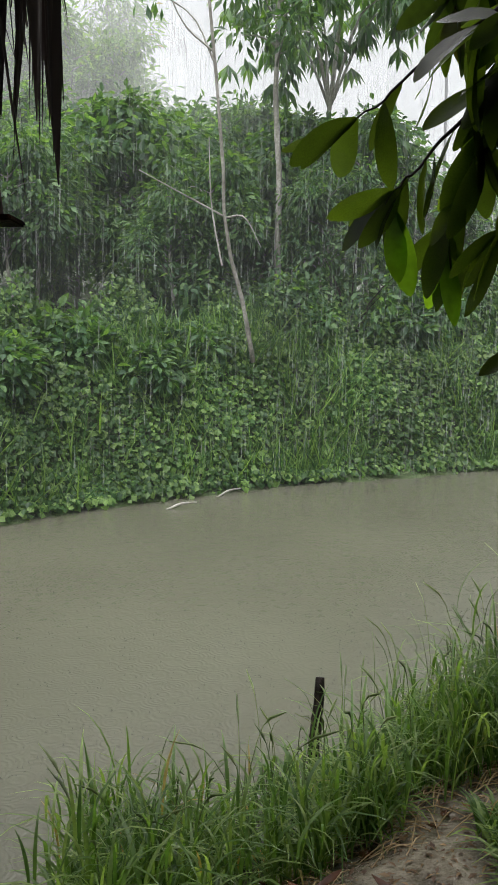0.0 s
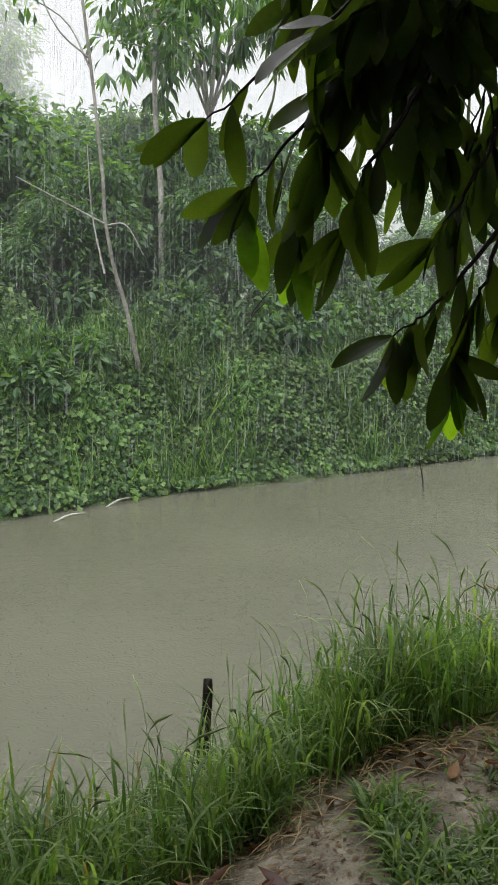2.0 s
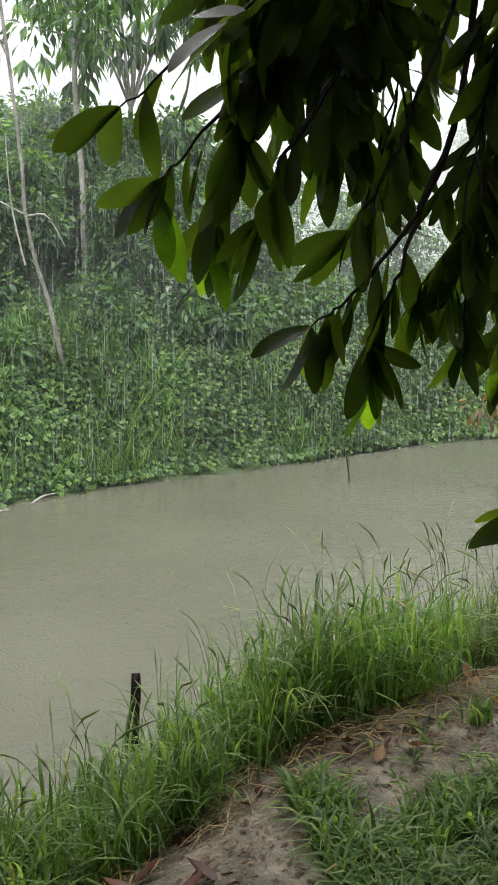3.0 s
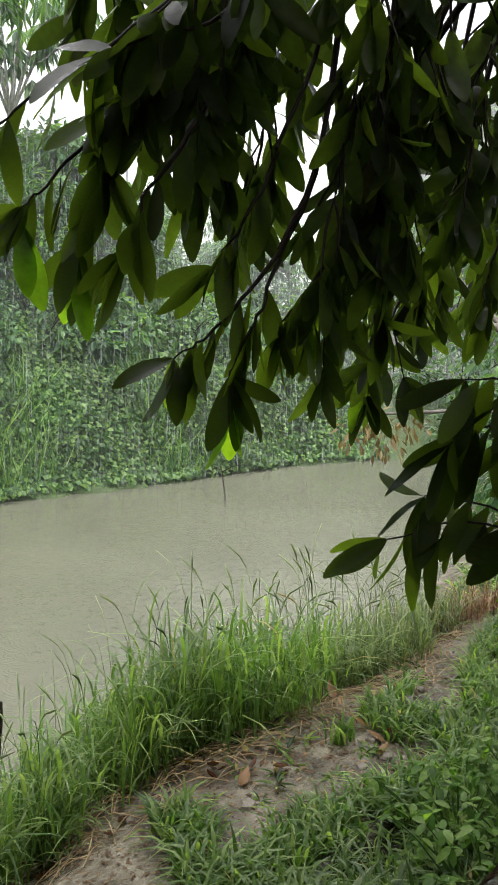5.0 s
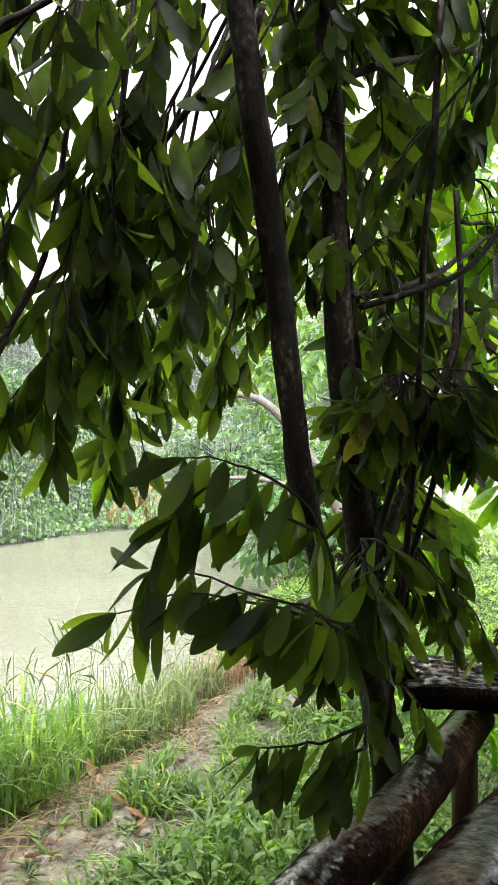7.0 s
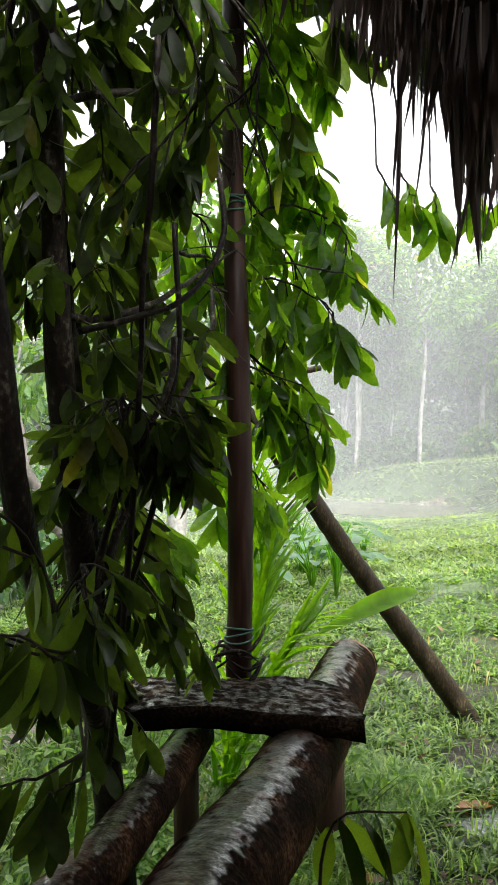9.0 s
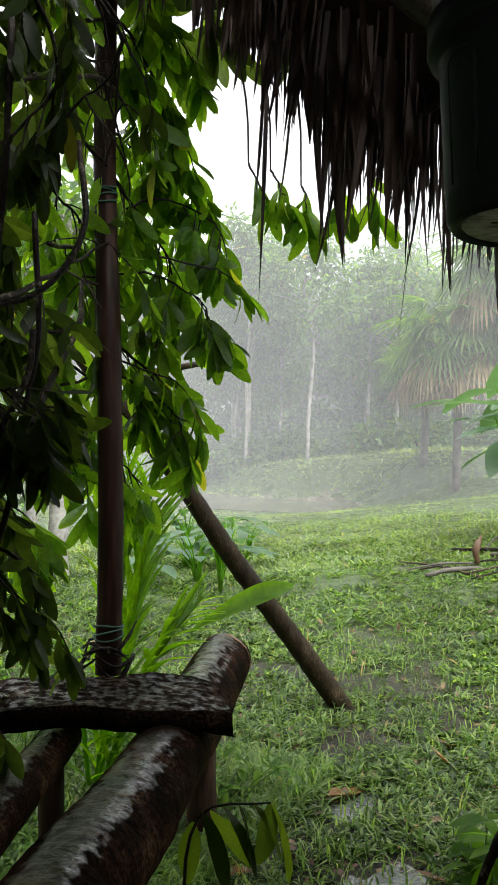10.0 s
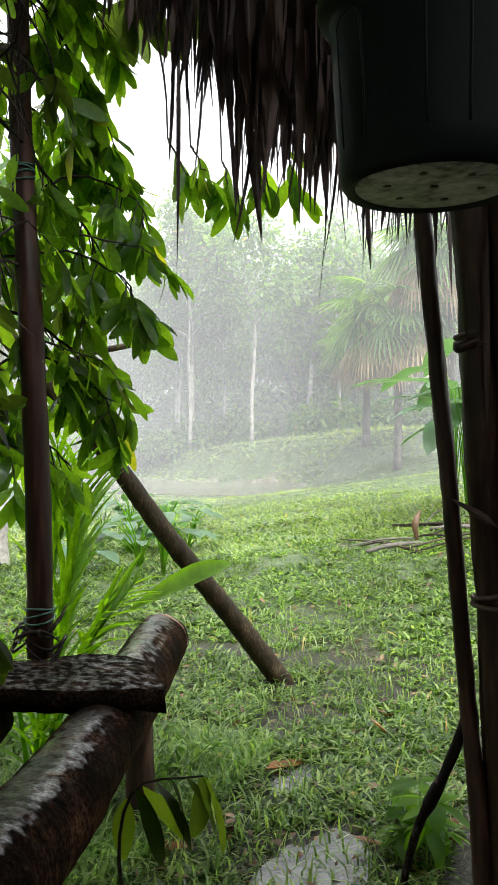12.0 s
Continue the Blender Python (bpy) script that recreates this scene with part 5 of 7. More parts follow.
    limb([(1.4, 1.35, 2.3), (1.7, 1.8, 2.3), (1.85, 2.2, 2.05), (1.8, 2.3, 1.8)], [0.012, 0.004], 12, 19, 0.24, 0.1)
    # low sprays beside the trunk
    for k, (p, n) in enumerate((([(1.36, 1.24, 1.22), (1.12, 1.02, 1.33), (1.02, 1.01, 1.41), (0.95, 1.04, 1.44), (0.89, 1.09, 1.45)], 9), ([(1.36, 1.24, 1.22), (1.12, 1.02, 1.32), (1.01, 1.05, 1.36), (0.93, 1.11, 1.37), (0.86, 1.15, 1.34)], 10),
                                ([(1.44, 1.28, 1.08), (1.18, 1.0, 1.16), (1.06, 1.05, 1.22), (0.96, 1.13, 1.26), (0.89, 1.2, 1.27)], 10), ([(1.44, 1.28, 1.08), (1.17, 1.01, 1.16), (1.04, 1.06, 1.21), (0.94, 1.16, 1.23), (0.86, 1.24, 1.19)], 12),
                                ([(1.44, 1.28, 1.08), (1.15, 0.96, 1.15), (1.07, 0.97, 1.2), (1.01, 0.98, 1.21), (0.96, 1.03, 1.23)], 10), ([(1.55, 1.36, 0.95), (1.15, 0.9, 1.02), (1.06, 0.9, 1.0), (0.99, 0.92, 1.0), (0.95, 0.95, 0.99)], 8),
                                ([(1.55, 1.36, 0.95), (1.14, 0.89, 1.0), (1.08, 0.88, 0.98), (1.04, 0.87, 0.98)], 6))):
        spray(p, 1200 + k, int(n * 1.5), 0.125 if k < 5 else 0.105, 0.7, 1.1 if k < 5 else 1.4)
    limb([(1.5, 1.3, 1.2), (1.42, 1.18, 1.28), (1.32, 1.1, 1.26)], [0.008, 0.003], 5, 23, 0.12, 0.2, leaf=0.12)
    # the dark tangle behind the rail: a clump, climbing stems and a crooked branch
    for k, p in enumerate(([(1.62, 1.4, 1.5), (1.6, 1.25, 1.63), (1.5, 1.18, 1.63)], [(1.62, 1.4, 1.5), (1.65, 1.25, 1.66), (1.68, 1.14, 1.62)], [(1.6, 1.4, 1.5), (1.56, 1.25, 1.6), (1.57, 1.14, 1.56)])):
        limb(p, [0.008, 0.003], 6, 1240 + k, 0.08, 0.6, leaf=0.1)
    for k, p in enumerate(([(1.46, 1.05, 2.4), (1.48, 1.08, 2.1), (1.51, 1.13, 1.91), (1.53, 1.15, 1.7), (1.6, 1.25, 1.2), (1.75, 1.45, 0.7)], [(1.36, 1.17, 1.77), (1.47, 1.12, 1.81), (1.62, 1.09, 1.88), (1.76, 1.1, 2.05), (1.85, 1.2, 2.3)],
                           [(1.7, 1.2, 1.8), (1.65, 1.17, 1.68), (1.56, 1.2, 1.5), (1.5, 1.19, 1.41), (1.48, 1.25, 1.2)], [(1.75, 1.25, 2.1), (1.73, 1.21, 1.8), (1.69, 1.21, 1.61), (1.63, 1.19, 1.41), (1.62, 1.3, 1.1)])):
        part("branch", tube_mesh("branch", p, [0.008, 0.007, 0.009], M_BARK, 7, 26, 0.15, 60 + k), NEAR_TREE)
    limb([(1.62, 1.38, 1.1), (1.75, 1.4, 1.2), (1.9, 1.42, 1.1)], [0.008, 0.003], 5, 25, 0.16, 0.1)
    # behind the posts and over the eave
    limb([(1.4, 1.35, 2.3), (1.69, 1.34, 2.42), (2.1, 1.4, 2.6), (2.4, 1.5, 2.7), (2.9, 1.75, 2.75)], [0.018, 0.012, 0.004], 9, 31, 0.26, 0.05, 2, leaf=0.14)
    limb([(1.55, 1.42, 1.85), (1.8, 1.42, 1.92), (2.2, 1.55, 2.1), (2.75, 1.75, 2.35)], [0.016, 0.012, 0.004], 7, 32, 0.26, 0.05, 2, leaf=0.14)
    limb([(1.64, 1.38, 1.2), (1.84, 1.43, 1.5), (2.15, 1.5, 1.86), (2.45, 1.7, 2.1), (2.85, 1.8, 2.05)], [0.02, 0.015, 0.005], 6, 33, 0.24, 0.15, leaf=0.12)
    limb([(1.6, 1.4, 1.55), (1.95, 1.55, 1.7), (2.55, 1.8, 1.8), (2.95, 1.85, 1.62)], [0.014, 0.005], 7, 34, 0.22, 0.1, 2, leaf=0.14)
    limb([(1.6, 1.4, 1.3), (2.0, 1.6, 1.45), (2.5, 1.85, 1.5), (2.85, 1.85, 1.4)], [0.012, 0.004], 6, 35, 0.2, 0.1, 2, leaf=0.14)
    limb([(1.66, 1.42, 1.25), (1.78, 1.5, 1.3), (1.95, 1.45, 1.15), (2.1, 1.47, 0.95)], [0.012, 0.004], 7, 38, 0.16, 0.05)
    limb([(1.7, 1.45, 0.85), (1.9, 1.65, 0.95), (2.1, 1.8, 0.9)], [0.01, 0.003], 10, 39, 0.18, 0.05)
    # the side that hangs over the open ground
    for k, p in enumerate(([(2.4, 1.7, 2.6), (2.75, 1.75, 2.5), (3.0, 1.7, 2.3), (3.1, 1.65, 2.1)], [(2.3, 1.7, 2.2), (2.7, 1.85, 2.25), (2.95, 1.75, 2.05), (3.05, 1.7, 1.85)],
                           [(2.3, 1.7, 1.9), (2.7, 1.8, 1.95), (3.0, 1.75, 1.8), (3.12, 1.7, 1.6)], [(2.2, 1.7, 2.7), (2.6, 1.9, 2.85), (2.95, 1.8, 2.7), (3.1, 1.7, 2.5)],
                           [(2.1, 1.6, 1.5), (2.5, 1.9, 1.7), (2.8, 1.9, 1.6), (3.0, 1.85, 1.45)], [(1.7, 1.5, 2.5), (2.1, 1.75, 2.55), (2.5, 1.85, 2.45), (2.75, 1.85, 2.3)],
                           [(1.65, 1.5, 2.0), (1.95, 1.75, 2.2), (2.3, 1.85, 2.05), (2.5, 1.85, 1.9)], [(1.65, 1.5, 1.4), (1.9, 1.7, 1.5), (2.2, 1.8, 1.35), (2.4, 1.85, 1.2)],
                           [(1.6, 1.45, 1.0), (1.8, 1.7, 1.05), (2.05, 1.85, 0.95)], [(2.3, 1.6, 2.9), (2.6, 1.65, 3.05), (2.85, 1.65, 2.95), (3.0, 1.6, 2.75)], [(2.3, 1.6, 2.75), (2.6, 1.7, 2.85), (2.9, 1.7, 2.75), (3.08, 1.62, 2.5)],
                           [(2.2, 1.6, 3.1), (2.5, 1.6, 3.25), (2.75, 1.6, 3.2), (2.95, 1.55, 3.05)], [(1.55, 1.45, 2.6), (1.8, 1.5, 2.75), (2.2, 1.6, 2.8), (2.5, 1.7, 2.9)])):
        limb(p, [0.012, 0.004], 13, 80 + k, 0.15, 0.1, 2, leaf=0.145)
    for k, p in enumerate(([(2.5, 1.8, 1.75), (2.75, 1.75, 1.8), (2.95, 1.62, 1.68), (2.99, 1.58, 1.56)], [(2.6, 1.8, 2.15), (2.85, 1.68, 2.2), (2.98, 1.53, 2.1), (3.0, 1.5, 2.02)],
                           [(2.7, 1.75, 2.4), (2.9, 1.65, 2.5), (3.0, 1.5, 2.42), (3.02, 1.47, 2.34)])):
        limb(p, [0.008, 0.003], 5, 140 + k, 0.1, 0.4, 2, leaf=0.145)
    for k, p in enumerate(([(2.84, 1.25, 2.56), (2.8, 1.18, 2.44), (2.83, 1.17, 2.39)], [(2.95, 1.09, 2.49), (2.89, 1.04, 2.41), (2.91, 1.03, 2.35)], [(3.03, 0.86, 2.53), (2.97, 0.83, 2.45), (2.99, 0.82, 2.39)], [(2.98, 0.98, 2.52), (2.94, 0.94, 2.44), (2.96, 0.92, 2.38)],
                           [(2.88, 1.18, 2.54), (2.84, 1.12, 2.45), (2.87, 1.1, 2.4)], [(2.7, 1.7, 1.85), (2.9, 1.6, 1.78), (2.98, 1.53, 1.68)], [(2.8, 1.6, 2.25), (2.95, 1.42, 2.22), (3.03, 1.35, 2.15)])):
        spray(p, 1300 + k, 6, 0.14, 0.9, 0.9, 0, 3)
        if p[0][2] > 2.4:
            TREE_TWIGS.append(tube(spline([p[0], (p[0][0] + 0.01, p[0][1] + 0.02, 2.8), (p[0][0], p[0][1] + 0.1, 3.2)], 7), [0.003, 0.005], 5, 0, 0, False))
    # the thick of it, between the stems and above the water
    for k in range(5):
        g = np.random.default_rng(450 + k)
        a, r = radians(40 + 18 * k / 4), 1.75 + 0.7 * g.random()
        x, y = math.sin(a) * r + 0.1, math.cos(a) * r - 0.05
        z = 2.12 + 0.55 * g.random() + 0.1 * (k // 10)
        limb([(1.3, 1.32, 2.6), ((1.3 + x) / 2, (1.32 + y) / 2, z + 0.3), (x, y, z), (x + 0.1 * g.normal(), y + 0.1, z - 0.2)], [0.012, 0.003], 8, 480 + k, 0.22, 0.2, leaf=0.1)
    # unseen crown overhead, added to keep sky light off leaves and logs
    for k in range(12):
        g = np.random.default_rng(400 + k)
        x, y = 0.3 + 2.6 * (k % 6) / 5 + 0.3 * g.random(), 1.2 + 0.35 * (k // 6) + 0.3 * g.random()
        z = 2.75 + 0.28 * max(0.0, math.hypot(x, y) - 1.6) + 0.5 * g.random()
        limb([(1.25, 1.3, 3.0), ((1.25 + x) / 2, (1.3 + y) / 2, z + 0.35), (x, y, z + 0.1)], [0.014, 0.004], 9, 420 + k, 0.24, 0.25, leaf=0.15)
    # unseen high crown, added to shade the rail below
    for k in range(12):
        g = np.random.default_rng(900 + k)
        x, y, z = 0.5 + 2.0 * (k % 4) / 3 + 0.2 * g.random(), 0.75 + 0.4 * (k // 4) + 0.3 * g.random(), 3.35 + 0.6 * g.random()
        limb([(1.2, 1.3, 3.2), ((1.2 + x) / 2, (1.3 + y) / 2, z + 0.2), (x, y, z)], [0.014, 0.004], 7, 930 + k, 0.3, 0.3, leaf=0.26)
    # more unseen crown past the eave, hiding sky the log would mirror
    for k in range(22):
        g = np.random.default_rng(960 + k)
        x, y, z = 2.5 + 1.8 * (k % 6) / 5 + 0.2 * g.random(), 0.55 + 0.38 * (k // 6) + 0.25 * g.random(), 3.45 + 0.5 * g.random()
        limb([(1.3, 1.35, 3.3), ((1.3 + x) / 2, (1.35 + y) / 2, z + 0.3), (x, y, z)], [0.016, 0.004], 6, 990 + k, 0.3, 0.5, leaf=0.27)
    # crown above, out towards the roof
    for k, (x, y, z) in enumerate(((0.3, 1.6, 2.75), (0.7, 2.0, 2.6), (1.2, 2.2, 2.7), (1.7, 2.0, 2.9), (2.2, 2.2, 2.6), (0.8, 1.5, 2.7), (1.5, 1.6, 2.9), (1.9, 1.3, 2.8))):
        limb([(1.2, 1.3, 2.55), ((1.2 + x) / 2, (1.3 + y) / 2, z + 0.12), (x, y, z)], [0.014, 0.004], 7, 50 + k, 0.22, 0.15)


near_tree()


def finish_near_tree():
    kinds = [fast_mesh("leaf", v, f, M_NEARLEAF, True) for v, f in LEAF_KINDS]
    # a gap is kept in the leaves round the hut post
    p0, e = np.array([0.2, -0.2]), np.array([2.42, 1.9])
    kept = []
    for q in TREE_LEAVES:
        d = q[2][:2] - p0
        s = d @ e / (e @ e)
        if not (0.3 < s < 1.0 and abs(d[0] * e[1] - d[1] * e[0]) / np.linalg.norm(e) < 0.045 + 0.055 * s and q[2][2] > 0.7):
            kept.append(q)
    TREE_LEAVES[:] = kept
    near = [q for q in TREE_LEAVES if q[0] == 1]
    # limb leaves past x 2.25 go to the copy coloured as backlit
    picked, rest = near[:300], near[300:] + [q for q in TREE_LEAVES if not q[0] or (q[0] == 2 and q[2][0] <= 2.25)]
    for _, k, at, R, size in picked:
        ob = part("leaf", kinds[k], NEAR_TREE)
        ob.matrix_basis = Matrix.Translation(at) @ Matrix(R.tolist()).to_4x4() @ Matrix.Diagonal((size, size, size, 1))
    for name, group, mat in (("foliage", rest, M_NEARFOL), ("young_foliage", [q for q in TREE_LEAVES if q[0] == 3 or (q[0] == 2 and q[2][0] > 2.25)], M_BACKLIT_YOUNG)):
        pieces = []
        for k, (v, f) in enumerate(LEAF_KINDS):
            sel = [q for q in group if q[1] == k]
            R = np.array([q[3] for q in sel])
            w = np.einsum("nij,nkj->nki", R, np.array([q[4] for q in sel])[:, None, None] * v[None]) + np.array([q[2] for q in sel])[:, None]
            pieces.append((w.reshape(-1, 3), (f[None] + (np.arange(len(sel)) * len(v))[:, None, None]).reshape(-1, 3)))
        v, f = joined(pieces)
        ob = part(name, fast_mesh(name, v, f, mat, True), NEAR_TREE, "young tips and outer leaves, paled as if backlit" if mat is M_BACKLIT_YOUNG else "")
        tagged(ob, "young tips and outer leaves, paled as if backlit" if mat is M_BACKLIT_YOUNG else "", kind="stuff")
    v, f = joined(TREE_TWIGS)
    tagged(part("twig", fast_mesh("twig", v, f, M_TWIG, True), NEAR_TREE), kind="stuff")


finish_near_tree()


def seedling():
    g = np.random.default_rng(99)
    t = thing("seedling", "young shoot with long bright green leaves", "seedling", at=on_ground(2.25, 1.0, 0.02))
    v, f = tube(spline([(0, 0, 0), (-0.02, 0.08, 0.3), (0.02, 0.05, 0.52), (0.12, -0.12, 0.55)], 12), [0.007, 0.003], 6)
    part("stem", fast_mesh("stem", v, f, M_TWIG, True), t)
    me = [fast_mesh("leaf", *LEAF_KINDS[k], M_NEARLEAF, True) for k in range(3)]
    for i, (x, y, z) in enumerate(((0.02, 0.05, 0.53), (0.05, 0.0, 0.54), (0.07, -0.04, 0.55), (0.09, -0.08, 0.55), (0.12, -0.12, 0.55), (0.12, -0.12, 0.55), (0.03, 0.03, 0.53), (0.0, 0.07, 0.5))):
        ob = part("leaf", me[i % 3], t)
        ob.matrix_basis = pose(x, y, z, -62 + g.uniform(-10, 10), g.uniform(-25, 25), 175 + i * 17 + g.uniform(-25, 25)) @ Matrix.Diagonal((0.23, 0.23, 0.23, 1))


seedling()


# ---- the hut's edge: logs, posts, thatch, bucket ----
def log(name, label, a, b, r0, r1, mat, seed, sag=0.0):
    t = thing(name, label, "log")
    a, b = np.array(a), np.array(b)
    m = (a + b) / 2 + np.array([0.01, -0.015, -sag])
    v, f = barked([a, a * 0.75 + b * 0.25 + np.array([0, 0.008, 0.004]), m, b], [r0, r0 * 1.03, r1 * 0.98, r1], 320, 64, seed, 0.04, 0.06)
    part("bark", fast_mesh("bark", v, f, mat, True), t)
    d = (b - a) / np.linalg.norm(b - a)
    v, f = tube([b - d * 0.03, b - d * 0.004, b + d * 0.004], [r1 * 0.99, r1 * 0.97, r1 * 0.9], 26, 0.03, seed + 1)
    part("end_grain", fast_mesh("end_grain", v, f, M_CUT, True), t, "ochre sawn end")
    return t


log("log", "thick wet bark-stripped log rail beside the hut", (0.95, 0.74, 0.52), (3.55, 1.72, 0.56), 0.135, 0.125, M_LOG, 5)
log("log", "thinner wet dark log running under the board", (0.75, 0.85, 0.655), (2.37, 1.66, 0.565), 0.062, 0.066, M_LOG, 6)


def support(x, y, top, r, seed):
    b = on_ground(x, y, 0.2)
    me = tube_mesh("log_support", [b, (x + 0.01, y, top * 0.5), (x, y, top)], [r, r * 0.95, r * 0.9], M_DARKWOOD, 10, 8, 0.06, seed)
    tagged(new("log_support", me), "short dark post carrying the log", "post", "posts under the logs")


support(1.5, 0.95, 0.4, 0.06, 1)
support(3.0, 1.5, 0.44, 0.06, 2)
support(2.25, 1.6, 0.52, 0.045, 3)
support(0.85, 0.9, 0.6, 0.045, 4)


def board():
    """The short heavy board across both logs, with the post on it."""
    g = np.random.default_rng(17)
    bm = bmesh.new()
    bmesh.ops.create_grid(bm, x_segments=90, y_segments=36, size=0.5)
    top = list(bm.verts)
    ext = bmesh.ops.extrude_face_region(bm, geom=list(bm.faces))
    for vert in [q for q in ext["geom"] if isinstance(q, bmesh.types.BMVert)]:
        vert.co.z += 0.07
    for vert in bm.verts:
        w = 0.17 + 0.025 * math.sin(vert.co.x * 7) + 0.02 * noise.noise((vert.co.x * 6, vert.co.y * 3, 1))
        vert.co.y *= 2 * w / 1.0
        vert.co.x *= 0.74
        end = 1 + 0.1 * noise.noise((vert.co.y * 14, vert.co.z * 8, 7)) + 0.05 * noise.noise((vert.co.y * 45, 2, 5))
        vert.co.x *= end
        vert.co.z += 0.005 * noise.noise((vert.co.x * 9, vert.co.y * 20, 3)) + 0.006 * noise.noise((vert.co.x * 16, vert.co.y * 75, 5)) - 0.02 * min(1.2, abs(vert.co.x) / 0.37) ** 6
    bmesh.ops.recalc_face_normals(bm, faces=bm.faces)
    me = bpy.data.meshes.new("board")
    bm.to_mesh(me)
    bm.free()
    me.materials.append(M_BOARD)
    me.polygons.foreach_set("use_smooth", [True] * len(me.polygons))
    ob = tagged(new("board", me), "short thick wet dark board lying over two logs", "board")
    ob.matrix_basis = pose(2.42, 1.5, 0.655, 2, 3, -48)


board()


def tie(parent, at, r, turns, mat, seed, wire=0.0035, rise=0.02):
    g = np.random.default_rng(seed)
    pts = [(at[0] + (r + 0.004) * math.cos(a), at[1] + (r + 0.004) * math.sin(a), at[2] + rise * a / 6.28 + 0.008 * math.sin(a * 1.3)) for a in np.linspace(0, 6.28 * turns, 14 * turns)]
    v, f = tube(np.array(pts), [wire, wire], 5)
    part("tie", fast_mesh("tie", v, f, mat, True), parent, "cord wound round the post")


def strand(g, top, length, width, out):
    """One hanging strip of thatch: a long folded blade."""
    n = 6
    a = g.random() * 6.28
    side = np.array([math.cos(a), math.sin(a), 0]) * width
    fold = np.array([-math.sin(a), math.cos(a), 0]) * width * 0.5
    sway = np.array([0.06 * g.normal(), 0.06 * g.normal(), 0]) * length + np.array([*out, 0]) * length
    v, f = [], []
    for i in range(n + 1):
        s = i / n
        c = np.asarray(top) + sway * s * s + np.array([0, 0, -length * s])
        w = (1 - s ** 2.5) * (0.8 + 0.3 * math.sin(5 * s + a)) + 0.04
        v += [c - side * w, c + fold * w, c + side * w]
        if i:
            b = 3 * (i - 1)
            f += [(b, b + 1, b + 4, b + 3), (b + 1, b + 2, b + 5, b + 4)]
    return np.array(v), np.array(f)


def posts():
    t = thing("post", "upright reddish wooden post tied to the board", "post", "posts of the hut")
    pts = [(2.6, 1.65, 0.72), (2.612, 1.66, 1.2), (2.63, 1.7, 1.9), (2.65, 1.75, 2.5), (2.6, 1.72, 3.1), (2.55, 1.7, 3.9)]
    part("pole", fast_mesh("pole", *barked(pts, [0.047, 0.046, 0.043, 0.04, 0.04], 160, 28, 7, 0.06, 0.06, 0.12), M_POST, True), t)
    tie(t, (2.602, 1.655, 0.84), 0.048, 3, M_CORD, 1)
    tie(t, (2.647, 1.745, 2.42), 0.041, 4, M_CORD, 2, rise=0.018)
    # rags of bark and rope at its foot
    g = np.random.default_rng(4)
    for i in range(9):
        a, z, w = 6.28 * g.random(), 0.71 + 0.1 * g.random(), 0.055 + 0.03 * g.random()
        turn = [(2.6 + (w + 0.02 * g.random()) * math.cos(a + 0.8 * q), 1.65 + (w + 0.02 * g.random()) * math.sin(a + 0.8 * q), z + 0.03 * g.normal() + 0.012 * q) for q in range(4)]
        v, f = tube(spline(turn, 9), [0.004, 0.008, 0.006, 0.002], 6, 0.4, i)
        part("binding", fast_mesh("binding", v, f, M_BARK, True), t, "dark wet rope binding")
    t = thing("pole", "thin crooked dark pole beside the hut post", "pole", "posts of the hut")
    part("stem", tube_mesh("stem", [(2.8, 0.36, 2.75), (2.82, 0.331, 2.19), (2.9, 0.306, 1.71), (2.905, 0.266, 1.26), (2.965, 0.236, 0.7), (2.96, 0.2, 0.3), (2.97, 0.18, -0.1)],
                           [0.026, 0.027, 0.028, 0.027, 0.03, 0.03], M_DARKWOOD, 12, 60, 0.1, 8), t)
    t = thing("post", "thick rough hut post bound with strips", "post", "posts of the hut")
    part("trunk", fast_mesh("trunk", *barked([(2.7, 0.21, 2.7), (2.71, 0.17, 2.15), (2.79, 0.155, 1.6), (2.93, 0.135, 0.9), (3.0, 0.12, 0.16), (3.02, 0.12, -0.1)],
                                              [0.055, 0.055, 0.058, 0.062, 0.066], 200, 32, 9, 0.22, 0.1, 0.1), M_DARKWOOD, True), t)
    tie(t, (2.77, 0.16, 1.75), 0.058, 2, M_THATCH, 5, 0.009, 0.03)
    tie(t, (2.92, 0.138, 0.95), 0.063, 2, M_THATCH, 6, 0.008, 0.03)
    v, f = tube(spline([(2.66, 0.2, 1.74), (2.78, 0.1, 1.79), (2.95, -0.1, 1.85)], 8), [0.016, 0.018, 0.012], 7, 0.1, 3)
    part("bracket", fast_mesh("bracket", v, f, M_DARKWOOD, True), t, "short wet stick lashed across")
    v, f = tube(spline([(2.74, 0.23, 1.3), (2.84, 0.12, 1.22), (2.95, -0.05, 1.1), (3.0, -0.12, 0.98)], 8), [0.004, 0.018, 0.02, 0.008], 6, 0.2, 3)
    part("strap", fast_mesh("strap", v, f, M_THATCH, True), t, "dry leaf sheath strip")
    t = thing("post", "second dark hut post behind the lashing", "post", "posts of the hut")
    part("trunk", tube_mesh("trunk", [(2.83, 0.2, 2.7), (2.88, 0.165, 1.7), (3.0, 0.14, 0.8), (3.06, 0.15, -0.1)], [0.03, 0.034, 0.036], M_DARKWOOD, 12, 60, 0.12, 12), t)
    t = thing("post", "broad reddish bark-clad corner post of the hut", "post", "posts of the hut")
    part("trunk", fast_mesh("trunk", *barked([(2.70, 0.075, 2.7), (2.72, 0.06, 2.1), (2.8, 0.05, 1.5), (2.93, 0.035, 0.8), (3.03, 0.02, -0.1)], [0.06, 0.062, 0.066, 0.07], 200, 36, 15, 0.25, 0.12, 0.1), M_DARKWOOD, True), t)
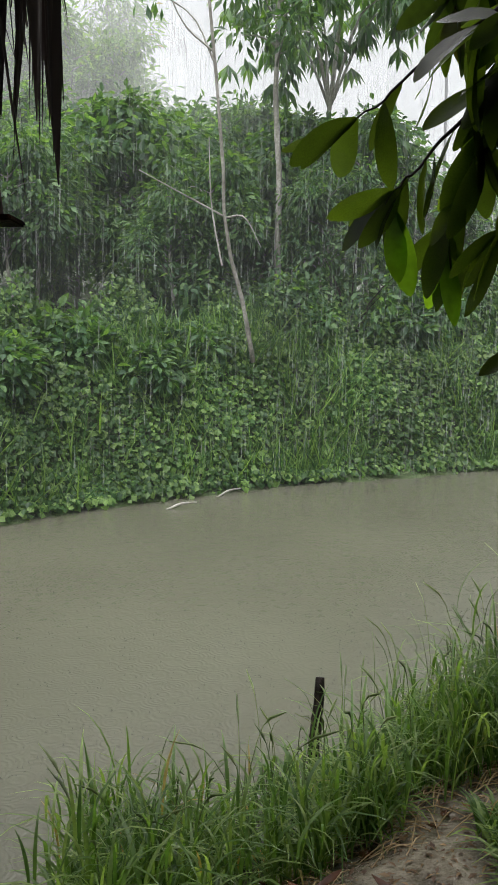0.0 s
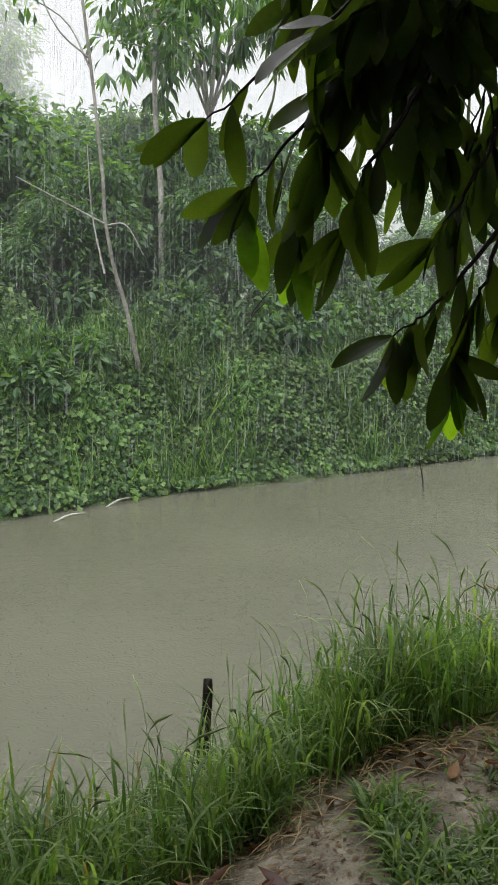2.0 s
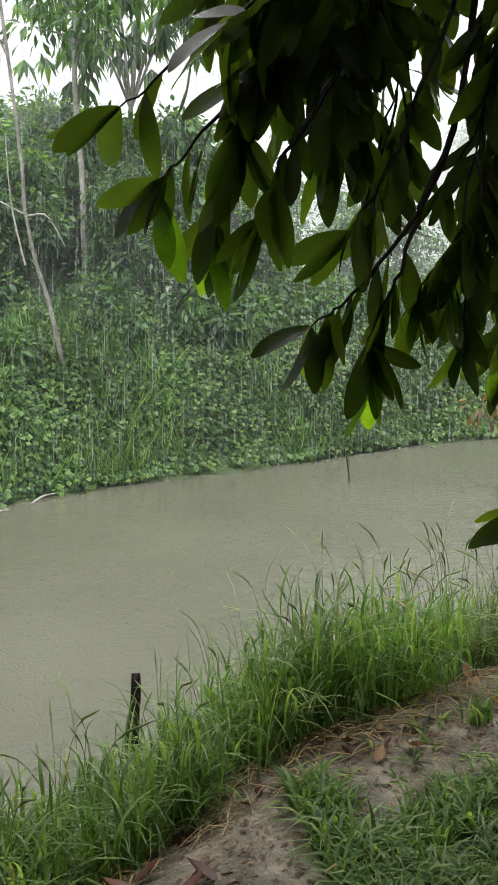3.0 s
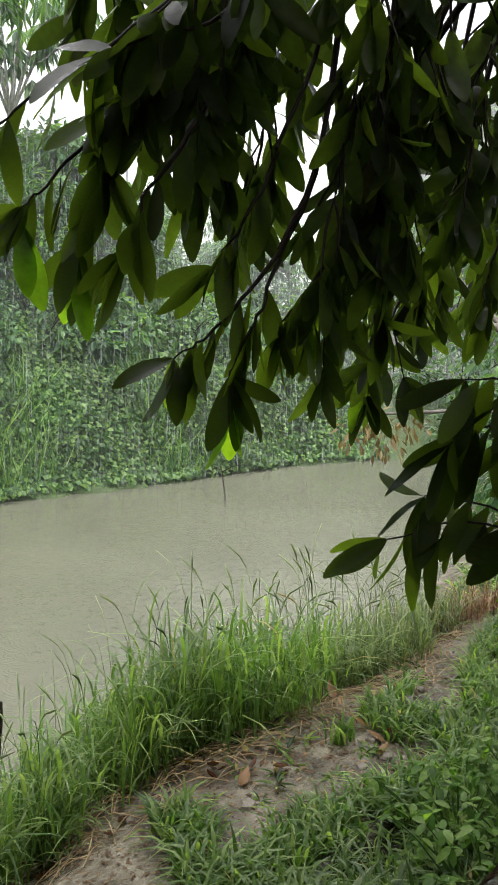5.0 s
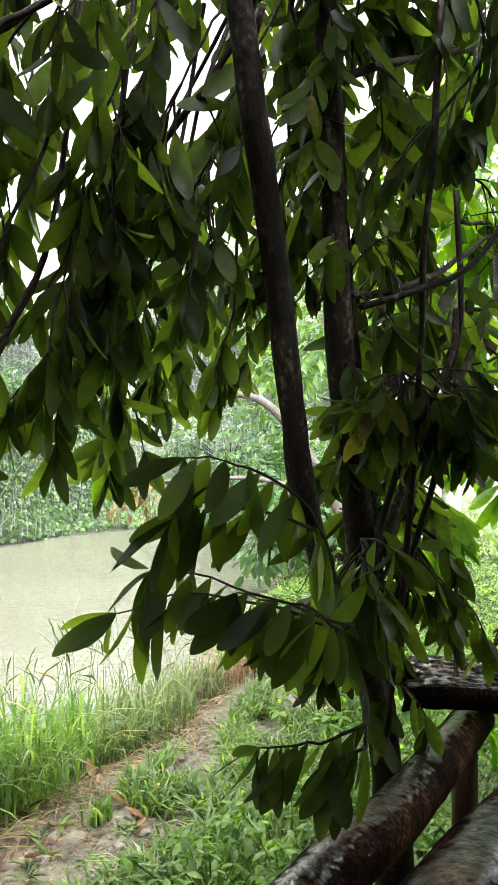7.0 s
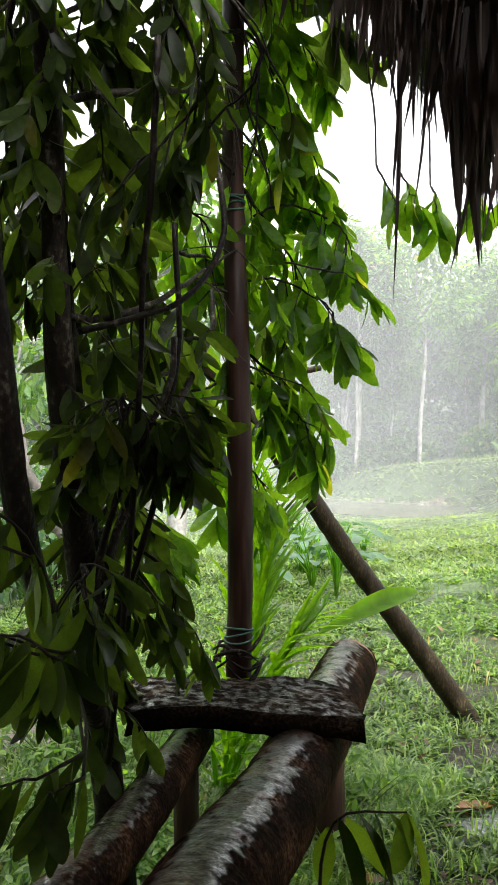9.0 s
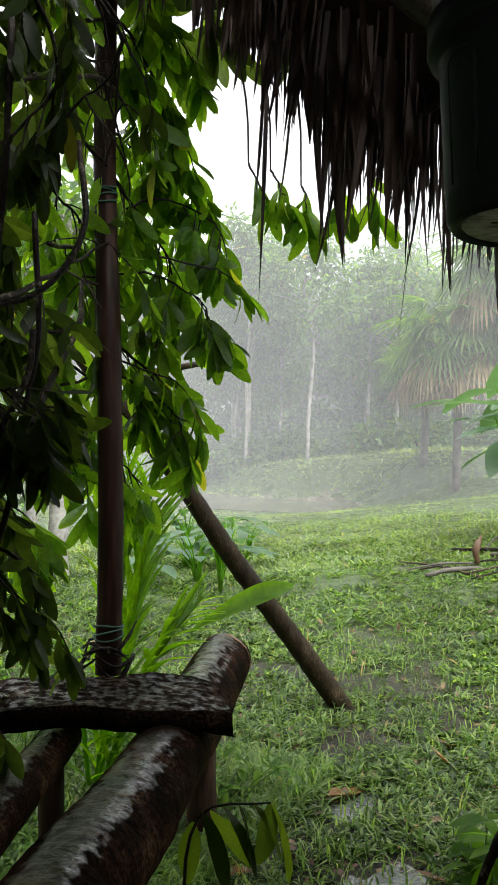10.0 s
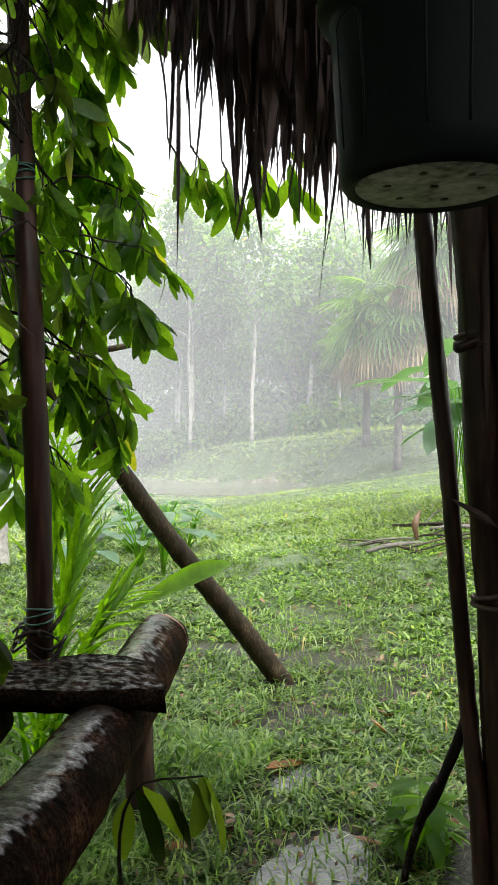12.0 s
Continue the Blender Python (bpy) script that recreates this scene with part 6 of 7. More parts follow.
    for k in range(6):
        u = 6.28 * k / 6
        v, f = strand(np.random.default_rng(70 + k), (2.72 + 0.07 * math.cos(u), 0.06 + 0.07 * math.sin(u), 2.15), 0.5 + 0.12 * k, 0.012, (0.12, -0.02))
        part("bark_strip", fast_mesh("bark_strip", v, f, M_THATCH, True), t, "loose hanging strip of bark")
    # stick in the grass at their foot
    me = tube_mesh("stick", [(2.99, 0.22, 0.62), (2.94, 0.29, 0.42), (2.9, 0.38, 0.22), (2.88, 0.44, -0.03)], [0.014, 0.02, 0.016, 0.01], M_BARK, 8, 14, 0.3, 4)
    tagged(new("stick", me), "crooked dark stick leaning against the posts", "stick")
    me = tube_mesh("stump", [(1.72, -0.18, -0.1), (1.715, -0.175, 0.5), (1.71, -0.17, 1.02)], [0.055, 0.05, 0.045], M_YELLOW, 12, 12, 0.06, 4)
    tagged(new("stump", me), "mossy yellow weathered stake by the hut", "stake")


posts()


def slanted_pole():
    t = thing("prop_pole", "slanted brown prop pole standing in the grass", "pole")
    part("stem", tube_mesh("stem", [(4.98, 1.69, -0.05), (4.72, 1.93, 0.42), (4.42, 2.19, 0.92), (4.154, 2.402, 1.384), (3.85, 2.66, 1.85), (3.7, 2.8, 2.1)], [0.068, 0.062, 0.058, 0.054, 0.05, 0.045], M_POLE, 14, 60, 0.07, 21), t)
    v, f = tube(spline([(3.9, 2.6, 1.8), (4.05, 2.5, 1.95), (4.3, 2.35, 2.02)], 7), [0.03, 0.022, 0.016], 7, 0.2, 2)
    part("snag", fast_mesh("snag", v, f, M_POLE, True), t)


slanted_pole()


# The left end runs on unseen, added to block light from that side.
EAVE = [(-5.5, 1.6), (-2.6, 1.35), (-0.42, 1.24), (0.5, 0.98), (1.5, 0.75), (2.45, 0.62), (3.6, 0.3)]
EAVE_Z = 2.56


def thatched_roof():
    g = np.random.default_rng(23)
    t = thing("thatched_roof", "old dark palm-leaf thatch over the hut", "roof")
    e = spline([(x, y, EAVE_Z) for x, y in EAVE], 40)
    # the slab, rising behind
    v, f = [], []
    rows = 14
    for lay in (0.0, 0.16):
        for j in range(rows + 1):
            s = j / rows
            for p in e:
                v.append((p[0] * (1 - 0.15 * s) - 0.3 * s, p[1] - 4.2 * s, p[2] + 1.9 * s + lay + 0.03 * math.sin(p[0] * 9 + j)))
    n = len(e)
    for base in (0, n * (rows + 1)):
        for j in range(rows):
            for i in range(n - 1):
                a = base + j * n + i
                f.append((a, a + 1, a + n + 1, a + n) if base else (a, a + n, a + n + 1, a + 1))
    k = n * (rows + 1)
    for i in range(n - 1):
        f.append((i, i + 1, k + i + 1, k + i))
        q = rows * n
        f.append((q + i + 1, q + i, k + q + i, k + q + i + 1))
    for j in range(rows):
        f.append((j * n, k + j * n, k + (j + 1) * n, (j + 1) * n))
        q = n - 1
        f.append((j * n + q, (j + 1) * n + q, k + (j + 1) * n + q, k + j * n + q))
    part("thatch", fast_mesh("thatch", v, f, M_THATCH, True), t)
    # hanging ends: long at both corners, short between
    pieces = []
    for i in range(1250):
        s = g.random() if i < 900 else 0.72 + 0.28 * g.random()
        p = e[min(int(s * 39), 39)] + np.array([0.03 * g.normal(), 0.06 * g.normal(), 0.06 + 0.1 * g.random()])
        right = float(smooth01(1.9, 2.3, p[0]))
        left = float(smooth01(-0.235, -0.3, p[0]))
        lock = 0.5 + 0.5 * math.sin(p[0] * 31 + 2 * math.sin(p[0] * 11)) * math.sin(p[0] * 13 + 1)
        ln = 0.16 + 0.12 * g.random() + right * (0.06 * g.random() + lock * (0.08 + 0.42 * g.random() ** 1.4)) + left * (0.2 + 0.35 * g.random())
        pieces.append(strand(g, p, ln, 0.006 + 0.02 * g.random() ** 2, (0.05 * g.normal(), 0.02)))
    for i in range(150):
        p = np.array([-0.275 - 0.5 * g.random() ** 1.5, 1.22 + 0.05 * g.normal(), 2.5 + 0.1 * g.random()])
        pieces.append(strand(g, p, 0.45 + 0.36 * g.random(), 0.008 + 0.016 * g.random(), (0, 0.02)))
    v, f = joined(pieces)
    tagged(part("thatch_fringe", fast_mesh("thatch_fringe", v, f, M_THATCH, True), t), kind="stuff")
    for p, ln, w in (((2.44, 0.72, 2.6), 0.56, 0.013), ((2.3, 0.75, 2.6), 0.44, 0.014), ((2.58, 0.55, 2.5), 0.66, 0.003), ((2.62, 0.5, 2.5), 0.46, 0.006), ((2.1, 0.8, 2.6), 0.42, 0.016),
                     ((-0.29, 1.23, 2.5), 0.7, 0.013), ((-0.33, 1.22, 2.5), 0.62, 0.01), ((-0.37, 1.25, 2.45), 0.75, 0.012), ((-0.25, 1.2, 2.45), 0.55, 0.008), ((-0.4, 1.3, 2.45), 0.6, 0.016)):
        v, f = strand(g, p, ln, w, (0, 0))
        part("strand", fast_mesh("strand", v, f, M_THATCH, True), t, "long dry leaf strip hanging from the eave")
    # rafters
    for i in range(7):
        x = -2.2 + 0.95 * i
        y0 = float(np.interp(x, [q[0] for q in EAVE], [q[1] for q in EAVE]))
        v, f = tube(spline([(x, y0 - 0.08, EAVE_Z - 0.03), (x * 0.9 - 0.2, y0 - 4.1, EAVE_Z + 1.8)], 8), [0.03, 0.035], 8, 0.05, i)
        part("rafter", fast_mesh("rafter", v, f, M_DARKWOOD, True), t)
    v, f = tube(spline([(-5.2, 1.2, EAVE_Z - 0.06), (0.4, 0.6, EAVE_Z - 0.04), (2.75, 0.2, EAVE_Z - 0.05), (3.3, 0.1, EAVE_Z - 0.05)], 12), [0.04, 0.04], 9, 0.05, 3)
    part("wall_plate", fast_mesh("wall_plate", v, f, M_DARKWOOD, True), t)


thatched_roof()


def added_hut_walls():
    """Unseen plain dark board walls, added behind to close and darken the hut."""
    for name, a, b in (("wall_back", (-4.8, -2.6), (3.2, -2.6)), ("wall_side", (-4.8, -2.5), (-4.8, 1.2)), ("wall_end", (3.25, -2.6), (3.25, -0.9))):
        w = thing(name, "unseen dark rough board wall, added to darken the hut", "wall", kind="structure")
        a, b = np.array(a), np.array(b)
        d = (b - a) / np.linalg.norm(b - a)
        nrm = np.array([-d[1], d[0]])
        count = int(np.linalg.norm(b - a) / 0.2)
        top = 3.4
        for i in range(count):
            p, q = a + d * i * 0.2, a + d * (i * 0.2 + 0.19)
            pts = [p - nrm * 0.015, q - nrm * 0.015, q + nrm * 0.015, p + nrm * 0.015]
            v = [(*c, -0.1) for c in pts] + [(*c, top) for c in pts]
            part("plank", fast_mesh("plank", v, [(0, 3, 2, 1), (4, 5, 6, 7), (0, 1, 5, 4), (1, 2, 6, 5), (2, 3, 7, 6), (3, 0, 4, 7)], M_DARKWOOD), w)


added_hut_walls()


def bucket():
    t = thing("bucket", "dark green plastic bucket hanging under the eave", "bucket", at=(1.45, 0.0, 1.85))
    prof = [(0.0, 0.012), (0.095, 0.012), (0.118, 0.006), (0.128, 0.0), (0.136, 0.012), (0.139, 0.05), (0.15, 0.24), (0.153, 0.25), (0.165, 0.252), (0.168, 0.26), (0.168, 0.30), (0.163, 0.305), (0.156, 0.3),
            (0.15, 0.25), (0.134, 0.05), (0.125, 0.02), (0.0, 0.02)]
    sides = 72
    v, f = [], []
    for r, z in prof:
        for k in range(sides):
            a = 6.2832 * k / sides
            rr = r
            if 0.03 < z < 0.245 and r > 0.13:
                # upright panels pressed into the wall
                ph = (k % 12) / 12
                rr = r - 0.0004 * (1 if 0.3 < ph < 0.75 and 0.05 <= z <= 0.241 else 0)
            v.append((rr * math.cos(a), rr * math.sin(a), z))
    for i in range(len(prof) - 1):
        for k in range(sides):
            k2 = (k + 1) % sides
            f.append((i * sides + k, i * sides + k2, (i + 1) * sides + k2, (i + 1) * sides + k))
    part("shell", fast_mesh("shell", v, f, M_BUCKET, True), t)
    # raised arch-headed ribs on the wall
    for k in range(6):
        a0 = 6.2832 * k / 6 + 0.35
        pts = []
        for u, z in ((-0.2, 0.05), (-0.2, 0.19), (-0.17, 0.222), (0, 0.23), (0.17, 0.222), (0.2, 0.19), (0.2, 0.05)):
            r = 0.1375 + 0.011 * (z - 0.05) / 0.19 + 0.001
            pts.append((r * math.cos(a0 + u), r * math.sin(a0 + u), z))
        vv, ff = tube(spline(pts, 26), [0.0022, 0.0022], 6)
        part("rib", fast_mesh("rib", vv, ff, M_BUCKET, True), t)
    ring = [[(r * math.cos(6.2832 * k / 48), r * math.sin(6.2832 * k / 48), z) for k in range(48)] for r, z in ((0.0, 0.006), (0.05, 0.005), (0.112, 0.004), (0.116, 0.008), (0.112, 0.011))]
    v = [q for row in ring for q in row]
    f = [(i * 48 + k, (i + 1) * 48 + k, (i + 1) * 48 + (k + 1) % 48, i * 48 + (k + 1) % 48) for i in range(4) for k in range(48)]
    base = part("base", fast_mesh("base", v, f, M_BASE, True), t, "pale mould-stained underside")
    for k in range(7):
        a, r = 6.28 * k / 6, 0.07 if k < 6 else 0.0
        vv, ff = tube([(r * math.cos(a), r * math.sin(a), 0.0035), (r * math.cos(a), r * math.sin(a), 0.006)], [0.006, 0.006], 10)
        part("drain_hole", fast_mesh("drain_hole", vv, ff, M_DARKWOOD), base)
    for s in (-1, 1):
        v, f = tube(spline([(0.165 * s, 0, 0.28), (0.12 * s, 0, 0.5), (0, 0, 0.78)], 10), [0.002, 0.002], 6)
        part("cord", fast_mesh("cord", v, f, M_STRING, True), t)
    v, f = tube(spline([(0, 0, 0.76), (0.005, 0, 1.0), (0, 0, 1.2)], 6), [0.0025, 0.0025], 6)
    part("cord", fast_mesh("cord", v, f, M_STRING, True), t)


bucket()


def hanging_tray():
    """A small board hung by a strip from the eave."""
    t = thing("hanging_tray", "small dark board hung from the eave by a strip", "tray", at=(-0.47, 1.54, 1.712))
    bm = bmesh.new()
    bmesh.ops.create_cube(bm, size=1)
    for vert in bm.verts:
        vert.co = Vector((vert.co.x * 0.12, vert.co.y * 0.1, vert.co.z * 0.01))
    bmesh.ops.bevel(bm, geom=list(bm.edges), offset=0.003, segments=2, affect="EDGES")
    me = bpy.data.meshes.new("board")
    bm.to_mesh(me)
    bm.free()
    me.materials.append(M_LOG)
    part("board", me, t)
    v, f = tube(spline([(0.03, -0.02, 0.0), (0.015, -0.04, 0.2), (-0.01, -0.1, 0.5), (-0.02, -0.2, 0.86)], 10), [0.012, 0.011, 0.009], 6, 0.15, 2)
    part("strip", fast_mesh("strip", v, f, M_THATCH, True), t)


hanging_tray()


# ---- palms and broad leaves ----
def frond(name, parent, points, leaflets, length, mat, seed, droop=0.5, width=0.022, spread=1.0):
    g = np.random.default_rng(seed)
    sp = spline(points, 30)
    v, f = tube(sp, [0.012, 0.009, 0.003], 6, 0, seed)
    rib = part(name, fast_mesh(name, v, f, mat, True), parent)
    pos, d, size = [], [], []
    for i in range(leaflets):
        s = 0.12 + 0.88 * i / leaflets
        k = min(int(s * 29), 28)
        tan = sp[k + 1] - sp[k]
        tan /= np.linalg.norm(tan)
        side = np.cross(tan, (0, 0, 1.0))
        side /= np.linalg.norm(side) + 1e-6
        for q in (-1, 1):
            pos.append(sp[k])
            d.append(side * q * spread + tan * 0.85 + np.array([0, 0, -droop]) + 0.08 * g.normal(size=3))
            size.append(length * (0.5 + 0.5 * math.sin(math.pi * min(1, s * 0.9 + 0.1))))
    me = fast_mesh("leaflet", *leaf_shape(2 * width / length, 0.25, 0.6, 5, 0.35), mat, True)
    for p, q, s in zip(pos, d, size):
        Q = basis(np.array([q]), np.array([[0, 0, 1.0]]))[0]
        part("leaflet", me, rib).matrix_basis = Matrix.Translation(p) @ Matrix(Q.tolist()).to_4x4() @ Matrix.Diagonal((s, s, s, 1))


def coconut_seedling():
    t = thing("young_palm", "young palm with long feathery green fronds", "palm")
    b = np.array(on_ground(3.15, 2.15))
    for i, (m, e, count, ln, hang) in enumerate((((3.24, 1.99, 0.9), (3.22, 1.93, 1.38), 40, 0.4, 0.0), ((3.0, 2.15, 0.6), (2.75, 2.2, 0.92), 16, 0.26, 0.3), ((3.3, 1.95, 0.55), (3.5, 1.8, 0.86), 16, 0.3, 0.1),
                                      ((3.1, 2.0, 0.8), (3.13, 1.97, 1.5), 30, 0.36, 0.0), ((3.2, 1.95, 0.5), (3.25, 1.8, 0.8), 14, 0.28, 0.05))):
        frond("rib", t, [b, m, e], count, ln, M_FROND, 70 + i, hang, 0.016, 0.35 if i in (0, 3) else 0.7)
    # one broad undivided young leaf over the log
    me = fast_mesh("blade", *leaf_shape(0.13, 0.22, 0.9, 14, 0.6, 0.9, 0.006, 3), M_FROND, True)
    for at, to, size, nrm in (((3.42, 1.83, 0.7), (4.13, 1.585, 0.93), 0.8, (-0.75, -0.45, 0.5)), ((3.3, 1.95, 0.55), (3.5, 1.8, 1.0), 0.5, (-0.9, -0.3, 0.2)), ((3.25, 1.95, 0.5), (3.3, 1.78, 0.95), 0.46, (-0.9, -0.3, 0.1))):
        ob = part("blade", me, t, "broad undivided young leaf")
        d = Vector(to) - Vector(at)
        R = basis(np.array([list(d)]), np.array([nrm]))[0]
        ob.matrix_basis = Matrix.Translation(at) @ Matrix(R.tolist()).to_4x4() @ Matrix.Diagonal((size * (1 if size > 0.6 else 0.5), size, size, 1))


coconut_seedling()


def fan_palm(x, y, tall, seed, r=1.7):
    g = np.random.default_rng(seed)
    base = on_ground(x, y)
    t = thing("fan_palm", "misty fan palm with drooping dry lower leaves", "palm", "fan palms by the field", at=base)
    part("trunk", tube_mesh("trunk", [(0, 0, -0.1), (0.1, 0, tall * 0.5), (0.05, 0.05, tall)], [0.16, 0.13, 0.12], M_GREYBARK, 10, 14, 0.08, seed), t)
    green, dry, pieces = [], [], []
    for k in range(26):
        a = 2.4 * k
        up = 0.9 - 1.9 * k / 26
        out = np.array([math.cos(a), math.sin(a), up])
        out /= np.linalg.norm(out)
        hub = np.array([0.05, 0.05, tall]) + out * r * (0.5 + 0.15 * g.random())
        pieces.append(tube(spline([(0.05, 0.05, tall), hub], 4), [0.02, 0.012], 5, 0, k, False))
        side = np.cross(out, (0, 0, 1.0))
        side /= np.linalg.norm(side)
        for q in np.linspace(-1.9, 1.9, 22):
            d = out * math.cos(q) + side * math.sin(q) + np.array([0, 0, -0.35])
            (green if k < 18 else dry).append((hub, d))
    v, f = joined(pieces)
    part("stalks", fast_mesh("stalks", v, f, M_HAZEL, True), t)
    for name, rows, mat in (("crown", green, M_HAZEL), ("dry_leaves", dry, M_STRAW)):
        n = len(rows)
        v, f = leaves(leaf_shape(0.06, 0.35, 0.5, 4, 0.35), np.array([q[0] for q in rows]), np.array([q[1] for q in rows]), np.tile([0, 0, 1.0], (n, 1)) + 0.1, np.full(n, r * 0.75))
        part(name, fast_mesh(name, v, f, mat), t, "dry hanging brown leaves" if name == "dry_leaves" else "")


fan_palm(28.8, 7.2, 5.4, 1, 2.4)
fan_palm(28.6, 5.3, 7.4, 2, 2.5)
fan_palm(31.0, 9.0, 3.8, 3, 1.6)


def broad_plant(x, y, seed, tall=1.0, count=9, size=0.5, mat=None, label="broad-leaved green plant standing in wet ground", wide=0.6):
    g = np.random.default_rng(seed)
    t = thing("broad_leaf_plant", label, "plant", "broad-leaved plants", at=on_ground(x, y))
    me = fast_mesh("leaf", *leaf_shape(wide, 0.25, 0.15, 6, 0.4, 1.0, 0.03, seed), mat or M_FROND, True)
    for k in range(count):
        a = 2.4 * k + g.random()
        h = tall * (0.5 + 0.5 * g.random())
        rr = 0.12 + 0.3 * tall * g.random()
        e = np.array([math.cos(a) * rr, math.sin(a) * rr, h])
        v, f = tube(spline([(0, 0, 0), e * np.array([0.3, 0.3, 0.6]), e], 6), [0.012, 0.006], 5)
        stalk = part("stalk", fast_mesh("stalk", v, f, M_FROND, True), t)
        ob = part("leaf", me, stalk)
        d = np.array([math.cos(a), math.sin(a), -0.25 + 0.5 * g.random()])
        R = basis(np.array([d]), np.array([[0, 0, 1.0]]))[0]
        s = size * (0.7 + 0.5 * g.random())
        ob.matrix_basis = Matrix.Translation(e) @ Matrix(R.tolist()).to_4x4() @ Matrix.Diagonal((s, s, s, 1))


gp = np.random.default_rng(55)
for i in range(16):
    u = gp.random()
    broad_plant(7.6 + 4.2 * u + gp.random(), 5.0 + 1.9 * u + 1.6 * (gp.random() - 0.5), 600 + i, 0.45 + 0.45 * gp.random(), 9, 0.3, M_TARO)
for i, (x, y) in enumerate(((11.8, 1.8), (12.4, 1.1), (13.0, 2.2))):
    broad_plant(x, y, 640 + i, 2.6, 11, 1.3, M_TARO, "tall banana-like plant with long leaves", 0.28)


def arch_trunk():
    """The bent grey trunk and its neighbours past the pond's end, with a rusty dying branch."""
    t = thing("bent_tree", "bare bent grey trunk arching by the pond", "tree", at=(0, 0, 0))
    z0 = on_ground(5.7, 5.7)[2]
    part("trunk", tube_mesh("trunk", [(5.75, 5.65, z0), (5.5, 5.85, 0.75), (5.25, 6.05, 1.3), (4.95, 6.3, 1.74), (4.6, 6.55, 1.82), (4.2, 6.8, 1.74)], [0.065, 0.06, 0.052, 0.04, 0.025, 0.012], M_GREYBARK, 10, 26, 0.08, 5), t)
    for k, pts in enumerate(([(4.95, 6.3, 1.74), (4.8, 6.6, 2.1), (4.5, 6.9, 2.5)], [(5.25, 6.05, 1.3), (5.35, 6.3, 1.8), (5.3, 6.7, 2.6)], [(5.5, 5.85, 0.75), (5.0, 6.3, 1.0), (4.3, 6.6, 1.0), (3.75, 6.6, 0.98)])):
        part("branch", tube_mesh("branch", pts, [0.03, 0.01], M_GREYBARK, 7, 12, 0.1, k), t)
    g = np.random.default_rng(2)
    c = np.array([(3.75, 6.55, 0.9), (3.95, 6.6, 0.88), (3.6, 6.6, 0.85), (4.2, 6.62, 0.9), (3.85, 6.5, 0.75)])
    v, f = cluster(g, c, 30, 0.17, 0.1, SIMPLE["lance"], 0.9)
    part("dying_leaves", fast_mesh("dying_leaves", v, f, M_RUST), t, "rusty orange dying leaves")
    for i, (x, y, h, r) in enumerate(((6.6, 7.9, 3.4, 0.05), (8.0, 6.6, 4.6, 0.13), (8.6, 7.6, 5.0, 0.1))):
        tree("tree", "pale straight trunk beyond the pond end", on_ground(x, y), h, 700 + i, 0.6, 1.4, 14, 40, 0.2, M_HAZEL, M_PALEBARK, r, wiggle=0.06)


arch_trunk()


def pond_stick():
    t = thing("stick", "thin dead twig standing in the pond", "stick")
    part("stem", tube_mesh("stem", [(3.66, 10.3, -0.6), (3.65, 10.3, -0.3), (3.6, 10.32, 0.05)], [0.012, 0.008], M_TWIG, 6, 8), t)
    part("twig", tube_mesh("twig", [(3.62, 10.32, -0.02), (3.85, 10.3, 0.06), (4.1, 10.28, -0.05)], [0.006, 0.003], M_TWIG, 5, 8), t)
    for a, b in (((-0.95, 9.35), (-0.6, 9.5)), ((-0.4, 10.1), (-0.1, 10.4))):
        me = tube_mesh("driftwood", [(*a, -0.42), ((a[0] + b[0]) / 2, (a[1] + b[1]) / 2, -0.36), (*b, -0.36)], [0.012, 0.015, 0.008], M_PALEBARK, 6, 8, 0.2, 2)
        tagged(new("driftwood", me), "pale dead stick lying at the waterline", "stick", "sticks at the waterline")


pond_stick()


def brush_heap():
    """Broken branches and dry stuff lying across the field."""
    g = np.random.default_rng(6)
    t = thing("brush_heap", "heap of broken branches and dry husks", "branches", at=on_ground(10.2, 2.0, 0.0))
    for k in range(15):
        a, ln = g.random() * 3.14, 0.4 + 1.2 * g.random() ** 1.5
        c = np.array([(g.random() - 0.3) * 3.2, (g.random() - 0.6) * 1.4])
        p0, p1 = c - ln / 2 * np.array([math.cos(a), math.sin(a)]), c + ln / 2 * np.array([math.cos(a), math.sin(a)])
        zs = height(np.array([p0[0], p1[0]]) + 10.2, np.array([p0[1], p1[1]]) + 2.0) - t.location.z
        part("branch", tube_mesh("branch", [(*p0, zs[0] + 0.03), (*((p0 + p1) / 2), zs.mean() + 0.08), (*p1, zs[1] + 0.06)], [0.016, 0.008] if k % 4 else [0.032, 0.024], (M_GREYBARK, M_DARKWOOD, M_TWIG)[k % 3], 6, 8, 0.2, k), t)
    part("husk", tube_mesh("husk", [(-0.5, 0.0, 0.02), (-0.48, 0.02, 0.2), (-0.35, 0.0, 0.34)], [0.02, 0.045, 0.012], M_LITTER, 8, 8, 0.4, 3), t)


brush_heap()


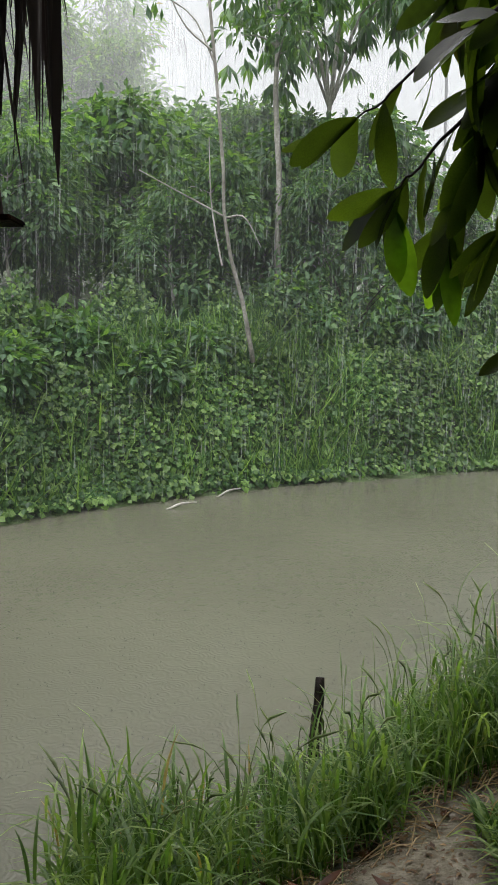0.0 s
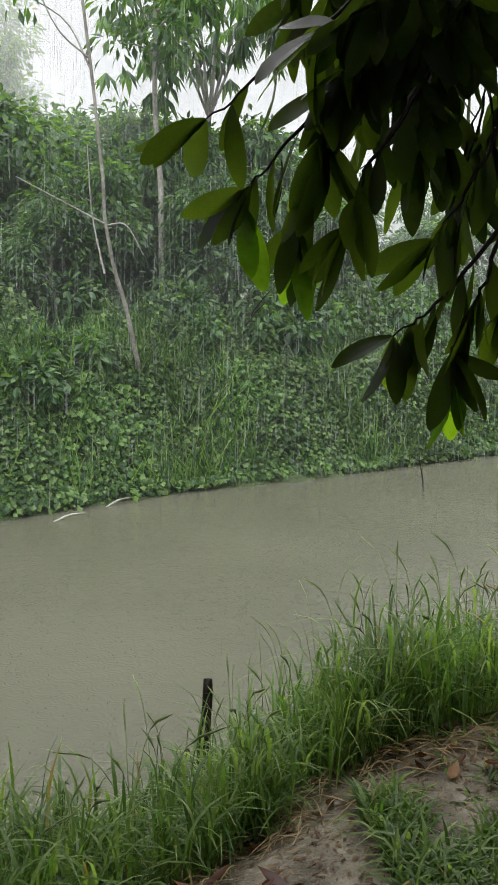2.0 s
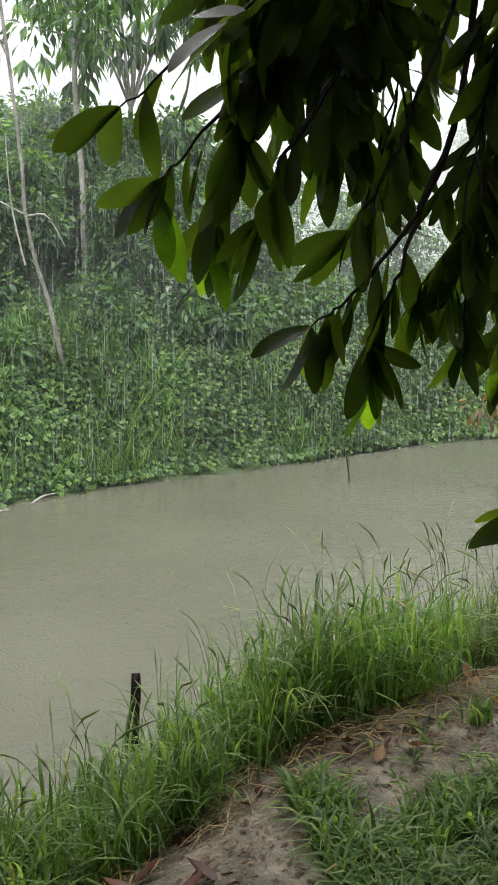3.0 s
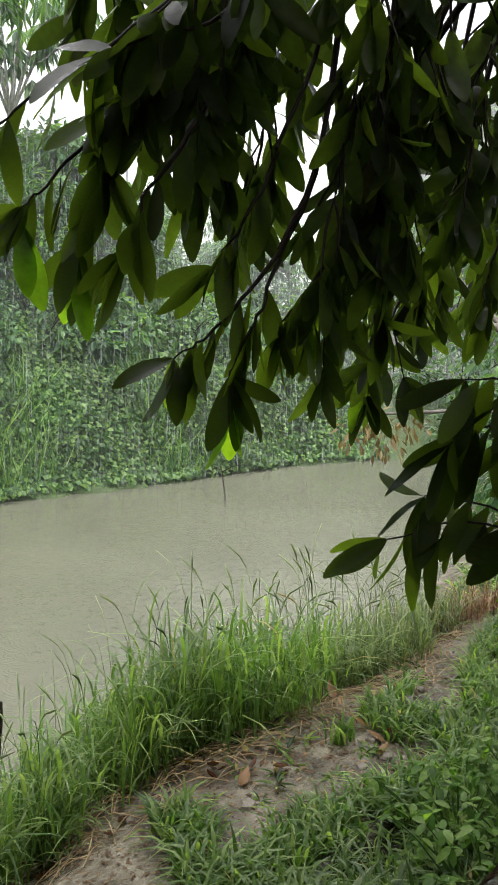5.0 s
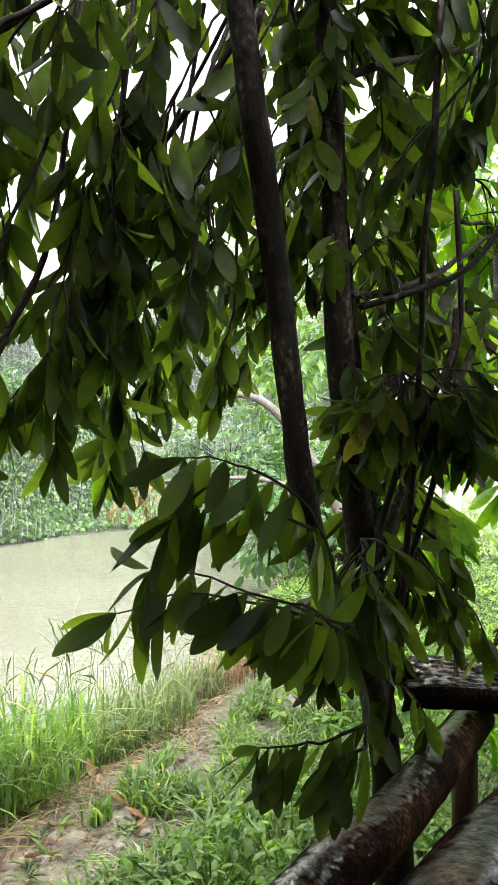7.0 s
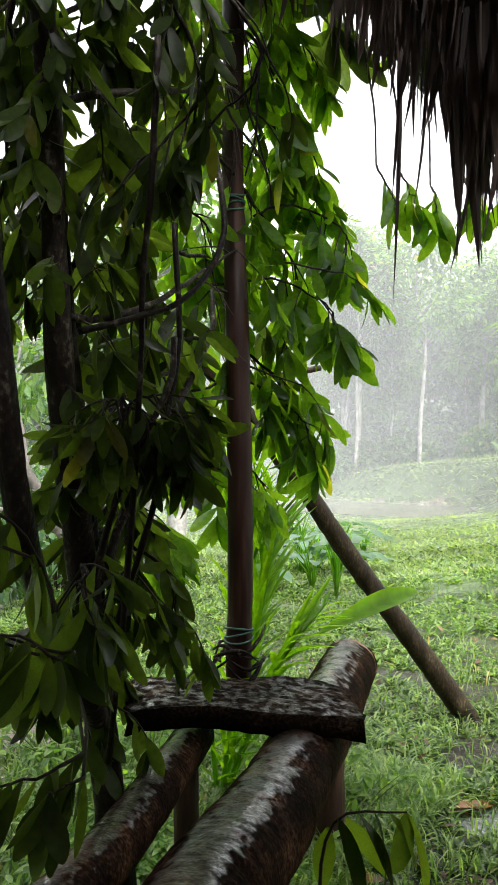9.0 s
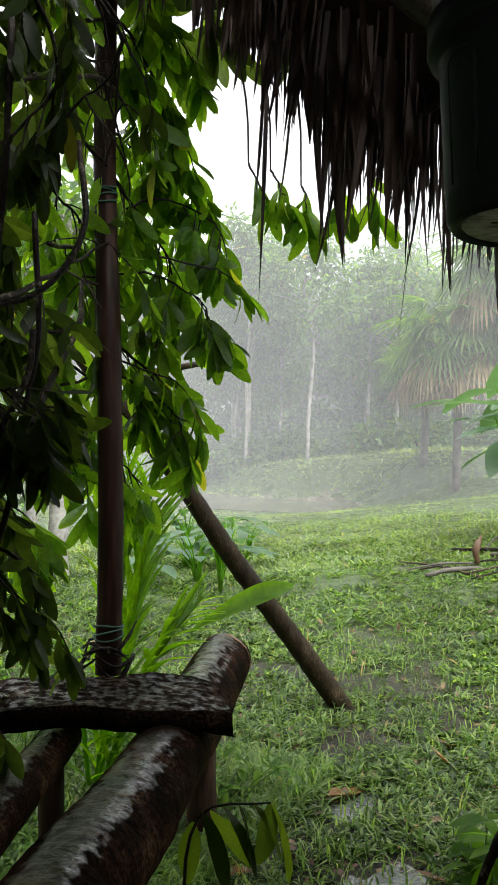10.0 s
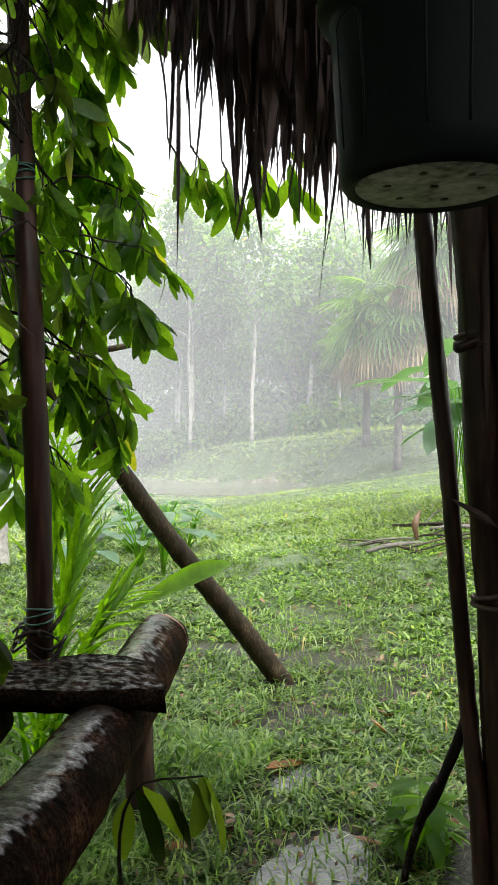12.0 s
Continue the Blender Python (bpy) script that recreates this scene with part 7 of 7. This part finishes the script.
# ---- the rain ----
def rain():
    """Falling drops drawn out by their speed: thin upright slivers."""
    g = np.random.default_rng(88)
    vs, fs, k = [], [], 0
    for r0, r1, a0, a1, top, count, w, ln in ((2.3, 8, 28, -87, 5, 1500, 0.0012, 0.11), (8, 18, 28, -38, 8, 42000, 0.0046, 0.36), (8, 18, -38, -87, 8, 9000, 0.0026, 0.22), (18, 42, 28, -38, 12, 14000, 0.007, 0.4), (18, 42, -38, -87, 12, 7000, 0.006, 0.35)):
        r = np.sqrt(r0 * r0 + (r1 * r1 - r0 * r0) * g.random(count))
        a = np.radians(a0 + (a1 - a0) * g.random(count))
        x, y = -np.sin(a) * r, np.cos(a) * r
        z = -0.4 + (top + 0.4) * g.random(count)
        b = g.random(count) * 3.14
        L = ln * (0.5 + g.random(count))
        W = w * (0.6 + 0.8 * g.random(count)) / 2
        dx, dy = np.cos(b) * W, np.sin(b) * W
        q = np.stack([np.stack([x - dx, y - dy, z], -1), np.stack([x + dx, y + dy, z], -1), np.stack([x + 0.04 * L, y, z + L], -1)], 1)
        vs.append(q.reshape(-1, 3))
        fs.append(np.arange(count * 3).reshape(-1, 3) + k)
        k += count * 3
    # splashes where drops strike the pond
    n = 5000
    a, r = np.radians(24 - 62 * g.random(n)), 3.2 + 9.5 * g.random(n)
    x, y = -np.sin(a) * r, np.cos(a) * r
    keep = outline_distance(x, y, POND) < -0.1
    x, y, r = x[keep], y[keep], r[keep]
    n = len(x)
    b, W, L = g.random(n) * 3.14, 0.003 + 0.006 * g.random(n), 0.005 + 0.01 * g.random(n)
    q = np.stack([np.stack([x - np.cos(b) * W, y - np.sin(b) * W, np.full(n, WATER_Z)], -1), np.stack([x + np.cos(b) * W, y + np.sin(b) * W, np.full(n, WATER_Z)], -1), np.stack([x, y, WATER_Z + L], -1)], 1)
    vs.append(q.reshape(-1, 3))
    fs.append(np.arange(n * 3).reshape(-1, 3) + k)
    tagged(new("rain", fast_mesh("rain", np.concatenate(vs), np.concatenate(fs), M_RAIN)), "heavy falling rain streaks over pond and field", "rain", kind="stuff")


rain()


def rain_haze_sheets():
    """Sheets added for the rain haze over field and woods, one behind another."""
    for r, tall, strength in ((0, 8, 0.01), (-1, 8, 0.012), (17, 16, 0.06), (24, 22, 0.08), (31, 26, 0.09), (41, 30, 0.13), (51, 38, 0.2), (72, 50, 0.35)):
        v, f = [], []
        n = 90
        for i in range(n + 1):
            a = radians(40 - 140 * i / n)
            q = r + 0.25 * math.sin(i * 0.4)
            # the first two stand along the far shore
            x, y = (-math.sin(a) * q, math.cos(a) * q) if r > 0 else shore_point(i / n, 1.7 + 0.2 * math.sin(i) if r == 0 else -0.6)
            for z in (-1.0, tall * 0.5, tall):
                v.append((x, y, z))
        for i in range(n):
            for k in range(2):
                f.append((i * 3 + k, (i + 1) * 3 + k, (i + 1) * 3 + k + 1, i * 3 + k + 1))
        tagged(new("rain_haze_sheet", fast_mesh("rain_haze_sheet", v, f, rain_material("rain_haze", strength, tall), True)), "thin pale sheet added as rain haze", "rain", kind="stuff")


rain_haze_sheets()
